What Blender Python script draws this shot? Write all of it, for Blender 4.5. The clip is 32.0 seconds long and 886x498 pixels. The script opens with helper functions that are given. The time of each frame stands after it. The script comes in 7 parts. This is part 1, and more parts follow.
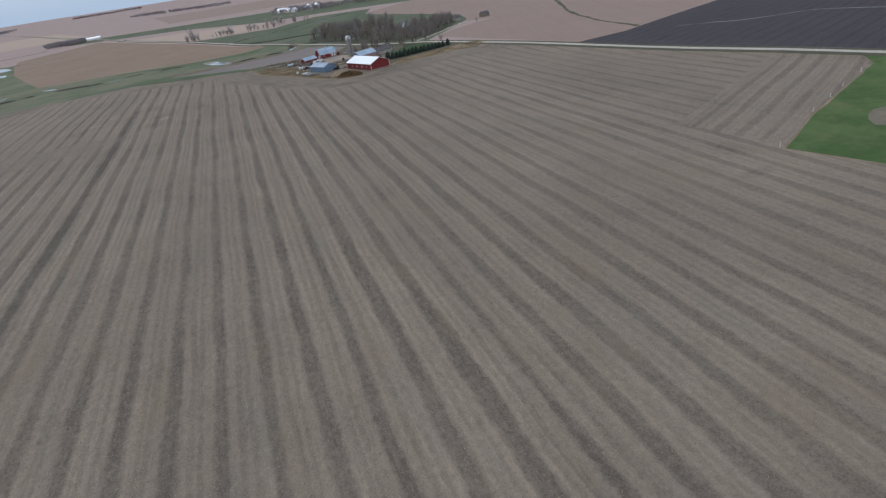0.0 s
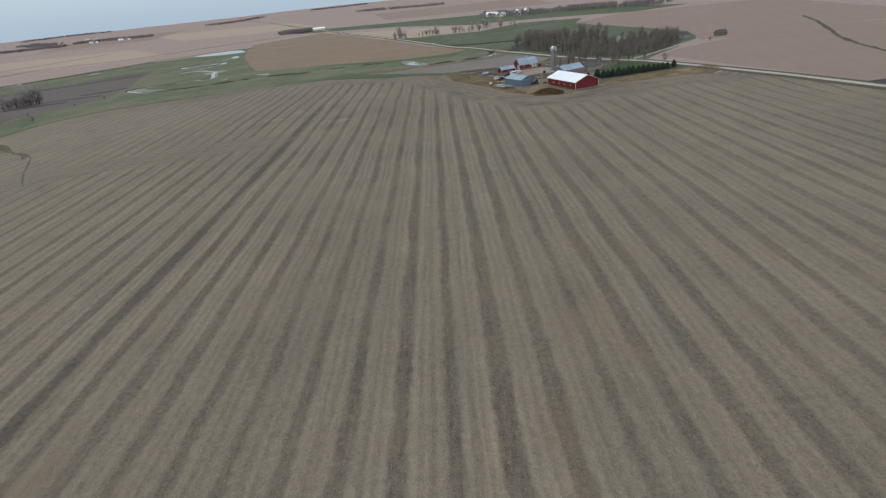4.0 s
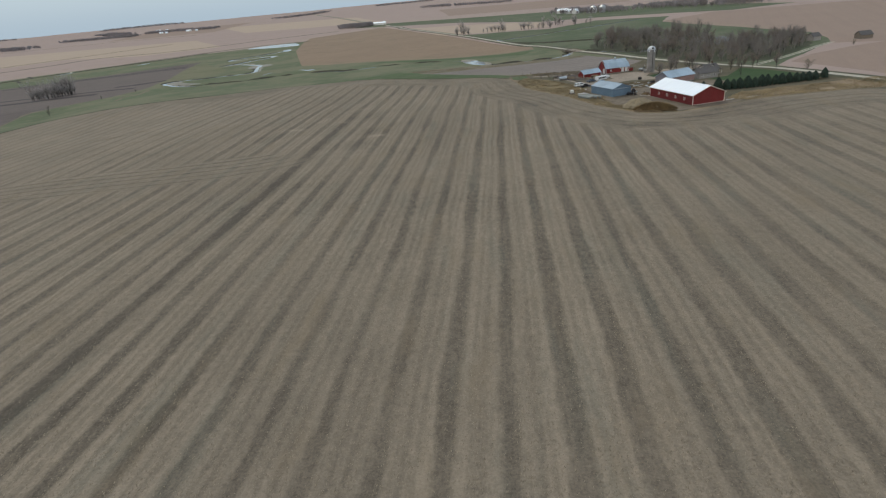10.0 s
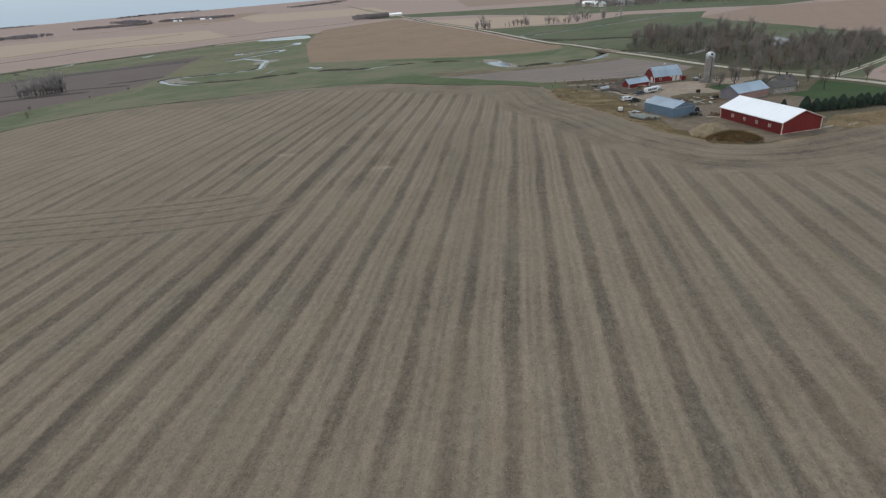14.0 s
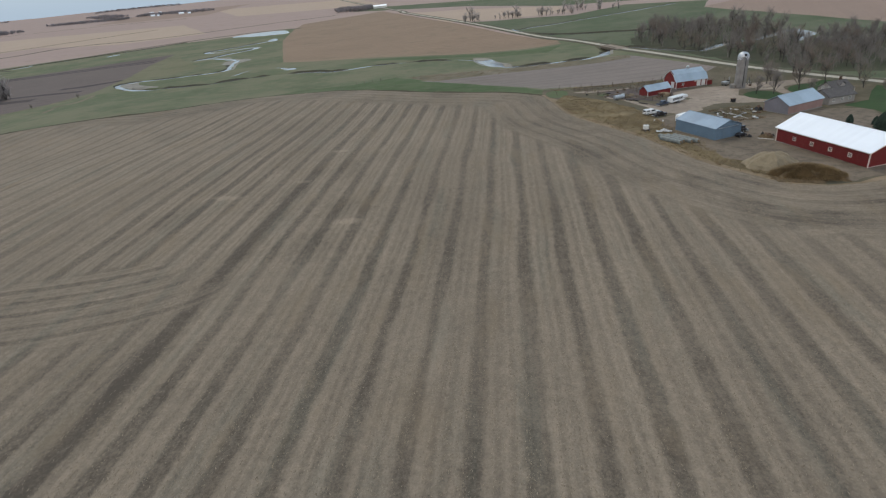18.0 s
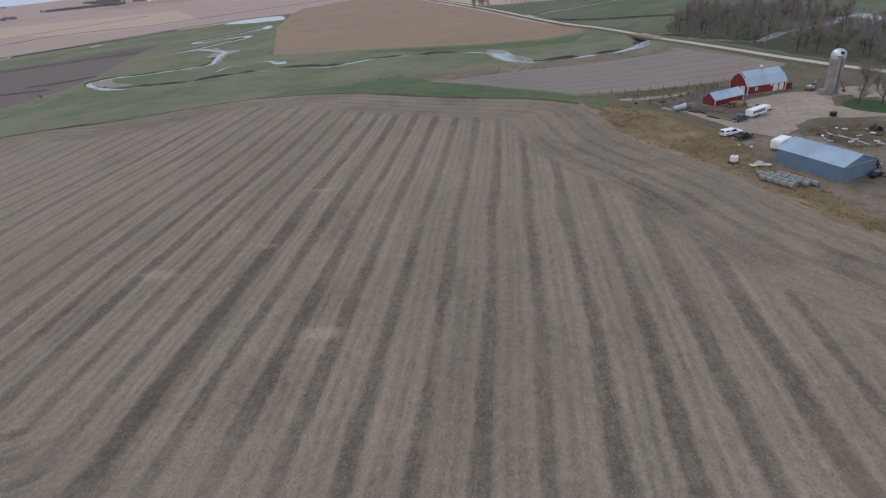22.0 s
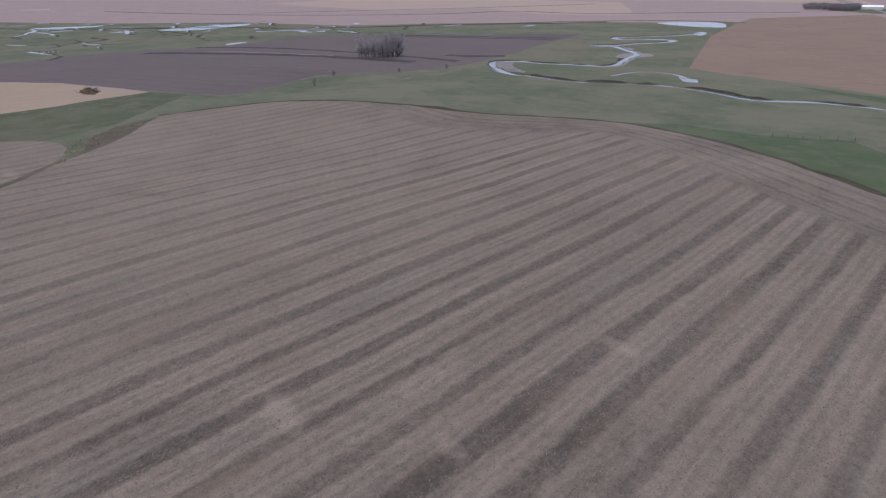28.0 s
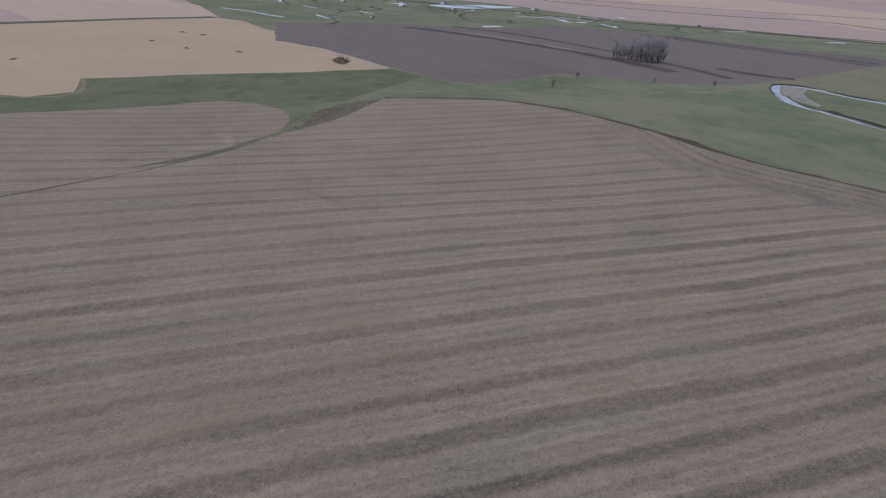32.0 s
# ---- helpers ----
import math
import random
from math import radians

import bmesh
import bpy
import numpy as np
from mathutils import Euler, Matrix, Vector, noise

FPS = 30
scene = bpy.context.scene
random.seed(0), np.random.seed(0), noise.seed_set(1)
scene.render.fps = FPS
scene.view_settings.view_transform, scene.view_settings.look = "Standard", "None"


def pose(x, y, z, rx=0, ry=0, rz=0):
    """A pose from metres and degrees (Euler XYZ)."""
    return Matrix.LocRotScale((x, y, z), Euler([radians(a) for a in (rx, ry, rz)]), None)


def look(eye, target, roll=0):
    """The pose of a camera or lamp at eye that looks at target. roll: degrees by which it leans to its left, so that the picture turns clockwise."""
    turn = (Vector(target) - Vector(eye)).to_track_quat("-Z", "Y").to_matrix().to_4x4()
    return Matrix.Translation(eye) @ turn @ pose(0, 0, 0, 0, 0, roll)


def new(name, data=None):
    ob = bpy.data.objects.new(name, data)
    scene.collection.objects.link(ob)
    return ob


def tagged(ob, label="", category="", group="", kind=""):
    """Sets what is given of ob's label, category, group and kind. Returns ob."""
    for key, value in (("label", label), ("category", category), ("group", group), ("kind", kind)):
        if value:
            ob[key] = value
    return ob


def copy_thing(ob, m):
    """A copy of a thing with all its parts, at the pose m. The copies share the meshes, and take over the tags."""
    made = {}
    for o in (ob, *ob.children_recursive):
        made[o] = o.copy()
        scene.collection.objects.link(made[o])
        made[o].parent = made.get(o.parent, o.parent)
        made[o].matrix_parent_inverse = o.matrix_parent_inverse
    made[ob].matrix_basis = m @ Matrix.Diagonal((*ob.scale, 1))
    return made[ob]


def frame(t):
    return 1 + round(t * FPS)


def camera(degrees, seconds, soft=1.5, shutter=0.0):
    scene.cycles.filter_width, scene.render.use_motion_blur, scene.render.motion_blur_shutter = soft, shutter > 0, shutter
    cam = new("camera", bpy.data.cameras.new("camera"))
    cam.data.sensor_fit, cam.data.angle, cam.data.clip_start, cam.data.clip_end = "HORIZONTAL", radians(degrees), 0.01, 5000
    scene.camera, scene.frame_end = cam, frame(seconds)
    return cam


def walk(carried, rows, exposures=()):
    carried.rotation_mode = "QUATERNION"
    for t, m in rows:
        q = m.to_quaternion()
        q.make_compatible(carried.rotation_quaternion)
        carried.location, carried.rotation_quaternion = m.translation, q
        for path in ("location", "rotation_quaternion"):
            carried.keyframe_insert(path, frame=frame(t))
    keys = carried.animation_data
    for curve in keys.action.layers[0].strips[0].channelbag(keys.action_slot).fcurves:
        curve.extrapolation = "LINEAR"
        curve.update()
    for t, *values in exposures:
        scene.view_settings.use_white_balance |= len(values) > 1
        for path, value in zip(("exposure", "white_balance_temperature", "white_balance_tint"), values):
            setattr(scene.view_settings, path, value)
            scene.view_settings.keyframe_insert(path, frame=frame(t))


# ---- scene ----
# ---- camera and light settings ----
# The plan below is drawn in units of 1.3 m (the silo, the barns and the trucks set it); all is brought to metres at the end.
UNIT = 1.3
SKY_STRENGTH, SKY_VEIL, SKY_GREY = 0.13, 0.6, (4.0, 5.6, 8.1)
EXPOSURES = [(0.0, 0.15, 7040, 12), (1.0, 0.15, 7080, 12), (2.0, 0.15, 7480, 9), (4.0, 0.15, 7620, 7), (7.0, 0.14, 7910, 5), (13.0, 0.13, 7920, 7), (16.0, 0.17, 7740, 9), (18.0, 0.17, 7700, 8), (20.0, 0.18, 7420, 11), (22.0, 0.21, 7220, 15), (24.0, 0.22, 7060, 19), (27.0, 0.19, 6920, 25), (28.5, 0.18, 6920, 25), (30.0, 0.16, 6970, 19), (32.0, 0.15, 6970, 18)]
cam = camera(76.8, 32.0, soft=1.25)


def flown(x, y, z, yaw, pitch, roll):
    """The pose of the camera from its place, its heading to the left of +y, its tilt and its lean."""
    a, b = radians(yaw), radians(pitch)
    ahead = Vector((-math.sin(a) * math.cos(b), math.cos(a) * math.cos(b), math.sin(b)))
    eye = Vector((x, y, z)) * UNIT
    return look(eye, eye + ahead, roll)


# seconds, place, yaw, pitch, roll
PATH = [
    (0, 0.20, 0.04, 46.67, -16.68, -27.61, -9.16),
    (0.5, 2.04, 5.36, 46.78, -15.96, -27.43, -9.13),
    (1, 3.69, 10.73, 46.73, -14.85, -27.20, -8.97),
    (1.5, 5.00, 16.24, 46.51, -13.47, -27.06, -9.21),
    (2, 6.03, 21.98, 46.18, -11.99, -26.76, -8.94),
    (2.5, 6.81, 27.89, 45.61, -9.44, -26.27, -8.78),
    (3, 7.22, 33.77, 44.98, -5.46, -25.62, -8.04),
    (3.5, 7.09, 39.40, 44.46, -1.27, -25.04, -7.15),
    (4, 6.93, 44.67, 43.92, 1.50, -24.70, -6.42),
    (4.5, 6.78, 49.84, 43.38, 1.67, -24.70, -6.36),
    (6.5, 5.07, 69.80, 40.32, 1.25, -24.84, -6.22),
    (7, 4.77, 75.10, 39.33, 1.91, -24.72, -6.14),
    (7.5, 4.60, 80.51, 38.43, 2.06, -24.71, -6.32),
    (8, 4.63, 85.84, 37.75, 1.94, -24.64, -6.34),
    (8.5, 4.93, 91.21, 37.56, 2.57, -24.62, -6.41),
    (9, 5.24, 96.65, 37.66, 4.10, -24.48, -6.10),
    (9.5, 5.32, 101.68, 37.64, 5.24, -24.39, -6.06),
    (10, 5.34, 106.47, 37.73, 7.32, -24.31, -5.49),
    (10.5, 5.06, 111.12, 37.83, 8.75, -24.25, -5.30),
    (11, 4.58, 115.97, 38.07, 9.67, -24.32, -4.86),
    (11.5, 3.79, 120.94, 38.23, 10.20, -24.35, -4.80),
    (12, 2.98, 126.10, 38.40, 10.90, -24.44, -4.61),
    (12.5, 2.15, 131.11, 38.57, 10.40, -24.55, -4.69),
    (13, 1.46, 135.92, 38.99, 9.72, -24.83, -4.69),
    (13.5, 0.78, 140.59, 39.37, 9.30, -24.98, -4.85),
    (15.5, -1.27, 159.60, 39.78, 7.98, -25.32, -5.47),
    (16, -1.42, 164.35, 39.88, 7.98, -25.31, -5.50),
    (16.5, -1.47, 169.05, 40.10, 8.09, -25.41, -5.53),
    (17, -1.78, 173.60, 40.10, 8.09, -25.53, -5.65),
    (17.5, -2.20, 178.30, 40.06, 8.12, -25.77, -5.66),
    (18, -3.08, 183.09, 39.86, 8.00, -26.03, -5.74),
    (18.5, -3.67, 187.92, 39.83, 8.05, -26.23, -5.76),
    (19, -4.36, 192.76, 39.80, 8.08, -26.44, -5.75),
    (19.5, -5.08, 197.65, 39.67, 8.13, -26.62, -5.79),
    (20, -6.02, 202.59, 39.56, 8.20, -26.87, -5.89),
    (20.5, -6.82, 207.86, 39.59, 8.34, -27.11, -6.10),
    (21, -7.61, 213.08, 39.68, 8.47, -27.30, -6.18),
    (21.5, -8.46, 218.31, 39.73, 8.61, -27.47, -6.25),
    (22, -9.36, 223.48, 39.74, 8.80, -27.60, -6.39),
    (22.5, -10.45, 228.51, 39.78, 8.86, -27.62, -6.40),
    (23, -11.43, 233.55, 39.81, 8.94, -27.61, -6.50),
    (23.5, -12.29, 238.37, 39.90, 9.51, -27.59, -6.53),
    (24, -13.06, 243.21, 39.92, 10.05, -27.58, -6.51),
    (24.5, -13.93, 247.83, 39.71, 11.61, -27.40, -6.21),
    (26.5, -18.86, 265.96, 38.14, 30.16, -26.15, -4.13),
    (27, -20.38, 269.95, 37.87, 35.64, -25.87, -3.03),
    (27.5, -22.26, 273.40, 37.74, 40.95, -25.75, -1.83),
    (28, -23.99, 276.74, 37.79, 46.93, -25.70, -0.58),
    (28.5, -25.77, 279.82, 38.04, 51.51, -25.79, 0.31),
    (29, -27.87, 282.55, 38.24, 55.51, -26.00, 1.07),
    (29.5, -30.50, 284.82, 38.55, 60.02, -26.28, 2.14),
    (30, -33.20, 286.91, 38.78, 64.33, -26.62, 3.16),
    (30.5, -35.88, 289.27, 38.93, 66.11, -26.83, 3.43),
    (31, -38.84, 291.54, 39.02, 67.47, -27.02, 3.50),
    (31.5, -42.10, 293.52, 39.12, 68.70, -27.21, 3.44),
    (32, -45.56, 295.45, 39.29, 70.36, -27.44, 3.50),
]
walk(cam, [(t, flown(*row)) for t, *row in PATH], EXPOSURES)

# ---- daylight: an overcast sky with a wide, weak sun ----
world = bpy.data.worlds.new("overcast_sky")
scene.world = world
world.use_nodes = True
wn, wl = world.node_tree.nodes, world.node_tree.links
wn.clear()
sky = wn.new("ShaderNodeTexSky")
sky.sky_type, sky.sun_disc = "NISHITA", False
sky.sun_elevation, sky.sun_rotation = radians(38), radians(200)
sky.air_density, sky.dust_density, sky.ozone_density = 1.0, 3.0, 1.2
veil = wn.new("ShaderNodeMixRGB")
veil.inputs["Fac"].default_value = SKY_VEIL
veil.inputs["Color2"].default_value = (*SKY_GREY, 1)
wl.new(sky.outputs["Color"], veil.inputs["Color1"])
air = wn.new("ShaderNodeBackground")
air.inputs["Strength"].default_value = SKY_STRENGTH
wl.new(veil.outputs["Color"], air.inputs["Color"])
wout = wn.new("ShaderNodeOutputWorld")
wl.new(air.outputs["Background"], wout.inputs["Surface"])
sun_data = bpy.data.lights.new("sun", "SUN")
sun_data.energy, sun_data.angle, sun_data.color = 0.9, radians(25), (1.0, 0.96, 0.9)
sun = new("sun", sun_data)
sun.matrix_world = look((0, 0, 300), (90, -250, 0))


# ---- materials ----
class Nodes:
    """A material under construction: a Principled shader and short ways to feed it."""

    def __init__(self, name, rough=0.9, metal=0.0, spec=0.3):
        self.m = bpy.data.materials.new(name)
        self.m.use_nodes = True
        self.t = self.m.node_tree
        self.p = self.t.nodes["Principled BSDF"]
        self.p.inputs["Roughness"].default_value = rough
        self.p.inputs["Metallic"].default_value = metal
        self.p.inputs["Specular IOR Level"].default_value = spec

    def put(self, socket, value):
        if hasattr(value, "is_linked"):
            self.t.links.new(value, socket)
        elif value is not None:
            socket.default_value = (*value, 1) if hasattr(value, "__len__") and len(value) == 3 and len(socket.default_value) == 4 else value

    def add(self, kind, out=0, at=None, **settings):
        n = self.t.nodes.new("ShaderNode" + kind)
        for key, value in settings.items():
            setattr(n, key, value)
        for key, value in (at or {}).items():
            self.put(n.inputs[key], value)
        return n.outputs[out]

    def math(self, op, a, b=None, c=None, clamp=False):
        at = {0: a}
        if b is not None:
            at[1] = b
        if c is not None:
            at[2] = c
        return self.add("Math", 0, at, operation=op, use_clamp=clamp)

    def noise(self, where, scale, detail=3.0, rough=0.55, distortion=0.0):
        return self.add("TexNoise", 0, {"Vector": where, "Scale": scale, "Detail": detail, "Roughness": rough, "Distortion": distortion})

    def span(self, v, a, b, lo=0.0, hi=1.0):
        return self.add("MapRange", 0, {0: v, 1: a, 2: b, 3: lo, 4: hi}, interpolation_type="SMOOTHSTEP")

    def mix(self, f, a, b, how="MIX"):
        return self.add("MixRGB", 0, {0: f, 1: a, 2: b}, blend_type=how)

    def scaled(self, where, x, y, z=1.0, turn=0.0):
        return self.add("Mapping", 0, {"Vector": where, "Rotation": (0, 0, radians(turn)), "Scale": (x, y, z)})

    def place(self):
        return self.add("VectorMath", 0, {0: self.add("TexCoord", 3), 3: 1 / UNIT}, operation="SCALE")

    def done(self, colour, height=None, strength=0.3, distance=0.1):
        self.put(self.p.inputs["Base Color"], colour)
        if height is not None:
            self.put(self.p.inputs["Normal"], self.add("Bump", 0, {"Strength": strength, "Distance": distance, "Height": height}))
        return self.m


def rgb(c):
    return (c[0], c[1], c[2], 1)


def plain(name, colour, rough=0.7, metal=0.0, vary=0.2, scale=0.6, fine=8.0, bump=0.15, spec=0.3):
    """Paint, metal, wood or concrete: blotches and grain over one colour."""
    n = Nodes(name, rough, metal, spec)
    at = n.place()
    a = n.noise(at, scale, 4)
    b = n.noise(at, fine, 3)
    dark = tuple(v * (1 - vary) for v in colour)
    light = tuple(min(1, v * (1 + vary)) for v in colour)
    c = n.mix(n.span(a, 0.3, 0.7), rgb(dark), rgb(light))
    c = n.mix(n.math("MULTIPLY", b, 0.35), c, rgb(tuple(v * 0.8 for v in colour)))
    return n.done(c, b, bump, 0.02)


def ribbed(name, colour, pitch=0.3, axis=0, rough=0.45, metal=0.0, vary=0.1, dirt=0.25):
    """Profiled sheet metal: upright or falling ribs, faded paint, grime."""
    n = Nodes(name, rough, metal, 0.4)
    at = n.place()
    across = n.add("SeparateXYZ", axis, {0: at})
    rib = n.math("PINGPONG", across, pitch / 2)
    edge = n.span(rib, pitch * 0.36, pitch * 0.46)
    a = n.noise(at, 0.25, 5)
    b = n.noise(n.scaled(at, 3.0, 3.0, 0.4), 2.0, 4)
    sheet = n.add("TexWhiteNoise", 0, {"W": n.math("FLOOR", n.math("DIVIDE", across, 0.91))}, noise_dimensions="1D")
    c = n.mix(n.span(a, 0.3, 0.7), rgb(tuple(v * (1 - vary) for v in colour)), rgb(tuple(min(1, v * (1 + vary)) for v in colour)))
    c = n.mix(n.math("MULTIPLY", sheet, 0.12), c, rgb(tuple(v * 0.7 for v in colour)))
    c = n.mix(n.math("MULTIPLY", n.span(b, 0.5, 0.8), dirt), c, (0.16, 0.14, 0.12, 1))
    return n.done(c, edge, 0.5, 0.03)


def passes(n, at, ground, period, contrast, phase=1.4):
    """The tone of machine passes side by side: bands with torn edges, streaks drawn out along the rows, clumped residue."""
    torn = n.math("SUBTRACT", n.noise(n.scaled(at, 1.1, 0.35), 1.0, 6, 0.78), 0.5)
    across = n.math("ADD", n.add("SeparateXYZ", 0, {0: at}), n.math("MULTIPLY", n.math("SUBTRACT", n.noise(ground, 0.03, 2), 0.5), 1.6))
    across = n.math("ADD", across, n.math("MULTIPLY", torn, 1.7))
    lane = n.math("DIVIDE", n.math("ADD", across, phase), period)
    own = n.add("TexWhiteNoise", 0, {"W": n.math("FLOOR", n.math("ADD", lane, 0.5))}, noise_dimensions="1D")
    tri = n.math("PINGPONG", lane, 0.5)
    wide = n.math("ADD", n.math("MULTIPLY_ADD", own, 0.07, 0.125), n.math("MULTIPLY", n.math("SUBTRACT", n.noise(n.scaled(at, 0.12, 0.03), 1.0, 3), 0.5), 0.28))
    band = n.add("MapRange", 0, {0: tri, 1: n.math("SUBTRACT", wide, 0.07), 2: n.math("ADD", wide, 0.09), 3: 0.0, 4: 1.0}, interpolation_type="SMOOTHSTEP")
    drift = n.math("MULTIPLY", n.math("SUBTRACT", n.noise(n.scaled(at, 0.2, 0.02), 1.0, 3), 0.5), 0.3)
    wheel_line = n.span(n.math("ABSOLUTE", n.math("SUBTRACT", tri, n.math("ADD", drift, 0.4))), 0.085, 0.03)
    lively = n.span(n.noise(n.scaled(at, 0.06, 0.012), 1.0, 3), 0.3, 0.62, 0.65, 1.0)
    long1 = n.math("SUBTRACT", n.noise(n.scaled(at, 0.5, 0.018), 1.0, 3, 0.55), 0.5)
    long2 = n.math("SUBTRACT", n.noise(n.scaled(at, 1.9, 0.07), 1.0, 4, 0.6), 0.5)
    clump = n.math("SUBTRACT", n.noise(n.scaled(at, 1.5, 0.6), 1.0, 4, 0.7), 0.5)
    v = n.math("MULTIPLY", n.math("MULTIPLY", n.math("SUBTRACT", band, 0.58), n.math("MULTIPLY", lively, n.math("MULTIPLY_ADD", own, 0.35, 0.82))), 0.5 * contrast)
    v = n.math("SUBTRACT", v, n.math("MULTIPLY", n.math("MULTIPLY", wheel_line, lively), 0.17 * contrast))
    v = n.math("ADD", v, n.math("MULTIPLY", n.math("SUBTRACT", own, 0.5), 0.1 * contrast))
    v = n.math("ADD", v, n.math("MULTIPLY", long1, 0.26))
    v = n.math("ADD", v, n.math("MULTIPLY", clump, 0.6))
    return n.math("ADD", v, n.math("MULTIPLY", long2, 0.34))


def striped(name, light, dark, period=6.1, uv=True, turn=0.0, contrast=1.0, spots=(), green=None, fine=1.0, warm=None, cool=None):
    """A worked crop field: machine passes, turning passes along its edges, scattered residue and bare soil."""
    n = Nodes(name, 0.95, 0.0, 0.15)
    at = n.add("UVMap", 0, uv_map="rows") if uv else n.scaled(n.place(), 1, 1, 1, turn)
    ground = n.place()
    v = passes(n, at, ground, period, contrast)
    wobble = n.math("MULTIPLY", n.math("SUBTRACT", n.noise(ground, 0.12, 4), 0.5), 7.0)
    if uv:
        east, north = n.add("SeparateXYZ", 0, {0: at}), n.add("SeparateXYZ", 1, {0: at})
        v = n.math("MULTIPLY", v, n.math("MULTIPLY", n.math("MULTIPLY", n.span(east, -190.0, -50.0, 0.45, 1.0), n.span(east, 8.0, 75.0, 1.0, 0.58)), n.span(n.noise(ground, 0.018, 3), 0.36, 0.6, 0.75, 1.08)))
        v = n.math("ADD", v, n.span(east, -55.0, -115.0, 0.0, 0.05))
        bare = n.math("ABSOLUTE", n.math("ADD", n.math("ADD", east, 50.0), n.math("MULTIPLY", n.math("SUBTRACT", n.noise(n.scaled(at, 0.5, 0.1), 1.0, 5, 0.75), 0.5), 5.0)))
        bare = n.math("MULTIPLY", n.span(bare, 3.3, 0.8), n.math("MULTIPLY", n.span(north, 345.0, 290.0), n.span(n.noise(n.scaled(at, 0.05, 0.025), 1.0, 3), 0.36, 0.55, 0.4, 1.0)))
        v = n.math("SUBTRACT", n.math("MULTIPLY", v, n.math("SUBTRACT", 1.0, n.math("MULTIPLY", bare, 0.5))), n.math("MULTIPLY", bare, 0.33))
        for other, reach, wave, strong in (("head", 22.0, 4.6, 0.38), ("strip", 0.0, 5.2, 0.55), ("turn", 11.0, 4.0, 1.0)):
            side = n.add("UVMap", 0, uv_map=other)
            near = n.math("ADD", n.math("ABSOLUTE", n.add("SeparateXYZ", 0, {0: side})), wobble)
            v2 = passes(n, side, ground, wave, strong, 0.5)
            if other == "head":
                v2 = n.math("SUBTRACT", v2, n.math("MULTIPLY", n.span(n.noise(ground, 0.045, 4, 0.65), 0.42, 0.62), n.span(north, 250.0, 285.0, 0.0, 0.17)))
                f = n.span(near, reach + 3.5, reach - 3.0)
            elif other == "strip":
                u, w = n.add("SeparateXYZ", 0, {0: side}), n.add("SeparateXYZ", 1, {0: side})
                w = n.math("ADD", w, n.math("MULTIPLY", wobble, 0.35))
                f = n.math("MULTIPLY", n.math("MULTIPLY", n.span(u, 25.5, 23.5), n.span(u, -3.0, -1.0)), n.math("MULTIPLY", n.span(w, n.math("MULTIPLY", u, 0.38), n.math("MULTIPLY_ADD", u, 0.38, 2.5)), 1.0))
            else:
                f = n.math("MULTIPLY", n.span(near, reach + 1.5, reach - 2.0, 0.0, 0.75), n.span(n.math("ADD", n.add("SeparateXYZ", 1, {0: side}), wobble), 99.0, 86.0))
            v = n.math("ADD", n.math("MULTIPLY", v2, f), n.math("MULTIPLY", v, n.math("SUBTRACT", 1.0, f)))
    grain = n.noise(ground, 1.1, 5, 0.7)
    speck = n.noise(ground, 4.0, 3, 0.75)
    patch = n.noise(ground, 0.02, 3)
    patch2 = n.noise(ground, 0.11, 4)
    v = n.math("ADD", v, n.math("MULTIPLY", n.math("SUBTRACT", patch, 0.5), 0.4))
    v = n.math("ADD", v, n.math("MULTIPLY", n.math("SUBTRACT", patch2, 0.5), 0.3))
    v = n.math("ADD", v, n.math("MULTIPLY", n.math("SUBTRACT", grain, 0.5), 0.6 * fine))
    v = n.math("ADD", v, n.math("MULTIPLY", n.math("SUBTRACT", speck, 0.5), 0.85 * fine))
    for x, y, rx, ry, push in spots:
        q = n.add("VectorMath", 0, {0: ground, 1: (-x, -y, 0)}, operation="ADD")
        q = n.add("VectorMath", 0, {0: q, 1: (1 / rx, 1 / ry, 0)}, operation="MULTIPLY")
        q = n.add("VectorMath", 1, {0: q}, operation="LENGTH")
        q = n.math("ADD", q, n.math("MULTIPLY", n.math("SUBTRACT", n.noise(ground, 0.4, 5, 0.65), 0.5), 1.5))
        v = n.math("ADD", v, n.span(q, 1.25, 0.35, 0.0, push * 0.5))
    v = n.math("ADD", v, 0.5, clamp=True)
    c = n.mix(v, rgb(dark), rgb(light))
    if cool:
        c = n.mix(n.math("MULTIPLY", n.span(n.noise(n.scaled(at, 0.25, 0.03), 1.0, 4), 0.5, 0.7), 0.5), c, n.mix(v, rgb(cool[0]), rgb(cool[1])))
    if warm:
        c = n.mix(n.math("MULTIPLY", n.span(n.noise(n.scaled(at, 0.2, 0.05), 1.0, 4), 0.52, 0.75), 0.45), c, rgb(warm))
    if green:
        c = n.mix(n.math("MULTIPLY", n.span(n.noise(ground, 0.05, 5), 0.56, 0.72), 0.45), c, rgb(green))
    return n.done(c, n.math("ADD", grain, speck), 0.6, 0.14)


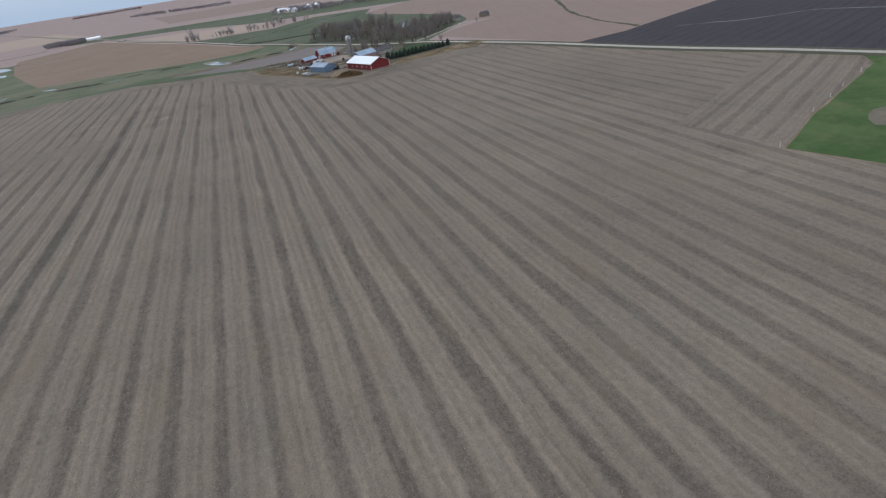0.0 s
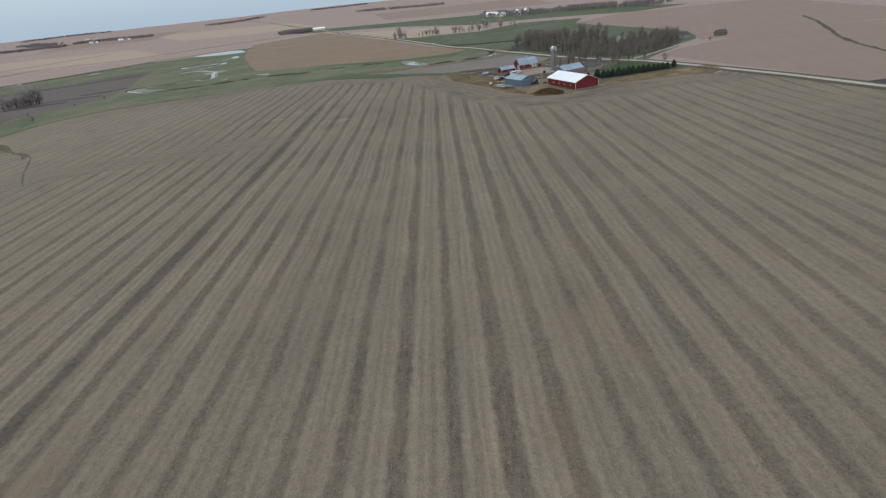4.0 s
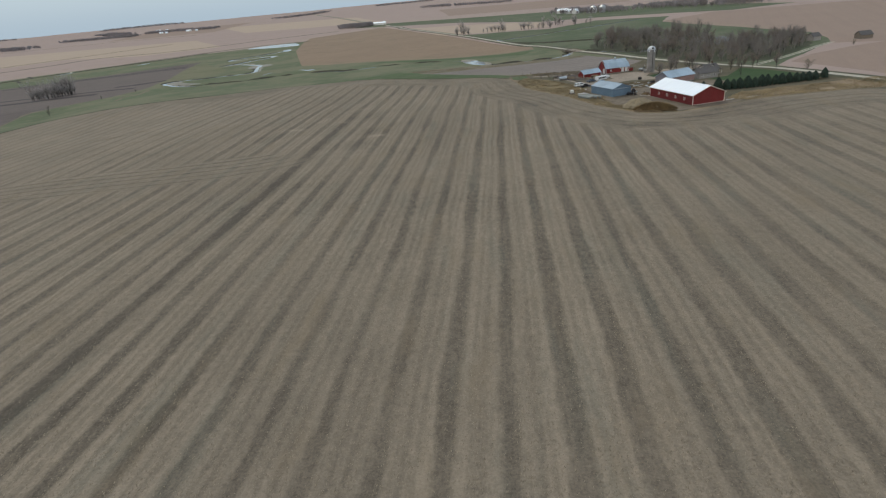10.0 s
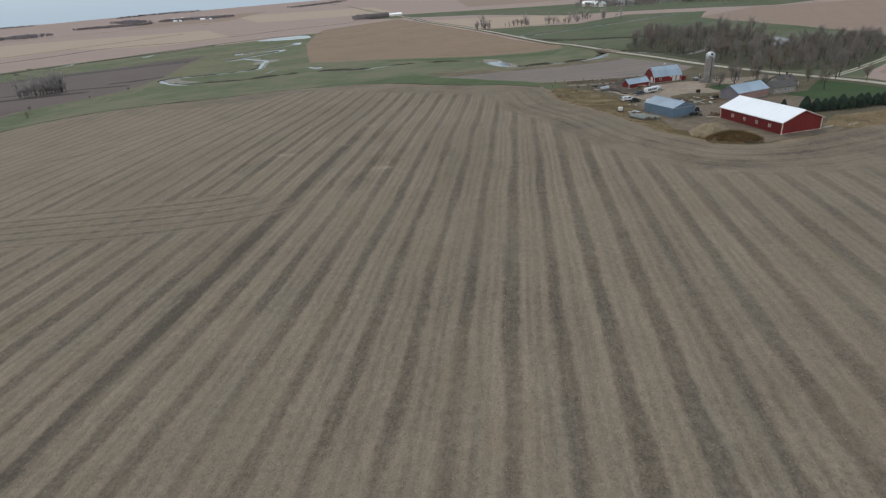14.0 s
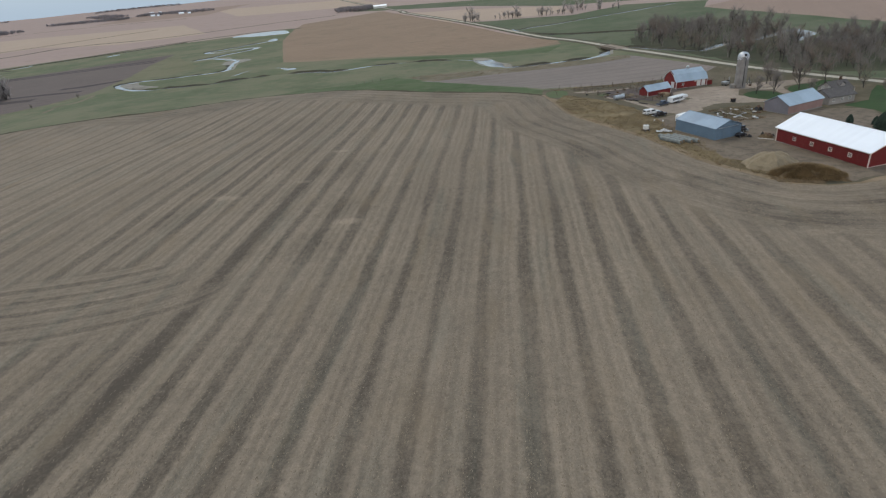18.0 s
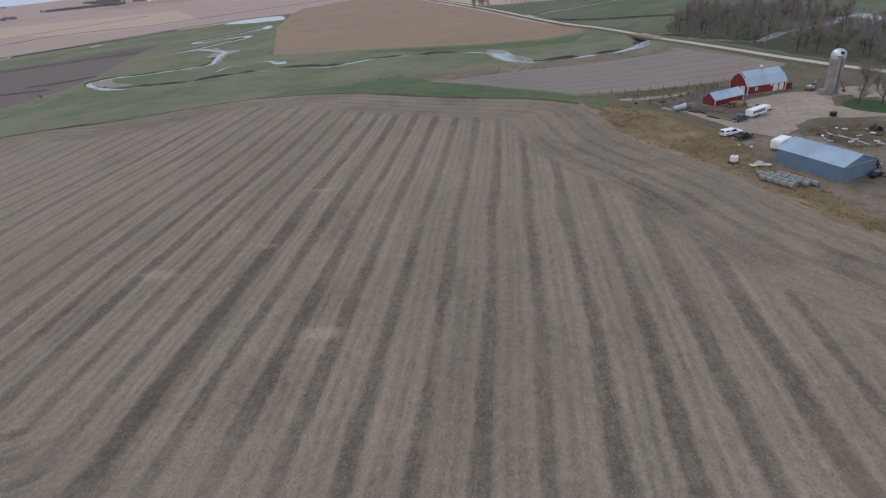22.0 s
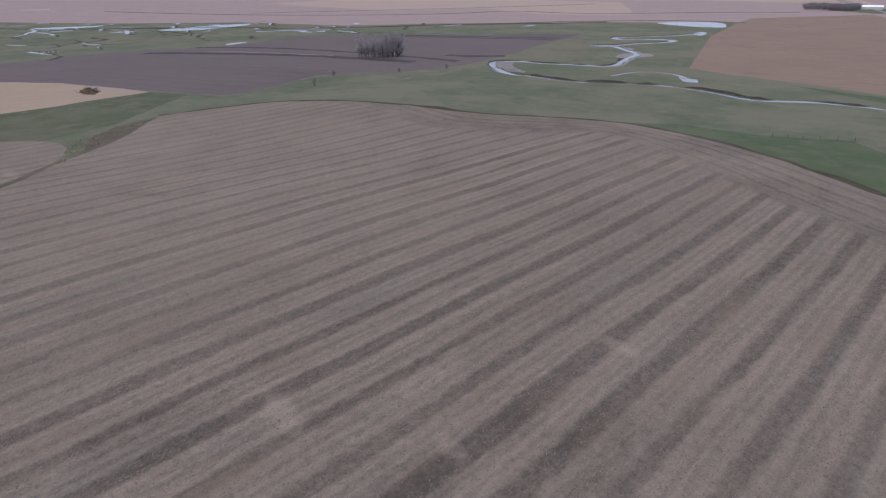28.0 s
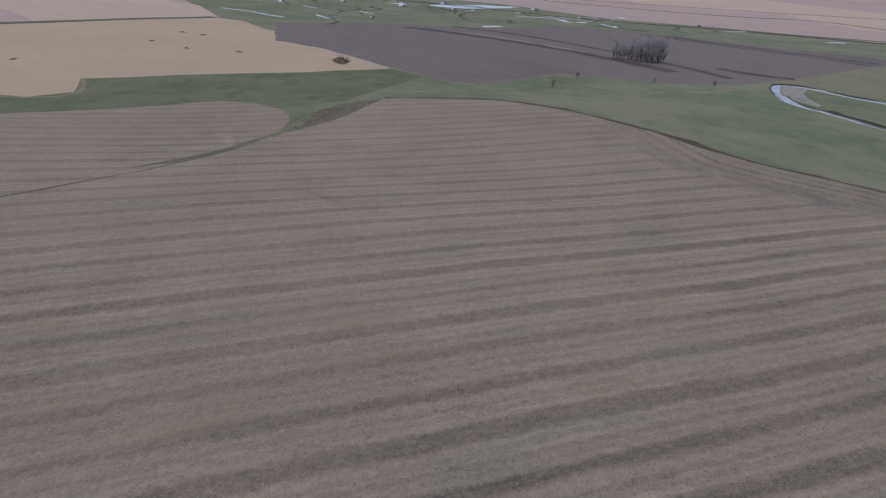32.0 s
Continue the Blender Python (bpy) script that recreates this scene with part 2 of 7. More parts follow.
def grassy(name, short, tall, dry, patch=0.02, dryness=0.5, lane=None):
    """Grazed or rank grass: patches of two greens, dry tufts, bare flecks."""
    n = Nodes(name, 0.95, 0.0, 0.1)
    at = n.place()
    big = n.noise(at, patch, 5, 0.6)
    mid = n.noise(at, 0.15, 5, 0.65)
    small = n.noise(at, 1.2, 5, 0.7)
    c = n.mix(n.span(big, 0.4, 0.6), rgb(short), rgb(tall))
    c = n.mix(n.math("MULTIPLY", n.span(n.noise(at, patch * 3.2, 4, 0.65), 0.5, 0.68), 0.5), c, rgb(tuple(v * 0.74 for v in short)))
    c = n.mix(n.math("MULTIPLY", n.span(mid, 0.45, 0.75), dryness), c, rgb(dry))
    c = n.mix(n.math("MULTIPLY", n.span(small, 0.4, 0.75), 0.4), c, rgb(tuple(v * 0.55 for v in tall)))
    c = n.mix(n.math("MULTIPLY", n.span(n.noise(at, 0.6, 4, 0.7), 0.6, 0.75), dryness * 0.5), c, rgb(tuple(v * 1.25 for v in dry)))
    return n.done(c, n.math("ADD", small, mid), 0.6, 0.15)


def earth(name, a, b, speck, patch=0.05, rough=0.9):
    """Gravel, mud or dirt in two tones with stones and wheel wear."""
    n = Nodes(name, rough, 0.0, 0.2)
    at = n.place()
    big = n.noise(at, patch, 5, 0.6)
    mid = n.noise(at, 0.5, 5, 0.7)
    small = n.noise(at, 5.0, 4, 0.7)
    c = n.mix(n.span(big, 0.35, 0.65), rgb(a), rgb(b))
    c = n.mix(n.math("MULTIPLY", n.span(mid, 0.42, 0.66), 0.75), c, rgb(speck))
    c = n.mix(n.math("MULTIPLY", n.span(small, 0.45, 0.8), 0.4), c, rgb(tuple(v * 1.3 for v in b)))
    return n.done(c, n.math("ADD", small, mid), 0.5, 0.08)


SPOTS = [
    (-66, 294, 3.6, 1.7, 0.85), (-34, 278, 3.4, 1.5, 0.75), (-51, 303, 2.4, 1.2, 0.6), (-49, 328, 2.6, 1.3, 0.6), (-60, 307, 2.0, 6, 0.3), (-38, 268, 5, 7, -0.35), (-42, 312, 4, 10, -0.35), (-71, 283, 5, 8, -0.35), (-36, 284, 6, 6, -0.3),
    (48, 272, 9, 4, -0.5), (38, 277, 4, 6, -0.3), (33, 291, 3, 9, -0.3), (13, 319, 3, 10, -0.35), (62, 279, 9, 3, -0.35), (43, 267, 4, 1.5, 0.4), (90, 78, 6, 2, -0.3), (97, 92, 3, 5, -0.3), (-187, 289, 6, 1.6, 0.4), (-181, 284, 2, 5, 0.35), (-196, 284, 7, 3, -0.2)]
SOIL_LIGHT, SOIL_DARK = (0.314, 0.252, 0.19), (0.088, 0.072, 0.057)
M_CROP = striped("worked_stubble", SOIL_LIGHT, SOIL_DARK, spots=SPOTS, warm=(0.2, 0.15, 0.1), cool=((0.076, 0.075, 0.06), (0.255, 0.222, 0.175)))
M_SMALL = striped("worked_corner_field", (0.28, 0.235, 0.21), (0.125, 0.105, 0.094), uv=False, turn=-107, contrast=0.34, period=8.0)
M_PLOUGH = striped("ploughed_soil", (0.178, 0.143, 0.13), (0.1, 0.081, 0.075), uv=False, turn=-118, contrast=0.22, period=11.0, spots=[(-330, 690, 55, 35, -0.5), (-300, 430, 40, 20, -0.25)])
M_WASH = earth("washed_silt", (0.17, 0.155, 0.16), (0.22, 0.2, 0.205), (0.12, 0.11, 0.112), 0.1)
M_FURROW = earth("furrow_soil", (0.1, 0.08, 0.07), (0.14, 0.112, 0.096), (0.08, 0.066, 0.056), 0.1)
M_DARKSOIL = earth("turned_dark_soil", (0.05, 0.04, 0.039), (0.07, 0.056, 0.054), (0.04, 0.032, 0.031), 0.06)
M_BLACK = striped("black_ploughed_soil", (0.086, 0.072, 0.074), (0.034, 0.029, 0.031), uv=False, turn=-111, contrast=0.45, period=6.0, fine=1.2)
M_BROWN = striped("brown_bean_stubble", (0.325, 0.23, 0.16), (0.165, 0.116, 0.085), uv=False, turn=70, contrast=0.3, period=9.0, green=(0.16, 0.13, 0.09))
M_TAN = striped("tan_corn_stubble", (0.43, 0.328, 0.227), (0.28, 0.211, 0.148), uv=False, turn=12, contrast=0.12, period=9.0)
M_FAR = striped("far_stubble", (0.4, 0.3, 0.263), (0.27, 0.2, 0.179), uv=False, turn=60, contrast=0.2, period=18.0, green=(0.22, 0.17, 0.123))
M_FAR_PALE = striped("far_pale_stubble", (0.46, 0.352, 0.275), (0.33, 0.252, 0.195), uv=False, turn=58, contrast=0.2, period=18.0)
M_FAR_BROWN = striped("far_brown_stubble", (0.32, 0.23, 0.185), (0.235, 0.17, 0.14), uv=False, turn=20, contrast=0.2, period=15.0)
M_PASTURE = grassy("grazed_pasture", (0.115, 0.137, 0.08), (0.168, 0.168, 0.108), (0.2, 0.176, 0.125), dryness=0.65)
M_SWALE = grassy("brown_swale_grass", (0.105, 0.1, 0.066), (0.135, 0.115, 0.085), (0.18, 0.148, 0.115), patch=0.1)
M_LUSH = grassy("lush_pasture", (0.076, 0.112, 0.053), (0.102, 0.13, 0.068), (0.15, 0.14, 0.095), dryness=0.6)
M_STREAMSIDE = grassy("streamside_pasture", (0.092, 0.11, 0.06), (0.122, 0.13, 0.078), (0.17, 0.15, 0.104), patch=0.035, dryness=0.7)
M_FARGREEN = grassy("far_green_pasture", (0.092, 0.116, 0.068), (0.124, 0.136, 0.087), (0.165, 0.153, 0.11), dryness=0.55)
M_OLIVE = grassy("dry_olive_pasture", (0.148, 0.15, 0.09), (0.175, 0.167, 0.106), (0.21, 0.18, 0.127), dryness=0.6)
M_ALFALFA = grassy("young_alfalfa", (0.062, 0.108, 0.036), (0.092, 0.138, 0.05), (0.15, 0.155, 0.085), patch=0.05, dryness=0.55)
M_LAWN = grassy("farm_lawn", (0.045, 0.08, 0.036), (0.058, 0.092, 0.043), (0.085, 0.085, 0.054), dryness=0.3)
M_RANK = grassy("rank_dry_grass", (0.19, 0.145, 0.085), (0.115, 0.088, 0.053), (0.3, 0.235, 0.145), patch=0.05, dryness=0.7)
M_STRAW = grassy("straw_grass", (0.26, 0.195, 0.132), (0.2, 0.148, 0.096), (0.32, 0.245, 0.174), patch=0.06, dryness=0.7)
# darker than the pasture around the wood
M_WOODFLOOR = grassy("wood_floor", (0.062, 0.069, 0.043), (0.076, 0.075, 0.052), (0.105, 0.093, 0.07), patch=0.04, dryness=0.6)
M_FARMGRASS = grassy("worn_farm_grass", (0.14, 0.115, 0.082), (0.105, 0.094, 0.064), (0.195, 0.158, 0.115), patch=0.06, dryness=0.6)
M_VERGE = grassy("road_verge", (0.086, 0.086, 0.056), (0.104, 0.096, 0.065), (0.14, 0.116, 0.084), patch=0.05, dryness=0.6)
M_ROAD = earth("pale_gravel", (0.4, 0.36, 0.3), (0.46, 0.415, 0.345), (0.33, 0.295, 0.25), 0.1)
M_YARD = earth("yard_gravel", (0.25, 0.2, 0.16), (0.33, 0.268, 0.216), (0.2, 0.16, 0.127), 0.06)
M_DIRT = earth("yard_dirt", (0.14, 0.11, 0.083), (0.19, 0.15, 0.114), (0.09, 0.073, 0.053), 0.08)
M_PEN = earth("trodden_mud", (0.085, 0.068, 0.065), (0.125, 0.102, 0.094), (0.065, 0.053, 0.048), 0.1)
M_MUD = earth("river_mud", (0.165, 0.15, 0.125), (0.23, 0.208, 0.18), (0.13, 0.125, 0.088), 0.2, 0.6)
M_BANK = earth("cut_bank", (0.035, 0.031, 0.026), (0.055, 0.048, 0.037), (0.06, 0.064, 0.034), 0.1)
M_ROW = grassy("unmown_edge", (0.062, 0.056, 0.035), (0.08, 0.068, 0.044), (0.12, 0.096, 0.066), patch=0.1, dryness=0.5)
M_WEEDS = grassy("dead_weeds", (0.19, 0.16, 0.118), (0.15, 0.135, 0.095), (0.26, 0.22, 0.165), patch=0.05, dryness=0.7)


def water_mat():
    n = Nodes("still_water", 0.12, 0.0, 0.5)
    at = n.place()
    ripple = n.noise(at, 1.5, 3)
    c = n.mix(n.span(n.noise(at, 0.05, 4), 0.4, 0.65), (0.12, 0.12, 0.115, 1), (0.2, 0.195, 0.18, 1))
    n.put(n.p.inputs["IOR"], 1.33)
    return n.done(c, ripple, 0.05, 0.03)


M_WATER = water_mat()

# ---- the lie of the land ----
from mathutils.geometry import delaunay_2d_cdt

LEVELS = np.array([
    (0, 0, 0), (0, 150, 0), (0, 300, 0), (-100, 300, 0), (-60, 400, -1), (0, 385, -1), (60, 300, -1.2), (45, 330, -1.5), (70, 380, -3), (60, 400, -3.2), (100, 330, -1.8),
    (150, 250, -1), (200, 100, 0), (150, 0, 0), (-150, 200, 0), (-180, 390, -1.5), (-210, 350, -3), (-100, 100, .5), (-260, 300, -5), (-280, 390, -7), (-244, 523, -6), (-165, 600, -6),
    (-14, 590, -7), (50, 540, -5), (-390, 530, -7), (-300, 230, -6), (-520, 360, -7), (-270, 900, -5), (-660, 580, -5), (100, 440, -3.5), (0, 450, -4), (-100, 480, -5), (200, 600, -5), (300, 400, -2)], float)


def land(x, y):
    """Height of the ground at places, without the river's cut: a low upland, a valley, and a plain that rises far off."""
    x, y = np.asarray(x, float), np.asarray(y, float)
    d2 = (x[..., None] - LEVELS[:, 0]) ** 2 + (y[..., None] - LEVELS[:, 1]) ** 2
    w = 1 / (d2 + 900.0) ** 2
    z = (w * LEVELS[:, 2]).sum(-1) / w.sum(-1)
    r = np.hypot(x, y - 200)
    s = np.clip((r - 900) / 3800, 0, 1)
    roll = np.clip((r - 900) / 1500, 0, 1) * (3.0 * np.sin(x / 310 + 1.3) * np.sin(y / 420) + 2.0 * np.sin((x + y) / 170))
    return z + 26 * s * s * (3 - 2 * s) + roll


def smooth(points, step=6.0, closed=False):
    """A rounded line through points (Catmull-Rom), in steps."""
    p = np.array(points, float)
    p = np.concatenate([p[-1:], p, p[:2]]) if closed else np.concatenate([2 * p[:1] - p[1:2], p, 2 * p[-1:] - p[-2:-1]])
    out = []
    for a, b, c, d in zip(p, p[1:], p[2:], p[3:]):
        k = max(1, int(np.hypot(*(c - b)) / step))
        for i in range(k):
            t = i / k
            out.append(0.5 * (2 * b + (c - a) * t + (2 * a - 5 * b + 4 * c - d) * t * t + (3 * b - a - 3 * c + d) * t ** 3))
    if not closed:
        out.append(p[-2])
    return np.array(out)


def straight(points, step=10.0, rough=0.0, closed=True):
    """A line with corners, cut in steps, its edge a little uneven."""
    p = np.array(points, float)
    q = np.roll(p, -1, 0) if closed else p[1:]
    out = []
    for a, b in zip(p, q):
        k = max(1, int(np.hypot(*(b - a)) / step))
        out += [a + (b - a) * i / k for i in range(k)]
    if not closed:
        out.append(p[-1])
    out = np.array(out)
    if rough and len(out) > 2:
        out[1:-1] += [[sum(noise.noise((x * f, y * f, z)) * rough * g for f, g in ((0.13, 1.0), (0.55, 0.5))) for z in (3.0, 9.0)] for x, y in out[1:-1]]
    return out


def beside(line, off):
    """The line moved to its left by off metres."""
    d = np.gradient(line, axis=0)
    d /= np.maximum(np.hypot(*d.T)[:, None], 1e-6)
    return line + np.stack([-d[:, 1], d[:, 0]], 1) * np.asarray(off)[..., None]


def strip(line, left, right):
    """The outlines of the pieces of a band along a line, from right to left of it."""
    a, b = beside(line, left), beside(line, right)
    return [np.array([a[i], a[i + 1], b[i + 1], b[i]]) for i in range(len(line) - 1)]


def away(x, y, line):
    """Distance from places to a line, and the distance along it."""
    best, along, run = np.full(np.shape(x), 1e9), np.zeros(np.shape(x)), 0.0
    for a, b in zip(line, line[1:]):
        d, l = b - a, max(np.hypot(*(b - a)), 1e-9)
        s = np.clip(((x - a[0]) * d[0] + (y - a[1]) * d[1]) / l ** 2, 0, 1)
        r = np.hypot(x - a[0] - s * d[0], y - a[1] - s * d[1])
        along = np.where(r < best, run + s * l, along)
        best = np.minimum(best, r)
        run += l
    return best, along


def inside(x, y, line):
    """Which places lie within an outline."""
    hit = np.zeros(len(x), bool)
    for (x0, y0), (x1, y1) in zip(line, np.roll(line, -1, 0)):
        if y0 != y1:
            hit ^= ((y0 > y) != (y1 > y)) & (x < (x1 - x0) * (y - y0) / (y1 - y0) + x0)
    return hit


# lines of the plan
ROAD = smooth([(-1050, 3400), (-247, 1330), (-147, 1050), (-89, 899), (-25, 737), (12, 639), (37, 568), (52, 526), (66, 478), (90, 415), (118, 358), (131, 322), (152, 248), (174, 167), (187, 121), (240, -70), (330, -420)], 20)
EDGE_NORTH = [(-232, 338), (-226, 372), (-214, 386), (-182, 402), (-150, 413), (-123, 436), (-103, 441), (-70, 427), (-38, 410), (-5, 396), (9, 386)]
EDGE_FARM = [(9, 386), (12, 372), (16, 353), (30, 326), (37, 306), (44, 295), (50, 288), (61, 287), (76, 293), (83, 297), (97, 302), (121, 305), (128, 300)]
WATERWAY = [(-232, 338), (-206, 318), (-190, 299), (-178, 290), (-165, 275), (-152, 254), (-143, 238)]
LOBE = [(-143, 237.5), (-152.8, 254.5), (-165.2, 275), (-175, 286), (-187, 295), (-200, 303), (-216, 305), (-231, 298), (-237, 285), (-230, 262), (-223, 236), (-212, 190), (-205, 130), (-215, 40), (-230, -160)]
EDGE_ROAD = [(128, 300), (133, 299), (150, 249), (172, 167), (184, 125)]
EDGE_ALFALFA = [(181, 124), (176, 117), (166, 113), (128, 97), (104, 84), (110, 62), (135, -30), (170, -160)]
edge_north, edge_farm = smooth(EDGE_NORTH, 5), smooth(EDGE_FARM, 4)
HEAD_LINE = np.concatenate([edge_north[:-1], edge_farm])
field_outline = np.concatenate([edge_north[:-1], edge_farm[:-1], straight(EDGE_ROAD, 8, 0.8, False)[:-1], straight(EDGE_ALFALFA, 8, 0.25, False), straight([(170, -160), (-230, -160)], 30, 0, False)[1:-1], smooth(LOBE[::-1], 6), smooth(WATERWAY[::-1], 6)[1:-1]])
TURN = smooth([(-143, 230), (-120, 239), (-92, 245), (-70, 250), (-56, 257), (-52, 268)], 4)

RIVER = smooth([(150, 531), (128, 506), (110, 500), (91, 480), (78, 496), (65, 519), (55.6, 514), (50, 503), (45, 492), (36, 484), (25, 480), (13, 476), (3, 475), (-6, 480), (-13, 494), (-18, 512), (-32, 526), (-54, 532), (-80, 530), (-102, 518), (-120, 523), (-136, 525), (-150, 522), (-165, 516), (-180, 508), (-193, 509), (-207, 510), (-221, 510), (-238, 519), (-252, 531), (-256, 541), (-248, 549), (-232, 551), (-217, 557), (-203, 562), (-196, 572), (-202, 590), (-209, 612), (-213, 626), (-226, 638), (-247, 655)], 4)
BEND = int(np.argmin(np.hypot(RIVER[:, 0] + 236, RIVER[:, 1] - 518)))
RIVER_LOW, RIVER_UP = RIVER[:BEND + 1], RIVER[BEND:]
BROOK = smooth([(-247, 655), (-264, 650), (-253, 660), (-245, 683), (-236, 699), (-233, 714), (-243, 720), (-256, 710), (-268, 700), (-281, 712), (-262, 740), (-243, 775)], 5)
OXBOW = smooth([(-176, 536), (-175, 553), (-169, 561), (-156, 561), (-145, 552)], 4)
LOOP = smooth([(150, 600), (118, 585), (91, 596), (60, 609), (37, 623), (18, 645), (3, 672), (17, 688), (38, 697), (60, 712), (100, 740), (160, 790)], 8)
LOOP_LOW, LOOP_UP = LOOP[:int(np.argmin(np.hypot(LOOP[:, 0] - 3, LOOP[:, 1] - 672))) + 1], LOOP[int(np.argmin(np.hypot(LOOP[:, 0] - 3, LOOP[:, 1] - 672))):]
DITCH = smooth([(-380, 860), (-420, 800), (-490, 728), (-560, 600), (-640, 540), (-760, 420), (-900, 330), (-1100, 250)], 15)
STREAM = smooth([(-255, 497), (-262, 470), (-272, 440), (-262, 412), (-252, 390), (-240, 366), (-247, 357), (-242, 345), (-246, 333), (-252, 321), (-249, 309), (-254, 297), (-258, 284), (-259, 269), (-261, 257), (-253, 247), (-244, 243), (-240, 229), (-245, 200), (-262, 150)], 4)
STREAM_POOL = STREAM[(STREAM[:, 1] > 346) & (STREAM[:, 1] < 370)]
CHANNELS = [(RIVER_LOW, 2.5, 0.8, -1), (RIVER_UP, 2.2, 0.4, 1), (BROOK, 2.6, 0.35, 1), (OXBOW, 1.2, 0.4, -1), (LOOP_LOW, 1.0, 0.8, -1), (LOOP_UP, 1.6, 0.35, 1), (DITCH, 1.6, 0.5, -1), (STREAM, 0.5, 0.35, 1)]


def uneven(line, base, amount, seed=0.0, lowest=0.1):
    """A width along a line that swells and narrows."""
    return np.array([math.copysign(max(lowest, abs(base) * (1 + amount * 2 * noise.noise((x * 0.1, y * 0.1, seed)))), base) for x, y in line])


def which_side(x, y, line):
    """+1 left of a line, -1 right of it."""
    best, side = np.full(np.shape(x), 1e9), np.ones(np.shape(x))
    for a, b in zip(line, line[1:]):
        d = b - a
        s = np.clip(((x - a[0]) * d[0] + (y - a[1]) * d[1]) / max(d @ d, 1e-9), 0, 1)
        r = np.hypot(x - a[0] - s * d[0], y - a[1] - s * d[1])
        side = np.where(r < best, np.sign(d[0] * (y - a[1]) - d[1] * (x - a[0])), side)
        best = np.minimum(best, r)
    return best, side


def ground_z(x, y):
    """Height of the ground with the channels cut into it, steep on one side."""
    x, y = np.asarray(x, float), np.asarray(y, float)
    z = land(x, y)
    cut = np.zeros(np.shape(z))
    for line, half, deep, steep in CHANNELS:
        d, side = which_side(x, y, line)
        cut = np.maximum(cut, deep * np.clip(1 - (d - half) / np.where(side == steep, 1.0, 3.0), 0, 1))
    d, _ = away(x, y, ROAD)
    bank = 0.9 * np.clip(1 - (d - 4.5) / 4.0, 0, 1)
    r = np.hypot(x - 55.6, y - 514)
    gap = r < 9.0
    cut = np.maximum(cut, 2.0 * np.clip(1 - (r - 6.0) / 4.0, 0, 1))
    return np.where((bank > 0) & ~gap, z + bank - cut * (bank < 0.1), z - cut)


def gz(x, y):
    return float(ground_z(x, y))


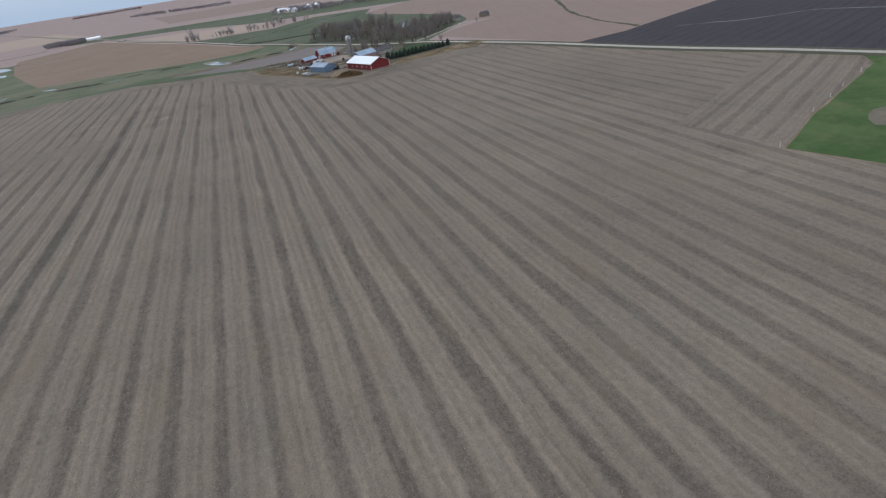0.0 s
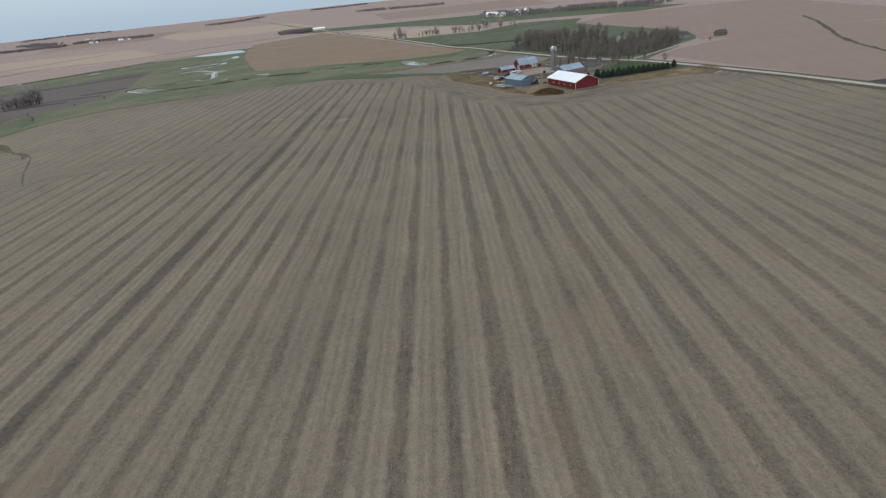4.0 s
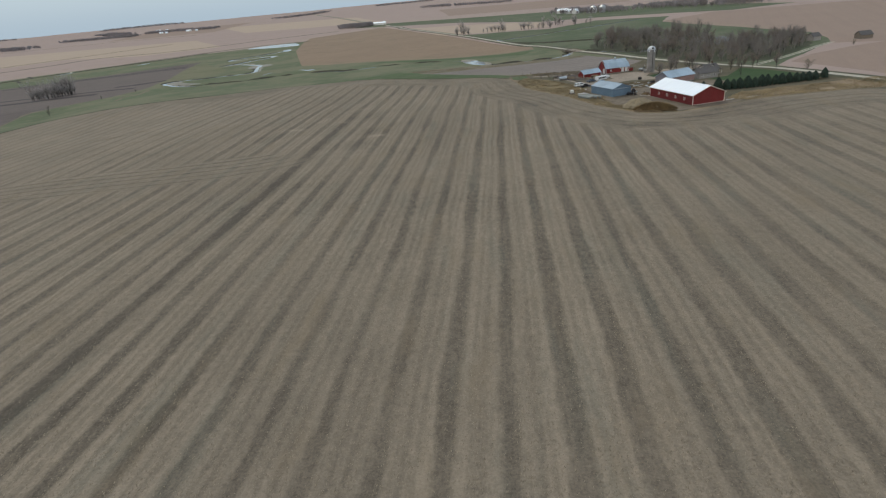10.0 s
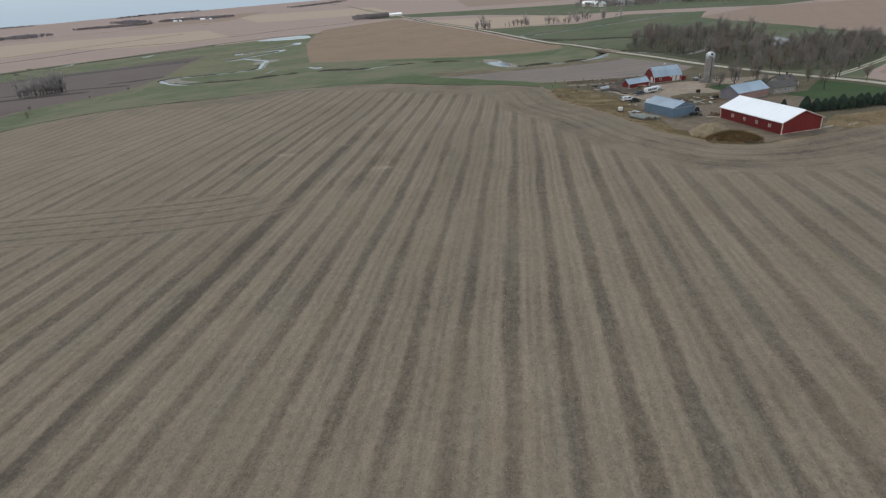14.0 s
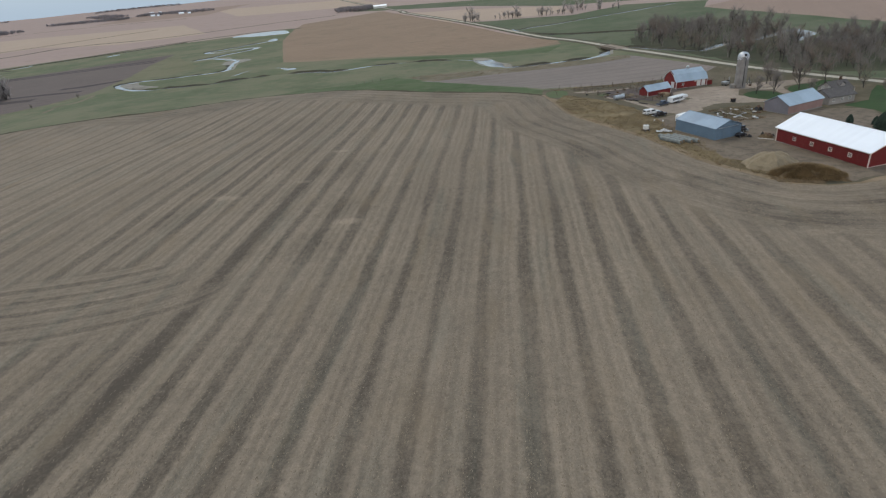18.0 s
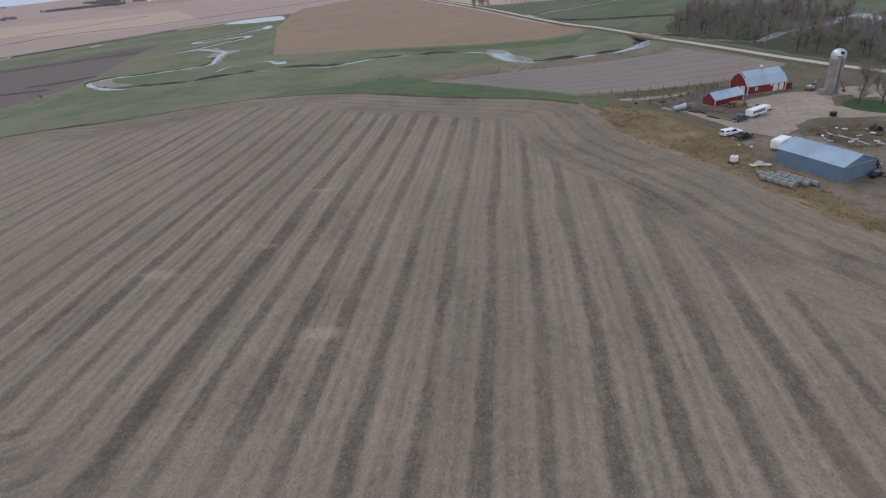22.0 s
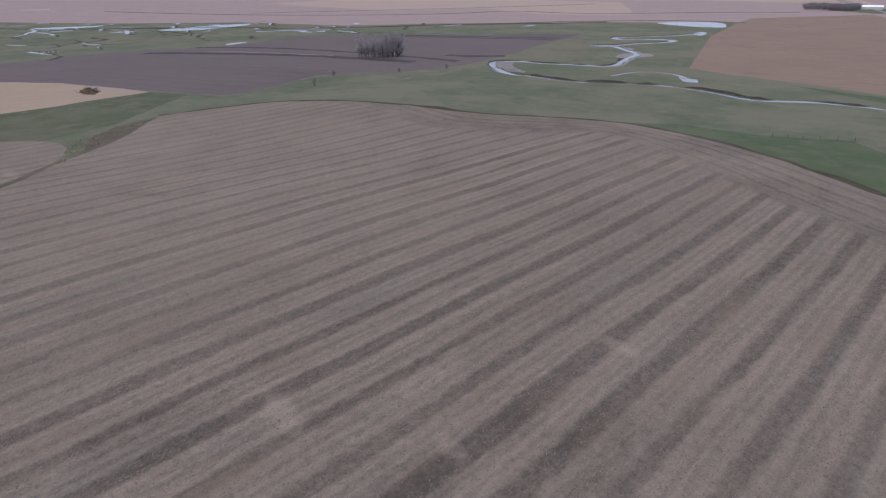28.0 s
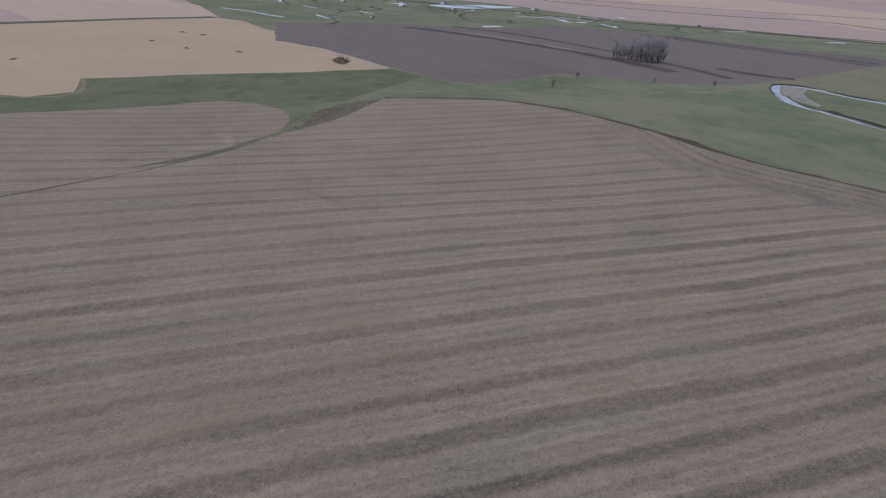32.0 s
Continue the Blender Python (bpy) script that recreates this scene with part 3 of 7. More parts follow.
SWALE_EAST = [(300, 520), (269, 450), (231, 369), (210, 305), (203, 258)]
far = 5200
ZONES = [
    # name, label, category, material, outline; a later one lies over an earlier one
    ("far_plain", "pale harvested stubble plain rolling to the horizon", "field", M_FAR, [np.array([(-far, -1500), (far, -1500), (far, far + 300), (-far, far + 300)], float)]),
    ("pale_field", "pale tan stubble field beyond the valley", "field", M_FAR_PALE, [
        straight([(-1240, 900), (-780, 870), (-700, 1010), (-520, 930), (-420, 990), (-640, 1330), (-1300, 1300)], 60, 6), straight([(-600, 1500), (-250, 1420), (-420, 1900), (-900, 2000)], 80, 6),
        straight([(-60, 800), (-40, 790), (22, 792), (62, 800), (62, 890), (-50, 1000), (-140, 1036)], 25, 3), straight([(-2400, 1200), (-1400, 1400), (-1700, 2000), (-2600, 1900)], 90, 6), straight([(-590, 262), (-513, 278), (-444, 182), (-560, 120), (-680, 190)], 25, 3)]),
    ("brown_field", "brown harvested field beyond the woods", "field", M_FAR_BROWN, [
        straight([(164, 723), (180, 649), (192, 591), (199, 545), (201, 510), (194, 484), (188, 462), (178, 440), (200, 426), (262, 438), (340, 430), (420, 760), (240, 800)], 25, 3), straight([(134, 381), (152, 401), (178, 417), (200, 427), (260, 440), (330, 420), (283, 277), (190, 236), (162, 240), (150, 300)], 20, 1.5),
        straight([(-1100, 1700), (-800, 1750), (-900, 2300), (-1300, 2200)], 80, 6), straight([(-100, 1400), (260, 1300), (300, 1900), (-180, 2000)], 80, 6)]),
    ("valley_pasture", "short grazed green pasture in the river valley", "pasture", M_PASTURE, [
        np.concatenate([straight([(-262, 60), (-262, 190), (-248, 229), (-256, 241), (-281, 238), (-284, 285), (-287, 317), (-301, 357), (-420, 318), (-500, 280), (-590, 262), (-760, 200), (-1200, 100), (-1200, 300), (-948, 395), (-807, 485), (-703, 588), (-564, 640), (-505, 735), (-453, 784), (-362, 862), (-281, 925), (-240, 915), (-200, 765), (-140, 606), (-120, 596), (-95, 590), (-50, 583), (-10, 574), (10, 572), (32, 580), (70, 560), (90, 500), (124, 372), (128, 300), (90, 300), (50, 285), (-50, 380), (-150, 300), (-130, 200), (-190, 60)], 15, 2.0)])]),
    ("far_pasture", "green pasture strip around far farmsteads", "pasture", M_FARGREEN, [
        straight([(38, 566), (12, 640), (-25, 737), (-42, 776), (16, 776), (60, 760), (120, 830), (190, 790), (166, 722), (182, 649), (194, 591), (201, 545), (203, 510), (196, 484), (190, 462), (180, 440), (166, 424), (150, 404), (124, 372), (80, 440)], 20, 2.5),
        straight([(-60, 1080), (60, 900), (140, 880), (260, 800), (340, 830), (200, 1150), (60, 1180), (-260, 1330), (-270, 1230)], 40, 4)]),
    ("lush_pasture", "lush green strip of grazed pasture beside the field", "pasture", M_LUSH, [
        np.concatenate([straight([(-118, 440), (-102, 455), (-78, 456), (-58, 466), (-40, 444), (-19, 427), (-2, 408), (10, 396), (12, 386), (4, 388), (-38, 405), (-103, 438)], 8, 1.0)]),
        straight([(-105, 562), (-57, 556), (-20, 546), (8, 542), (30, 547), (20, 520), (-10, 520), (-30, 535), (-60, 540)], 10, 1.5)]),
    ("stream_pasture", "olive-green grazed strip along a small stream", "pasture", M_STREAMSIDE, [straight([(-262, 60), (-262, 190), (-248, 229), (-256, 241), (-281, 238), (-284, 285), (-287, 317), (-301, 356), (-285, 368), (-262, 350), (-244, 335), (-232, 325), (-225, 300), (-215, 240), (-200, 130), (-205, 60)], 12, 1.5)]),
    ("dry_pasture", "dry olive-yellow pasture inside the river bend", "pasture", M_OLIVE, [straight([(-287, 512), (-296, 580), (-316, 690), (-296, 688), (-268, 648), (-238, 610), (-232, 588), (-240, 566), (-254, 552), (-266, 530)], 10, 2.5)]),
    ("plowed_field", "dark ploughed field with faint furrow bands", "field", M_PLOUGH, [
        straight([(-307, 357), (-355, 333), (-383, 310), (-478, 317), (-497, 401), (-470, 456), (-501, 559), (-454, 615), (-378, 670), (-348, 695), (-318, 720), (-296, 640), (-272, 575), (-257, 512), (-262, 480), (-272, 455), (-286, 436), (-276, 405), (-270, 379)], 12, 1.5)]),
    ("tan_field", "tan corn stubble field with a straight grass border", "field", M_TAN, [
        straight([(-380, 60), (-439, 182), (-478, 233), (-505, 276), (-484, 295), (-424, 313), (-381, 310), (-355, 331), (-301, 357), (-287, 317), (-284, 285), (-283, 255), (-281, 238), (-256, 241), (-248, 229), (-262, 190), (-262, 60)], 12, 1.2)]),
    ("bean_field", "brown harvested bean field between road and river", "field", M_BROWN, [
        straight([(-161, 587), (-134, 577), (-102, 571), (-57, 563), (-21, 554), (8, 550), (31, 556), (30, 575), (4, 640), (-33, 737), (-98, 899), (-156, 1050), (-200, 1160), (-285, 1010), (-262, 900), (-222, 752)], 15, 1.2)]),
    ("black_field", "freshly ploughed black soil field across the road", "field", M_BLACK, [straight([(158, 249), (190, 252), (283, 288), (420, 320), (560, 60), (420, -300), (345, -400), (247, -70), (193, 121), (180, 167), (159, 247)], 20, 1.0)]),
    ("field_swale", "narrow grassed swale across the harvested field", "grass", M_VERGE, [strip(line, uneven(line, 1.3, 0.8, 3.0, 0.4), uneven(line, -1.3, 0.8, 8.0, 0.4)) for line in (smooth(SWALE_EAST, 6),)]),
    ("washed_streak", "pale washed streak across the black soil", "field", M_WASH, [strip(line, uneven(line, 0.8, 1.2, 3.0, 0.2), uneven(line, -0.8, 1.2, 8.0, 0.2)) for line in (smooth([(209, 237), (221, 225), (233, 214.5), (245, 210), (256, 206), (262, 199), (268, 178)], 4),)]),
    ("alfalfa_field", "bright green young alfalfa field with a pale sandy patch", "field", M_ALFALFA, [straight([(184, 125), (181, 124), (176, 117), (166, 113), (128, 97), (104, 84), (110, 62), (135, -30), (170, -160), (262, -160), (232, -70), (187, 106)], 8, 0.25)]),
    ("alfalfa_border", "straw-coloured unmown edge of the green field", "grass", M_STRAW, [strip(line, uneven(line, 0.5, 0.9, 3.0, 0.05), uneven(line, -0.5, 0.9, 8.0, 0.05)) for line in (straight(EDGE_ALFALFA[2:7], 8, 0.25, False),)]),
    ("sandy_patch", "bare pale patch in the green field", "ground", M_WEEDS, [smooth([(128, 82), (134, 88), (141, 89), (146, 82), (139, 76), (131, 77)], 3, True)]),
    ("farm_grass", "rough mixed grass around the farmstead", "grass", M_FARMGRASS, [np.concatenate([edge_farm, straight([(134, 302), (139, 325), (126, 358), (98, 413), (84, 440), (60, 420), (24, 400), (10, 396)], 8, 0.8, False)])]),
    ("corner_field", "small worked field between river and farmyard", "field", M_SMALL, [straight([(-42, 443), (-25, 451), (-7, 458), (13, 468), (35, 475), (46, 478), (56, 480), (66, 456), (80, 424), (70, 412), (55, 408), (43, 405), (21, 400), (10, 399), (-2, 410), (-19, 429)], 8, 0.8)]),
    ("weedy_border", "strip of dead weeds along the small field", "grass", M_WEEDS, [straight([(-51, 461), (-44, 449), (-36, 441.6), (-21.7, 449.3), (-6, 454.6), (15, 457.6), (38.6, 461.5), (56, 470), (57, 481), (46, 480), (44, 485), (25, 474), (5, 468.5), (-8, 468.5), (-28, 467), (-40, 465)], 5, 0.6)]),
    ("rank_grass", "rank dry brown grass along the field edge", "grass", M_RANK, [straight([(16, 384), (21, 381), (29, 372), (35, 361), (37, 350), (39, 340), (41, 330), (43, 318), (43, 306), (50, 300), (52, 292), (49, 288.5), (44, 295.5), (37.4, 306), (30.4, 326), (16.4, 353), (12.4, 372)], 2.5, 1.2)]),
    ("straw_edge", "pale straw edge of the rank grass along the field", "grass", M_STRAW, [strip(edge_farm[:36], uneven(edge_farm[:36], 1.5, 0.8, 5.0, 0.3), -0.2)]),
    ("straw_bank", "straw-coloured dry grass bank beside the windbreak", "grass", M_STRAW, [straight([(79, 303), (84, 299), (97, 303), (121, 306), (134, 303), (138, 318), (124, 321), (104, 318), (88, 314)], 6, 0.8)]),
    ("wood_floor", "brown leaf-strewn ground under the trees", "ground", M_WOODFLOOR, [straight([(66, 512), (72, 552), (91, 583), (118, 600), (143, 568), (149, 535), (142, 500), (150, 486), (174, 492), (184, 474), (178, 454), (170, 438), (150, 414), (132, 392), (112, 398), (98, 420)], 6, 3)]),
    ("farm_lane", "pale two-track lane from the road to a lone house", "road", M_ROAD, [strip(smooth([(112, 374), (129, 389), (140, 400), (153, 413), (169, 430), (183, 443)], 4), w + 0.45, w - 0.45) for w in (-0.9, 0.9)]),
    ("yard_dirt", "bare brown dirt and weeds between the farm buildings", "ground", M_DIRT, [straight([(43, 306), (41, 318), (38, 330), (37.5, 345), (44, 347), (52, 350), (62, 356), (70, 352), (82, 346), (92, 342), (88, 328), (78, 318), (80, 300), (84, 299.5), (78, 295.5), (70, 291.5), (61, 288.5), (56, 290), (52, 298)], 2, 1.6)]),
    ("farmyard", "pale trodden gravel farmyard", "ground", M_YARD, [straight([(29, 378), (35, 372), (39, 361), (41, 352), (46, 347), (52, 352), (58, 356), (66, 360), (73, 360), (80, 358), (84, 362), (76, 364), (70, 372), (73, 380), (79, 381), (88, 384), (100, 384), (108, 388), (107, 392), (98, 389), (86, 390), (77, 390), (71, 388), (66, 389), (60, 386), (56, 385), (52, 382), (51, 377), (56, 372), (48, 366), (42, 362), (38, 370), (31, 381)], 1.4, 1.1)]),
    ("cattle_pen", "dark trodden mud of the cattle pen", "ground", M_PEN, [straight([(30, 380), (34, 374), (41, 372), (46, 368), (50, 374), (52, 382), (56, 386), (54, 397), (46, 396), (36, 392), (28, 388)], 1.6, 0.9)]),
    ("lane", "gravel lane winding past the lawns to the house", "road", M_YARD, [strip(smooth([(78, 380), (82.5, 379), (87, 382.5), (93, 384.6), (104.5, 385.4), (112, 386)], 2), 1.7, -1.7), strip(smooth([(85, 381.5), (83.6, 376), (83.6, 370), (84, 364), (82, 359)], 2), 1.7, -1.5)]),
    ("lawn", "mown green lawn in the turning circle", "grass", M_LAWN, [smooth([(71.3, 372.6), (75.7, 376.4), (80.2, 374.6), (81.8, 369), (82, 362.8), (77.4, 360.9), (72.2, 365.8)], 2, True), smooth([(85.8, 375.5), (90.1, 380.9), (96.9, 382.2), (103.7, 382.3), (101, 374), (94.7, 366.3), (89.5, 365.4), (85.6, 368.4)], 2, True), straight([(92, 340), (88, 348), (97, 352), (104, 364), (112, 372), (124, 358), (134, 326), (122, 331), (104, 329), (92, 328)], 5, 0.8)]),
    ("rough_patch", "bare rough earth and dead grass strewn with scrap", "ground", M_FARMGRASS, [straight([(53.7, 356), (58.2, 360.6), (64.3, 361.6), (68.2, 356), (72, 352), (70, 345), (62, 340), (55, 343), (51.5, 348)], 1.2, 1.7)]),
    ("pen_grass", "trodden grass square before the small shed", "grass", M_FARMGRASS, [straight([(43.6, 376.2), (44.7, 370.8), (51.3, 374.6), (50.2, 378.2)], 2, 0.4)]),
    ("green_corner", "lush green patches at the pen corner and field corner", "grass", M_LUSH, [smooth([(11, 391), (16.8, 392.6), (18.2, 388), (16.6, 382.5), (13, 380.5), (10.8, 384)], 2, True), smooth([(27.5, 384), (29.4, 387), (31.7, 386.4), (31, 382), (28.8, 381.2)], 2, True)]),
    ("crop_field", "worked crop field in long light and dark passes", "field", M_CROP, [field_outline]),
    ("grass_waterway", "brown weedy waterway between two lobes of the field", "grass", M_SWALE, [np.concatenate([smooth(WATERWAY[:5], 6)[:-1], smooth([(-166, 270), (-175, 283), (-187, 296), (-199, 307), (-214, 312), (-226, 322)], 5)]), straight([(-143, 237.7), (-152.3, 254.2), (-165, 275), (-175, 287), (-190, 298), (-193, 301), (-187, 294), (-174, 284), (-164.6, 274)], 5, 0.1)]),
    ("field_furrow", "shallow dark furrow between two lobes of the field", "field", M_FURROW, [strip(line, uneven(line, 0.35, 0.9, 2.0, 0.05), uneven(line, -0.2, 0.9, 6.0, 0.05)) for line in (smooth(WATERWAY[4:] + [(-132, 222)], 5),)]),
    ("fence_row", "narrow dark strip of unmown grass along the field edge", "grass", M_ROW, [strip(edge_north, uneven(edge_north, 1.7, 0.9, 3.0, 0.4), uneven(edge_north, -0.5, 0.9, 4.0, 0.1))]),
    ("field_border", "grassy strip between far fields", "grass", M_VERGE, [strip(smooth(line, 30), 5, -5) for line in ([(-1150, 560), (-806, 700), (-646, 854), (-612, 969), (-486, 984), (-362, 1110), (-282, 1166)], [(-1500, 1330), (-1213, 1497), (-1018, 1635), (-800, 1640)], [(-900, 700), (-803, 877), (-724, 1022), (-645, 1242)], [(-505, 276), (-478, 233), (-439, 182), (-390, 90)], [(-470, 740), (-420, 830), (-330, 920), (-262, 930)])]),
    ("road_verge", "dry grass verge of the gravel road", "grass", M_VERGE, [strip(ROAD, 5.2, 1.7), strip(ROAD, -1.7, -5.2)]),
    ("valley_track", "faint pale track across the wet valley", "road", M_WEEDS, [strip(smooth([(-530, 362), (-573, 420), (-618, 487), (-660, 568), (-700, 620)], 12), 1.3, -1.3)]),
    ("gravel_road", "pale gravel country road", "road", M_ROAD, [strip(ROAD, 1.7, -1.7)]),
    ("ditch_bank", "brown weedy bank between pasture and ploughed field", "bank", M_WEEDS, [strip(line, uneven(line, w, 0.9, 3.0, 0.2), uneven(line, -w, 0.9, 6.0, 0.2)) for line, w in ((smooth([(-238, 448), (-246, 467), (-243, 482), (-249, 503)], 4), 1.6), (smooth([(-255, 498), (-264, 470), (-286, 436), (-276, 405), (-270, 379), (-307, 357)], 5), 0.9), (smooth([(-262, 60), (-262, 190), (-248, 231), (-256, 242), (-281, 239)], 6), 0.8))]),
    ("pale_dirt", "pale trodden dirt beside the cattle pen", "ground", M_YARD, [smooth([(20, 389), (27, 391.5), (36, 394), (41, 396), (39, 392.5), (30, 389), (24, 387)], 2, True)]),
    ("soil_band", "dark band of freshly turned soil across the ploughed field", "field", M_DARKSOIL, [
        strip(line, uneven(line, w, 0.4, 2.0, 0.8), uneven(line, -w, 0.4, 7.0, 0.8)) for line, w in ((smooth([(-470, 408), (-451, 424), (-404, 459), (-368, 480), (-333, 492), (-289, 502)], 8), 5.0), (smooth([(-480, 448), (-470, 457), (-426, 490), (-362, 513), (-311, 519), (-272, 522)], 8), 3.2), (smooth([(-448, 612), (-397, 640), (-344, 663), (-312, 678)], 8), 4.0), (smooth([(-452, 598), (-402, 626), (-346, 650), (-306, 664)], 8), 2.5), (smooth([(-300, 540), (-285, 545), (-268, 560)], 6), 4.0))]),
    ("pale_band", "pale dry strip in the ploughed field", "field", M_SMALL, [strip(line, uneven(line, 1.6, 1.2, 4.0, 0.2), uneven(line, -1.6, 1.2, 5.0, 0.2)) for line in (smooth([(-446, 444), (-406, 470), (-382, 480), (-360, 492)], 6),)]),
    ("cut_bank", "dark eroded river bank", "bank", M_BANK, [strip(RIVER_LOW, -2.2, uneven(RIVER_LOW, -3.0, 0.45, 1.0, 2.25)), strip(RIVER_UP, 2.2, uneven(RIVER_UP, 3.1, 0.45, 1.0, 2.25)), strip(BROOK, 2.6, uneven(BROOK, 3.5, 0.3, 1.0)), strip(OXBOW, -1.2, -2.2), strip(LOOP_LOW, -1.0, uneven(LOOP_LOW, -2.4, 0.4, 3.0, 1.2)), strip(LOOP_UP, 1.6, 2.4), strip(DITCH, -1.6, -2.8), strip(STREAM, 0.4, uneven(STREAM, 1.3, 0.6, 2.0, 0.5))]),
    ("mud_bank", "pale wet mud along the water's edge", "bank", M_MUD, [strip(RIVER_LOW, uneven(RIVER_LOW, 3.8, 0.5, 6.0, 1.8), 0.6), strip(RIVER_UP, -1.6, uneven(RIVER_UP, -4.0, 0.5, 6.0, 1.8)), smooth([(-22, 523), (-13, 514), (-8, 495), (0, 479), (-4, 473), (-14, 481), (-20, 500)], 4, True), smooth([(-253, 539), (-247, 531), (-237, 522), (-226, 515), (-214, 513), (-216, 517), (-228, 524), (-238, 532), (-246, 543)], 3, True), strip(BROOK, -1.6, uneven(BROOK, -4.0, 0.6, 4.0, 2.0)), smooth([(-213, 600), (-204, 608), (-200, 622), (-210, 632), (-220, 622)], 4, True)]),
    ("river_water", "still pale river water reflecting the overcast sky", "water", M_WATER, [strip(RIVER_LOW, uneven(RIVER_LOW, 2.3, 0.8, 2.0, 0.7), -2.2), strip(RIVER_UP, 2.2, uneven(RIVER_UP, -1.3, 0.9, 2.0, 0.4)), strip(BROOK, 2.6, uneven(BROOK, -2.0, 0.7, 2.0, 0.8)), strip(OXBOW, 1.2, -1.2), strip(LOOP_LOW, uneven(LOOP_LOW, 0.8, 0.9, 2.0, 0.15), -1.0), strip(LOOP_UP, 1.6, uneven(LOOP_UP, -1.6, 0.6, 2.0, 0.5)), strip(DITCH, 1.2, -1.6), strip(STREAM_POOL, uneven(STREAM_POOL, 0.7, 0.6, 4.0, 0.3), -0.5), smooth([(-17, 513), (-11, 505), (-8, 492), (-4, 482), (-9, 482), (-14, 496)], 4, True)]),
    ("pond", "shallow pale pond in the pasture", "water", M_WATER, [
        smooth([(151, 534), (157, 530), (154, 503), (145, 491), (136, 480), (139, 491), (147, 505)], 4, True),
        smooth([(-330, 873), (-322, 905), (-300, 914), (-278, 912), (-254, 860), (-268, 852), (-290, 852)], 8, True), smooth([(-245, 771), (-248, 795), (-240, 789), (-235, 766)], 5, True), smooth([(-150, 553), (-142, 552), (-135, 540), (-140, 538)], 3, True),
        smooth([(-656, 480), (-628, 512), (-662, 583), (-680, 562), (-672, 514)], 12, True), smooth([(-800, 398), (-778, 462), (-764, 430)], 12, True), smooth([(-478, 474), (-486, 492), (-492, 490), (-486, 474)], 4, True), smooth([(-530, 582), (-520, 588), (-528, 592)], 4, True), smooth([(-413, 752), (-407, 768), (-415, 770)], 4, True), smooth([(-674, 440), (-658, 456), (-668, 460)], 5, True), smooth([(-1300, 460), (-1275, 504), (-1290, 510)], 10, True)]),
]


def pools(count, seed=12):
    """Small shallow pools and cut-off bends strewn over the far wet valley."""
    rng = random.Random(seed)
    out = []
    for _ in range(count):
        t = rng.random()
        x, y = -470 - 420 * t + rng.uniform(-25, 25), 690 - 330 * t + rng.uniform(-70, 70)
        a, r, w = rng.uniform(0, 6.28), rng.uniform(4, 14), rng.uniform(1.0, 3.0)
        bend = [(x + r * math.cos(a + k * 0.8), y + 1.4 * r * math.sin(a + k * 0.8)) for k in range(rng.choice((2, 3, 3, 4)))]
        line = smooth(bend, 4)
        out += [np.concatenate([beside(line, w), beside(line, -w)[::-1]])]
    return out


def sloughs(count, seed=21):
    """Crooked cut-off bends of a wet valley: for each the water and its dark far bank."""
    rng = random.Random(seed)
    water, bank = [], []
    while len(bank) < count:
        x, y = rng.uniform(-900, -440), rng.uniform(300, 700)
        if abs((y - 500) * 0.62 - (x + 670) * 0.78) > 330 or not inside(np.array([x]), np.array([y]), SLOUGH_LAND)[0]:
            continue
        a, r = rng.uniform(-0.5, 0.9), rng.uniform(7, 24)
        line = smooth([(x + r * (k - 1.5) * math.cos(a), y + r * (k - 1.5) * math.sin(a) + rng.uniform(-0.45, 0.45) * r) for k in range(4)], 4)
        w = rng.uniform(0.7, 2.2)
        bank.append(strip(line, uneven(line, w + rng.uniform(1.2, 3.0), 0.6, 3.0, 0.4), uneven(line, w * 0.4, 0.5, 5.0, 0.1)))
        if rng.random() < 0.6:
            water.append(strip(line[:max(3, int(len(line) * rng.uniform(0.4, 1.0)))], w, -w))
    return water, bank


SLOUGH_LAND = np.array([(-500, 300), (-480, 420), (-515, 560), (-460, 640), (-400, 690), (-470, 740), (-560, 640), (-700, 585), (-800, 485), (-920, 400), (-920, 330), (-700, 270)], float)
SLOUGH_WATER, SLOUGH_BANK = sloughs(60)
ZONES[-1][4].extend(pools(26) + SLOUGH_WATER)
for entry in ZONES:
    if entry[0] == "cut_bank":
        entry[4].extend(SLOUGH_BANK)


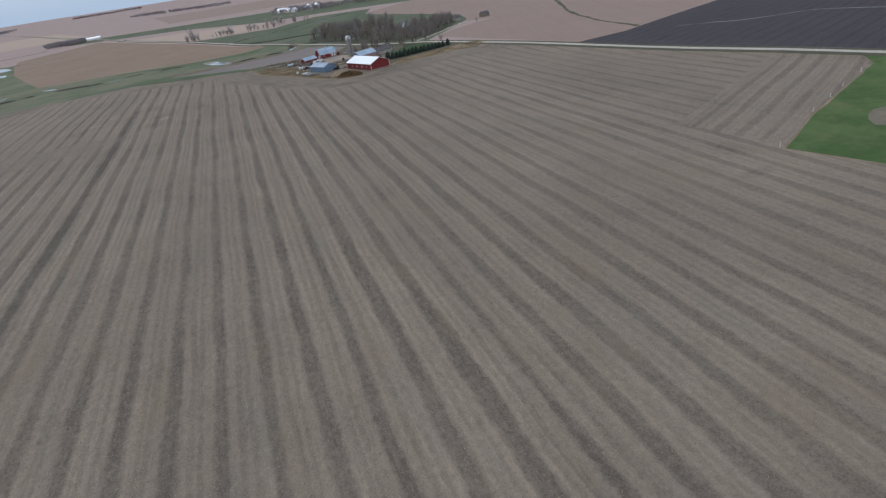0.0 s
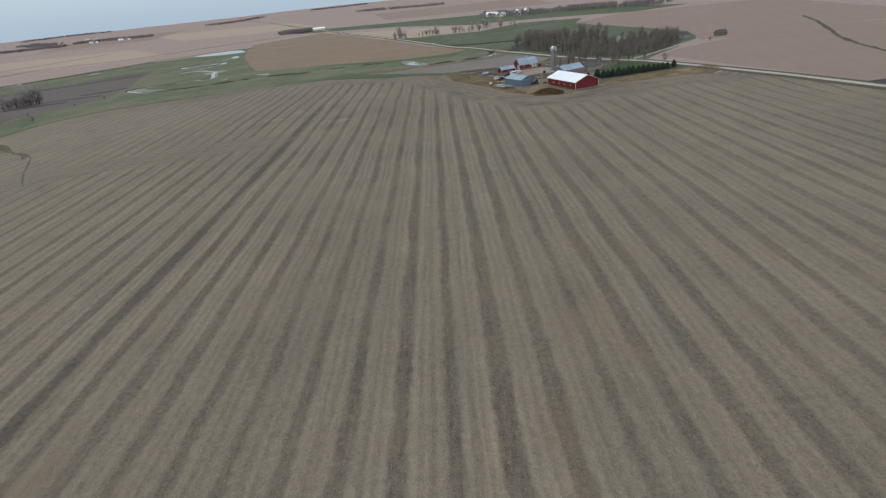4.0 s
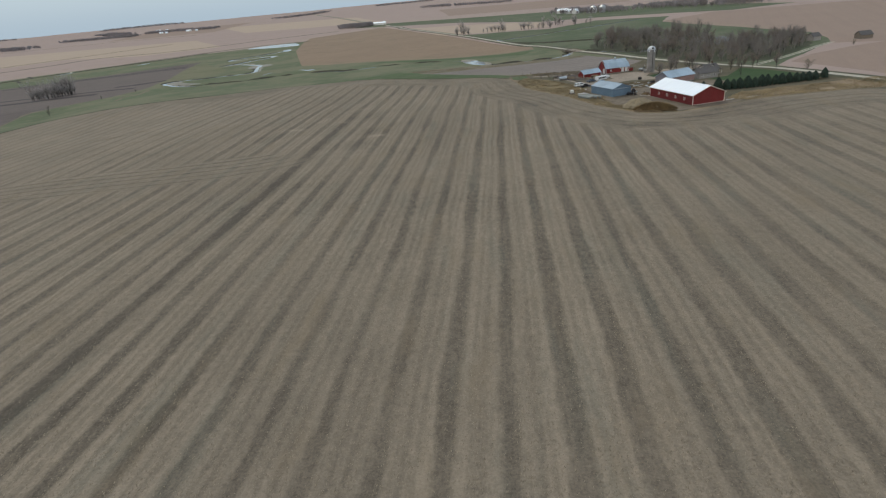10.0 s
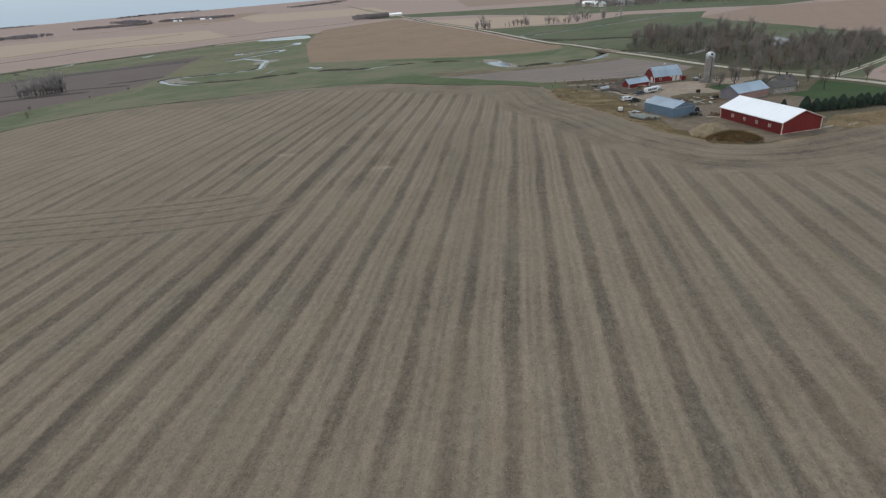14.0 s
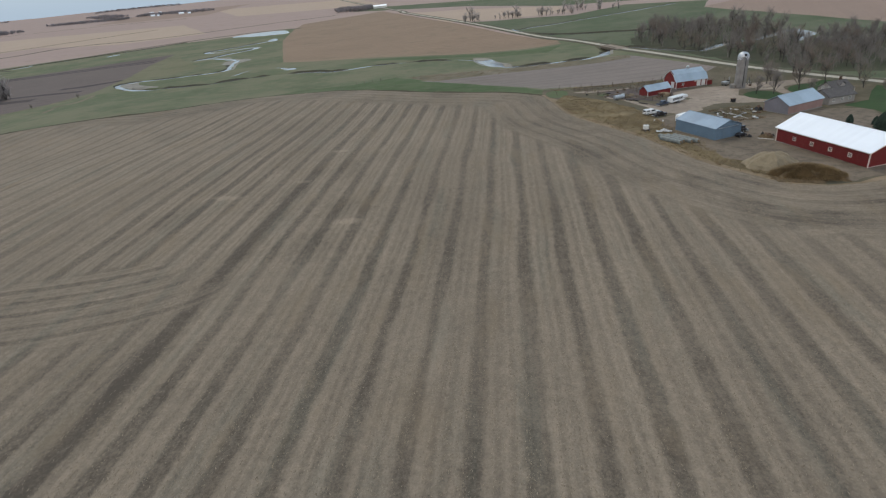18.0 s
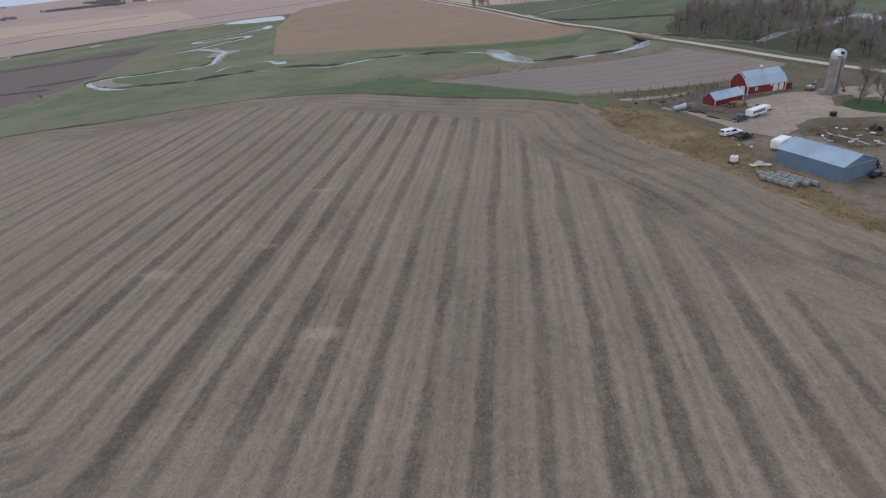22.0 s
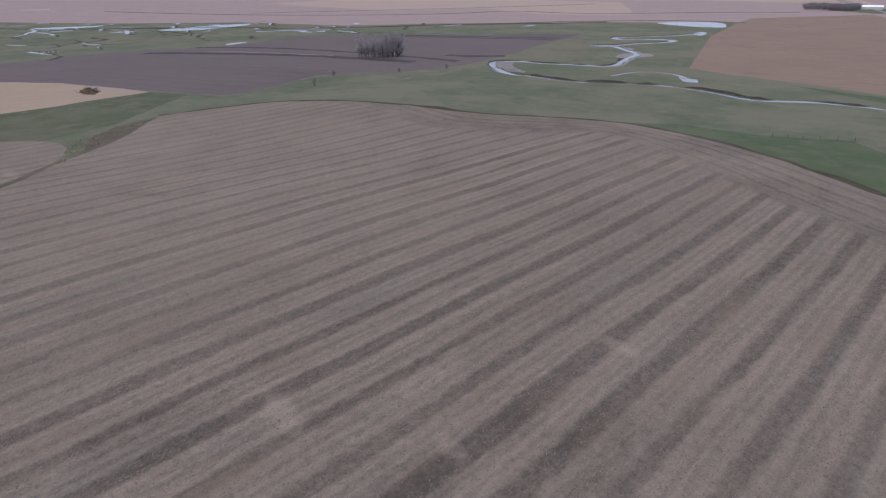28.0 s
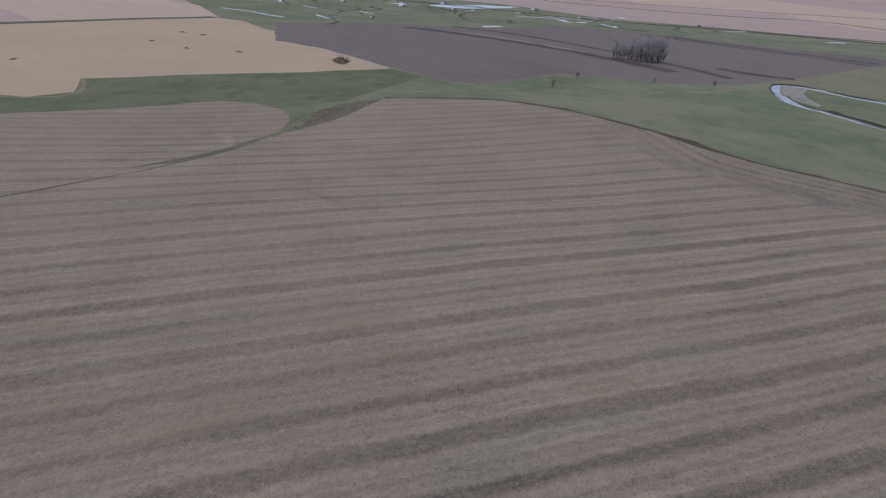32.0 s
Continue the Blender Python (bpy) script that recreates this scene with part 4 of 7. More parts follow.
def lay_ground():
    pts, lines, owner = [], [], []
    for z, (*_, outlines) in enumerate(ZONES):
        for line in [piece for entry in outlines for piece in (entry if isinstance(entry, list) else [entry])]:
            k, n = len(pts), len(line)
            lines += [(k + i, k + (i + 1) % n) for i in range(n)]
            owner.append((z, line))
            pts += [Vector((float(x), float(y))) for x, y in line]
    for lo, hi, lo2, hi2, step in ((-430, 330, -160, 720, 10), (-1500, 900, -500, 1700, 60), (-far + 100, far - 100, -1400, far + 200, 320)):
        for x in np.arange(lo, hi, step):
            for y in np.arange(lo2, hi2, step):
                if step == 10 or not (-430 < x < 330 and -160 < y < 720) and (step == 60 or not (-1500 < x < 900 and -500 < y < 1700)):
                    pts.append(Vector((x + 0.31 * step * math.sin(y), y + 0.31 * step * math.cos(x))))
    for x in np.arange(-230, 130, 5):
        for y in np.arange(212, 445, 5):
            pts.append(Vector((x + 0.21 + math.sin(y), y + math.cos(x))))
    verts, _, tris, *_ = delaunay_2d_cdt(pts, lines, [], 0, 1e-3)
    xy = np.array([(v.x, v.y) for v in verts])
    height = ground_z(xy[:, 0], xy[:, 1])
    head, along = away(xy[:, 0], xy[:, 1], HEAD_LINE)
    head = head + np.clip((-150 - xy[:, 0]) / 2.5, 0, 30)
    ax, ay = (xy[:, 0] - 104) * 0.9, (xy[:, 1] - 84) * 0.9
    strip_along, strip_off = ax * 0.889 + ay * 0.458, ay * 0.889 - ax * 0.458
    turn, turn_along = away(xy[:, 0], xy[:, 1], TURN)
    turn = turn * which_side(xy[:, 0], xy[:, 1], TURN)[1]
    tri = np.array([list(t) for t in tris])
    mid = xy[tri].mean(1)
    top = np.zeros(len(tri), int)
    for z, line in owner:
        (x0, y0), (x1, y1) = line.min(0), line.max(0)
        some = np.flatnonzero((mid[:, 0] >= x0) & (mid[:, 0] <= x1) & (mid[:, 1] >= y0) & (mid[:, 1] <= y1))
        top[some[inside(mid[some, 0], mid[some, 1], line)]] = z
    sets = [tri[top == z].tolist() for z in range(len(ZONES))]
    for (name, label, category, material, _), mine in zip(ZONES, sets):
        if not mine:
            continue
        used = sorted({v for tri in mine for v in tri})
        at = {v: i for i, v in enumerate(used)}
        mesh = bpy.data.meshes.new(name)
        mesh.from_pydata([(xy[v, 0], xy[v, 1], height[v]) for v in used], [], [[at[v] for v in tri] for tri in mine])
        mesh.materials.append(material)
        if name == "crop_field":
            corner = np.array(used)[[loop.vertex_index for loop in mesh.loops]]
            for layer, u, v in (("rows", xy[:, 0], xy[:, 1]), ("head", head, along), ("strip", strip_off, strip_along), ("turn", turn, turn_along)):
                mesh.uv_layers.new(name=layer).data.foreach_set("uv", np.stack([u[corner], v[corner]], 1).astype(np.float32).ravel())
        mesh.shade_smooth()
        tagged(new(name, mesh), label, category, kind="structure")


lay_ground()

# ---- makers ----
def part(name, bm, material, parent=None, label="", at=None):
    """Links a bmesh as one mesh object, under a thing or under a part of it."""
    mesh = bpy.data.meshes.new(name)
    bmesh.ops.recalc_face_normals(bm, faces=bm.faces)
    bm.to_mesh(mesh)
    bm.free()
    mesh.materials.append(material)
    ob = new(name, mesh)
    ob.parent = parent
    if at is not None:
        ob.matrix_basis = at
    return tagged(ob, label)


def thing(name, label, category, at, group=""):
    ob = new(name)
    ob.empty_display_size = 0.2
    ob.matrix_basis = at
    return tagged(ob, label, category, group)


def on_ground(x, y, turn=0.0, sink=0.0):
    return pose(x, y, gz(x, y) - sink, 0, 0, turn)


def fresh():
    return bmesh.new()


def box(bm, x0, y0, z0, x1, y1, z1, bevel=0.0):
    v = [bm.verts.new((x, y, z)) for z in (z0, z1) for y in (y0, y1) for x in (x0, x1)]
    f = [bm.faces.new([v[i] for i in q]) for q in ((0, 2, 3, 1), (4, 5, 7, 6), (0, 1, 5, 4), (2, 6, 7, 3), (0, 4, 6, 2), (1, 3, 7, 5))]
    if bevel:
        bmesh.ops.bevel(bm, geom=list({e for face in f for e in face.edges}), offset=bevel, segments=1, affect="EDGES")
    return bm


def extruded(bm, outline, axis, a, b):
    """A flat outline (two coordinates) drawn along the third axis from a to b."""
    def at(p, t):
        return {0: (t, p[0], p[1]), 1: (p[0], t, p[1]), 2: (p[0], p[1], t)}[axis]
    lo = [bm.verts.new(at(p, a)) for p in outline]
    hi = [bm.verts.new(at(p, b)) for p in outline]
    bm.faces.new(lo)
    bm.faces.new(hi[::-1])
    for i in range(len(outline)):
        j = (i + 1) % len(outline)
        bm.faces.new((lo[i], lo[j], hi[j], hi[i]))
    return bm


def tube(bm, points, radii, sides=8, cap=True):
    """A round bar through points with a radius at each."""
    pts = [Vector(p) for p in points]
    rings = []
    for i, p in enumerate(pts):
        d = (pts[min(i + 1, len(pts) - 1)] - pts[max(i - 1, 0)]).normalized()
        u = d.cross(Vector((0.31, 0.87, 0.22)) if abs(d.z) > 0.8 else Vector((0, 0, 1))).normalized()
        w = d.cross(u)
        rings.append([bm.verts.new(p + (u * math.cos(a) + w * math.sin(a)) * radii[i]) for a in (2 * math.pi * k / sides for k in range(sides))])
    for a, b in zip(rings, rings[1:]):
        for k in range(sides):
            bm.faces.new((a[k], a[(k + 1) % sides], b[(k + 1) % sides], b[k]))
    if cap:
        bm.faces.new(rings[0][::-1])
        bm.faces.new(rings[-1])
    return bm


def lathe(bm, profile, sides=24, a0=0.0):
    """A body turned about z from radius and height pairs."""
    rings = [[bm.verts.new((r * math.cos(a0 + 2 * math.pi * k / sides), r * math.sin(a0 + 2 * math.pi * k / sides), z)) for k in range(sides)] for r, z in profile]
    for a, b in zip(rings, rings[1:]):
        for k in range(sides):
            bm.faces.new((a[k], a[(k + 1) % sides], b[(k + 1) % sides], b[k]))
    if profile[0][0] > 0.01:
        bm.faces.new(rings[0][::-1])
    if profile[-1][0] > 0.01:
        bm.faces.new(rings[-1])
    return bm


def heap(bm, rx, ry, h, seed, rings=9, sides=30, rough=0.25):
    """A heap of loose stuff: a low dome with an uneven foot and skin."""
    rows = []
    for i in range(rings + 1):
        t = i / rings
        row = []
        for k in range(sides):
            a = 2 * math.pi * k / sides
            q = 1 + rough * noise.noise((math.cos(a) * 1.7, math.sin(a) * 1.7, seed)) + rough * 0.6 * noise.noise((math.cos(a) * 4, math.sin(a) * 4, seed + t * 3))
            z = h * (1 - t * t) ** 1.2 * (1 + rough * 1.4 * noise.noise((t * 3 * math.cos(a), t * 3 * math.sin(a), seed * 3))) - 0.15 * (i == rings)
            row.append(bm.verts.new((rx * t * q * math.cos(a), ry * t * q * math.sin(a), max(z, -0.2))) if i else None)
        rows.append(row)
    top = bm.verts.new((0, 0, h))
    for k in range(sides):
        bm.faces.new((top, rows[1][k], rows[1][(k + 1) % sides]))
    for a, b in zip(rows[1:], rows[2:]):
        for k in range(sides):
            bm.faces.new((a[k], b[k], b[(k + 1) % sides], a[(k + 1) % sides]))
    return bm


# paints and stuffs
RED = (0.17, 0.018, 0.018)
M_RED_X = ribbed("red_steel_siding", RED, 0.3, 0)
M_RED_Y = ribbed("red_steel_siding_gable", RED, 0.3, 1)
M_BARN_RED = ribbed("red_barn_boards", (0.185, 0.022, 0.021), 0.22, 0, 0.8, 0.0, 0.2)
M_BARN_RED_Y = ribbed("red_barn_boards_gable", (0.185, 0.022, 0.021), 0.22, 1, 0.8, 0.0, 0.2)
M_WHITE_ROOF = ribbed("white_steel_roof", (0.84, 0.89, 0.95), 0.3, 0, 0.4, 0.0, 0.02, 0.0)
M_BLUE_X = ribbed("faded_blue_steel", (0.12, 0.185, 0.25), 0.25, 0)
M_BLUE_Y = ribbed("faded_blue_steel_gable", (0.12, 0.185, 0.25), 0.25, 1)
M_BLUE_ROOF = ribbed("faded_blue_roof", (0.225, 0.315, 0.41), 0.25, 0, 0.45, 0.0, 0.12, 0.2)
M_GALV_ROOF = ribbed("pale_galvanised_roof", (0.33, 0.42, 0.5), 0.25, 0, 0.4, 0.1, 0.1, 0.15)
M_GREY_SIDE = ribbed("weathered_grey_boards", (0.2, 0.19, 0.21), 0.2, 1, 0.85)
M_PINK_SIDE = ribbed("faded_pink_boards", (0.33, 0.21, 0.19), 0.2, 0, 0.85)
M_WHITE = plain("white_paint", (0.66, 0.65, 0.63), 0.5, vary=0.06)
M_TRIM = plain("pinkish_white_trim", (0.64, 0.53, 0.48), 0.5, vary=0.08)
M_CREAM = plain("cream_wall", (0.34, 0.315, 0.295), 0.8, vary=0.12)
M_SHINGLE = plain("brown_grey_shingles", (0.105, 0.097, 0.096), 0.9, vary=0.25, scale=2.0, fine=12.0)
M_CONCRETE = plain("weathered_concrete", (0.27, 0.258, 0.245), 0.9, vary=0.2, scale=0.5, fine=6.0)
M_DARK = plain("dark_opening", (0.02, 0.02, 0.022), 0.6)
M_PANE = plain("dark_glass", (0.03, 0.035, 0.04), 0.08, vary=0.05, bump=0.0, spec=0.6)
M_STEEL = plain("galvanised_steel", (0.5, 0.52, 0.54), 0.4, 0.7)
M_TYRE = plain("tyre_rubber", (0.025, 0.025, 0.026), 0.8)
M_WOOD = plain("grey_weathered_wood", (0.2, 0.165, 0.13), 0.9, vary=0.25, scale=2, fine=15)
M_POST = plain("old_fence_post", (0.15, 0.12, 0.095), 0.9, vary=0.3, scale=2, fine=15)
M_WRAP = plain("bale_wrap", (0.185, 0.205, 0.2), 0.45, vary=0.28, scale=1.2)
M_TARP = plain("white_plastic_sheet", (0.75, 0.76, 0.76), 0.35, vary=0.08)
M_CAR_WHITE = plain("white_car_paint", (0.75, 0.76, 0.77), 0.25, vary=0.03, bump=0.0, spec=0.5)
M_CAR_DARK = plain("dark_car_paint", (0.035, 0.032, 0.035), 0.25, vary=0.1, bump=0.0, spec=0.5)
M_CAR_BLUE = plain("blue_grey_car_paint", (0.05, 0.068, 0.105), 0.25, vary=0.1, bump=0.0, spec=0.5)
M_SAND = earth("heaped_sand", (0.225, 0.178, 0.118), (0.275, 0.218, 0.148), (0.175, 0.14, 0.093), 0.3)
M_BRUSH = plain("dead_brush", (0.125, 0.087, 0.05), 0.95, vary=0.3, scale=1.5, fine=9)
M_RUST = plain("rusty_scrap", (0.13, 0.082, 0.058), 0.85, vary=0.35, scale=3)
M_CHECK = None


def checks():
    n = Nodes("checkered_band", 0.5)
    at = n.add("UVMap", 0, uv_map="UVMap")
    return n.done(n.add("TexChecker", 0, {"Vector": at, "Color1": (0.7, 0.7, 0.72, 1), "Color2": (0.08, 0.08, 0.1, 1), "Scale": 1.0}))


M_CHECK = checks()


def wall_with_openings(bm, length, height, thick, openings, axis_turn=False):
    """An upright wall along x (inner face at y = thick) with rectangular holes (x0, z0, x1, z1) through it."""
    xs = sorted({0.0, length, *(v for o in openings for v in (o[0], o[2]))})
    zs = sorted({0.0, height, *(v for o in openings for v in (o[1], o[3]))})
    for x0, x1 in zip(xs, xs[1:]):
        for z0, z1 in zip(zs, zs[1:]):
            mx, mz = (x0 + x1) / 2, (z0 + z1) / 2
            if not any(o[0] < mx < o[2] and o[1] < mz < o[3] for o in openings):
                box(bm, x0, 0, z0, x1, thick, z1)
    bmesh.ops.remove_doubles(bm, verts=bm.verts, dist=1e-4)
    return bm


def window(parent, x, y, z, w, h, face="front", material=None, cross=True, name="window"):
    """A window on a wall along x: frame, bars and pane, under its house."""
    m = material or M_WHITE
    turn = {"front": pose(x, y, z), "back": pose(x, y, z, 0, 0, 180), "left": pose(x, y, z, 0, 0, -90), "right": pose(x, y, z, 0, 0, 90)}[face]
    bm = fresh()
    t = 0.11
    for a in ((-w / 2 - t, -t, -w / 2, h + t), (w / 2, -t, w / 2 + t, h + t), (-w / 2, -t, w / 2, 0), (-w / 2, h, w / 2, h + t)):
        box(bm, a[0], -0.06, a[1], a[2], 0.08, a[3])
    frame_ob = part(name, bm, m, parent, "white-framed window", turn)
    part("pane", box(fresh(), -w / 2, 0.02, 0, w / 2, 0.04, h), M_PANE, frame_ob, "dark glass pane")
    if cross:
        bm = box(fresh(), -0.03, -0.02, 0, 0.03, 0.02, h)
        box(bm, -w / 2, -0.02, h / 2 - 0.03, w / 2, 0.02, h / 2 + 0.03)
        part("glazing_bar", bm, m, frame_ob)
    return frame_ob


def roof_side(bm, length, y0, z0, y1, z1, over, thick=0.09):
    """One slope of a roof along x, from its eave (y0, z0) to its ridge (y1, z1)."""
    d = Vector((y1 - y0, z1 - z0)).normalized()
    n = Vector((-d.y, d.x)) if d.x > 0 else Vector((d.y, -d.x))
    e = Vector((y0, z0)) - d * over
    r = Vector((y1, z1))
    return extruded(bm, [tuple(e), tuple(r), tuple(r + n * thick), tuple(e + n * thick)], 0, -over, length + over)


def gable_house(name, label, category, at, length, width, eave, ridge, m_side, m_gable, m_roof, m_trim=None, over=0.35, holes=(), left_holes=(), sink=0.5):
    """A gabled building: two long walls, two gable ends, two roof slopes, trim. Its front runs along x at y = 0."""
    ob = thing(name, label, category, at)
    part("foundation", box(fresh(), -0.05, -0.05, -sink, length + 0.05, width + 0.05, 0.12), M_CONCRETE, ob)
    part("front_wall", wall_with_openings(fresh(), length, eave, 0.16, holes), m_side, ob)
    part("back_wall", box(fresh(), 0, width - 0.16, 0, length, width, eave), m_side, ob)
    shape = [(0.16, 0.0), (width - 0.16, 0.0), (width - 0.16, eave), (width / 2, ridge - 0.1), (0.16, eave)]
    part("gable_wall", extruded(fresh(), shape, 0, 0, 0.16), m_gable, ob)
    part("gable_wall", extruded(fresh(), shape, 0, length - 0.16, length), m_gable, ob)
    part("roof_slope", roof_side(fresh(), length, 0, eave, width / 2, ridge, over), m_roof, ob)
    part("roof_slope", roof_side(fresh(), length, width, eave, width / 2, ridge, over), m_roof, ob)
    part("ridge_cap", tube(fresh(), [(-over, width / 2, ridge + 0.09), (length + over, width / 2, ridge + 0.09)], [0.09, 0.09], 6), m_roof, ob)
    if m_trim:
        for x in (0, length):
            for y in (0, width):
                part("corner_trim", box(fresh(), x - 0.1, y - 0.1, 0, x + 0.1, y + 0.1, eave - 0.05), m_trim, ob, "pale corner trim")
        for x in (-over - 0.03, length + over - 0.02):
            for y0 in (-over, width + over):
                z0 = eave - over * (ridge - eave) / (width / 2)
                bm = extruded(fresh(), [(y0, z0 - 0.12), (width / 2, ridge - 0.12), (width / 2, ridge + 0.1), (y0, z0 + 0.1)], 0, x, x + 0.05)
                part("rake_trim", bm, m_trim, ob)
        part("skirt_trim", box(fresh(), length - 0.02, 0.1, 0, length + 0.05, width - 0.1, 0.22), m_trim, ob)
    return ob


# ---- the farmstead ----
def pole_barn():
    at = on_ground(58.0, 316.6, -69.8)
    openings = [(x - 0.34, 1.3, x + 0.34, 1.95) for x in (5.0, 9.6, 14.2, 18.8)]
    ob = gable_house("pole_barn", "long red steel pole barn with a bright white roof", "barn", at, 23.0, 11.7, 3.25, 5.6, M_RED_X, M_RED_Y, M_WHITE_ROOF, M_TRIM, 0.4, openings)
    for x in (5.0, 9.6, 14.2, 18.8):
        window(ob, x, 0.0, 1.3, 0.68, 0.65, "front", M_TRIM)
    part("eave_trim", box(fresh(), -0.4, -0.47, 3.0, 23.4, -0.41, 3.16), M_WHITE, ob)
    part("sliding_door", box(fresh(), -0.08, 3.2, 0.1, 0.0, 8.2, 3.0), M_RED_Y, ob)


def blue_shed():
    at = on_ground(39.6, 331.2, -63)
    ob = gable_house("machine_shed", "faded blue steel machine shed with a low pitched roof", "shed", at, 13.0, 8.0, 2.85, 4.3, M_BLUE_X, M_BLUE_Y, M_BLUE_ROOF, None, 0.15)
    part("sliding_door", box(fresh(), 13.0, 2.2, 0.1, 13.08, 5.8, 2.7), M_BLUE_Y, ob)
    part("door_rail", box(fresh(), 13.0, 0.6, 2.72, 13.12, 7.0, 2.82), M_STEEL, ob)


def gambrel_barn():
    at = on_ground(54.9, 388.2, 17.5)
    L, W, E, K, R, kx = 11.7, 7.6, 2.5, 4.5, 5.75, 1.6
    ob = thing("gambrel_barn", "old red gambrel barn with pale metal roof and white doors", "barn", at)
    part("foundation", box(fresh(), -0.05, -0.05, -0.6, L + 0.05, W + 0.05, 0.2), M_CONCRETE, ob)
    part("front_wall", wall_with_openings(fresh(), L, E, 0.2, [(7.9, 0.2, 9.3, 2.2), (9.7, 0.2, 11.1, 2.2), (2.3, 1.1, 2.9, 1.7)]), M_BARN_RED, ob)
    part("back_wall", box(fresh(), 0, W - 0.2, 0, L, W, E), M_BARN_RED, ob)
    shape = [(0.2, 0), (W - 0.2, 0), (W - 0.2, E), (W - kx, K - 0.08), (W / 2, R - 0.1), (kx, K - 0.08), (0.2, E)]
    for x in (0, L - 0.2):
        part("gable_wall", extruded(fresh(), shape, 0, x, x + 0.2), M_BARN_RED_Y, ob)
    for a, b in ((0, 1), (W, -1)):
        bm = roof_side(fresh(), L, a, E, a + b * kx, K, 0.35)
        part("lower_roof", bm, M_GALV_ROOF, ob)
        bm = roof_side(fresh(), L, a + b * kx, K, W / 2, R, 0.0)
        part("upper_roof", bm, M_GALV_ROOF, ob)
    cup = part("cupola", box(fresh(), 6.0, W / 2 - 0.35, R - 0.2, 6.7, W / 2 + 0.35, R + 0.7), M_STEEL, ob, "small galvanised roof ventilator")
    part("cap", lathe(fresh(), [(0.55, 0), (0.4, 0.2), (0.0, 0.45)], 10), M_STEEL, cup, at=pose(6.35, W / 2, R + 0.7))
    for x0 in (7.9, 9.7):
        part("door", box(fresh(), x0, -0.05, 0.15, x0 + 1.4, 0.05, 2.2), M_WHITE, ob, "white barn door")
    window(ob, 2.6, 0.0, 1.1, 0.6, 0.6)
    part("sign", box(fresh(), 6.9, -0.06, 1.75, 7.7, 0.0, 2.4), M_WHITE, ob, "white board by the eave")
    part("gable_door", box(fresh(), -0.06, 1.2, 0.1, 0.0, 2.9, 2.2), M_WHITE, ob, "white door in the gable")
    for x, y in ((0, 0), (0, W), (L, 0)):
        part("corner_trim", box(fresh(), x - 0.09, y - 0.09, 0, x + 0.09, y + 0.09, E), M_WHITE, ob)
    for pts in (((0.0, E), (kx, K)), ((kx, K), (W / 2, R)), ((W, E), (W - kx, K)), ((W - kx, K), (W / 2, R))):
        (y0, z0), (y1, z1) = pts
        part("rake_trim", extruded(fresh(), [(y0, z0 - 0.14), (y1, z1 - 0.14), (y1, z1), (y0, z0)], 0, -0.4, -0.34), M_WHITE, ob)
    lean = part("lean_to", extruded(fresh(), [(0.3, 0), (W - 2.5, 0), (W - 2.5, 1.9), (0.3, 1.45)], 0, L, L + 2.4), M_BARN_RED, ob, "low red lean-to")
    part("lean_roof", extruded(fresh(), [(0.1, 1.45), (W - 2.3, 1.95), (W - 2.3, 2.03), (0.1, 1.53)], 0, L, L + 2.6), M_RUST, lean)
    part("ramp", box(fresh(), 4.5, -1.6, -0.3, 7.5, -0.1, 0.12), M_WOOD, ob)


def small_shed():
    at = on_ground(43.0, 377.3, 28)
    ob = gable_house("small_shed", "small red wooden shed with a pale metal roof and white corners", "shed", at, 9.6, 4.1, 1.75, 3.25, M_BARN_RED, M_BARN_RED_Y, M_GALV_ROOF, None, 0.25)
    for x in (0, 9.6):
        part("corner_trim", box(fresh(), x - 0.08, -0.08, 0, x + 0.08, 0.08, 1.75), M_WHITE, ob)
    part("door", box(fresh(), 5.9, -0.07, 0.1, 7.4, 0.0, 1.6), M_BARN_RED, ob, "red plank door")


M_STAVE = plain("grey_stave_concrete", (0.25, 0.235, 0.225), 0.9, vary=0.22, scale=0.5, fine=5.0)


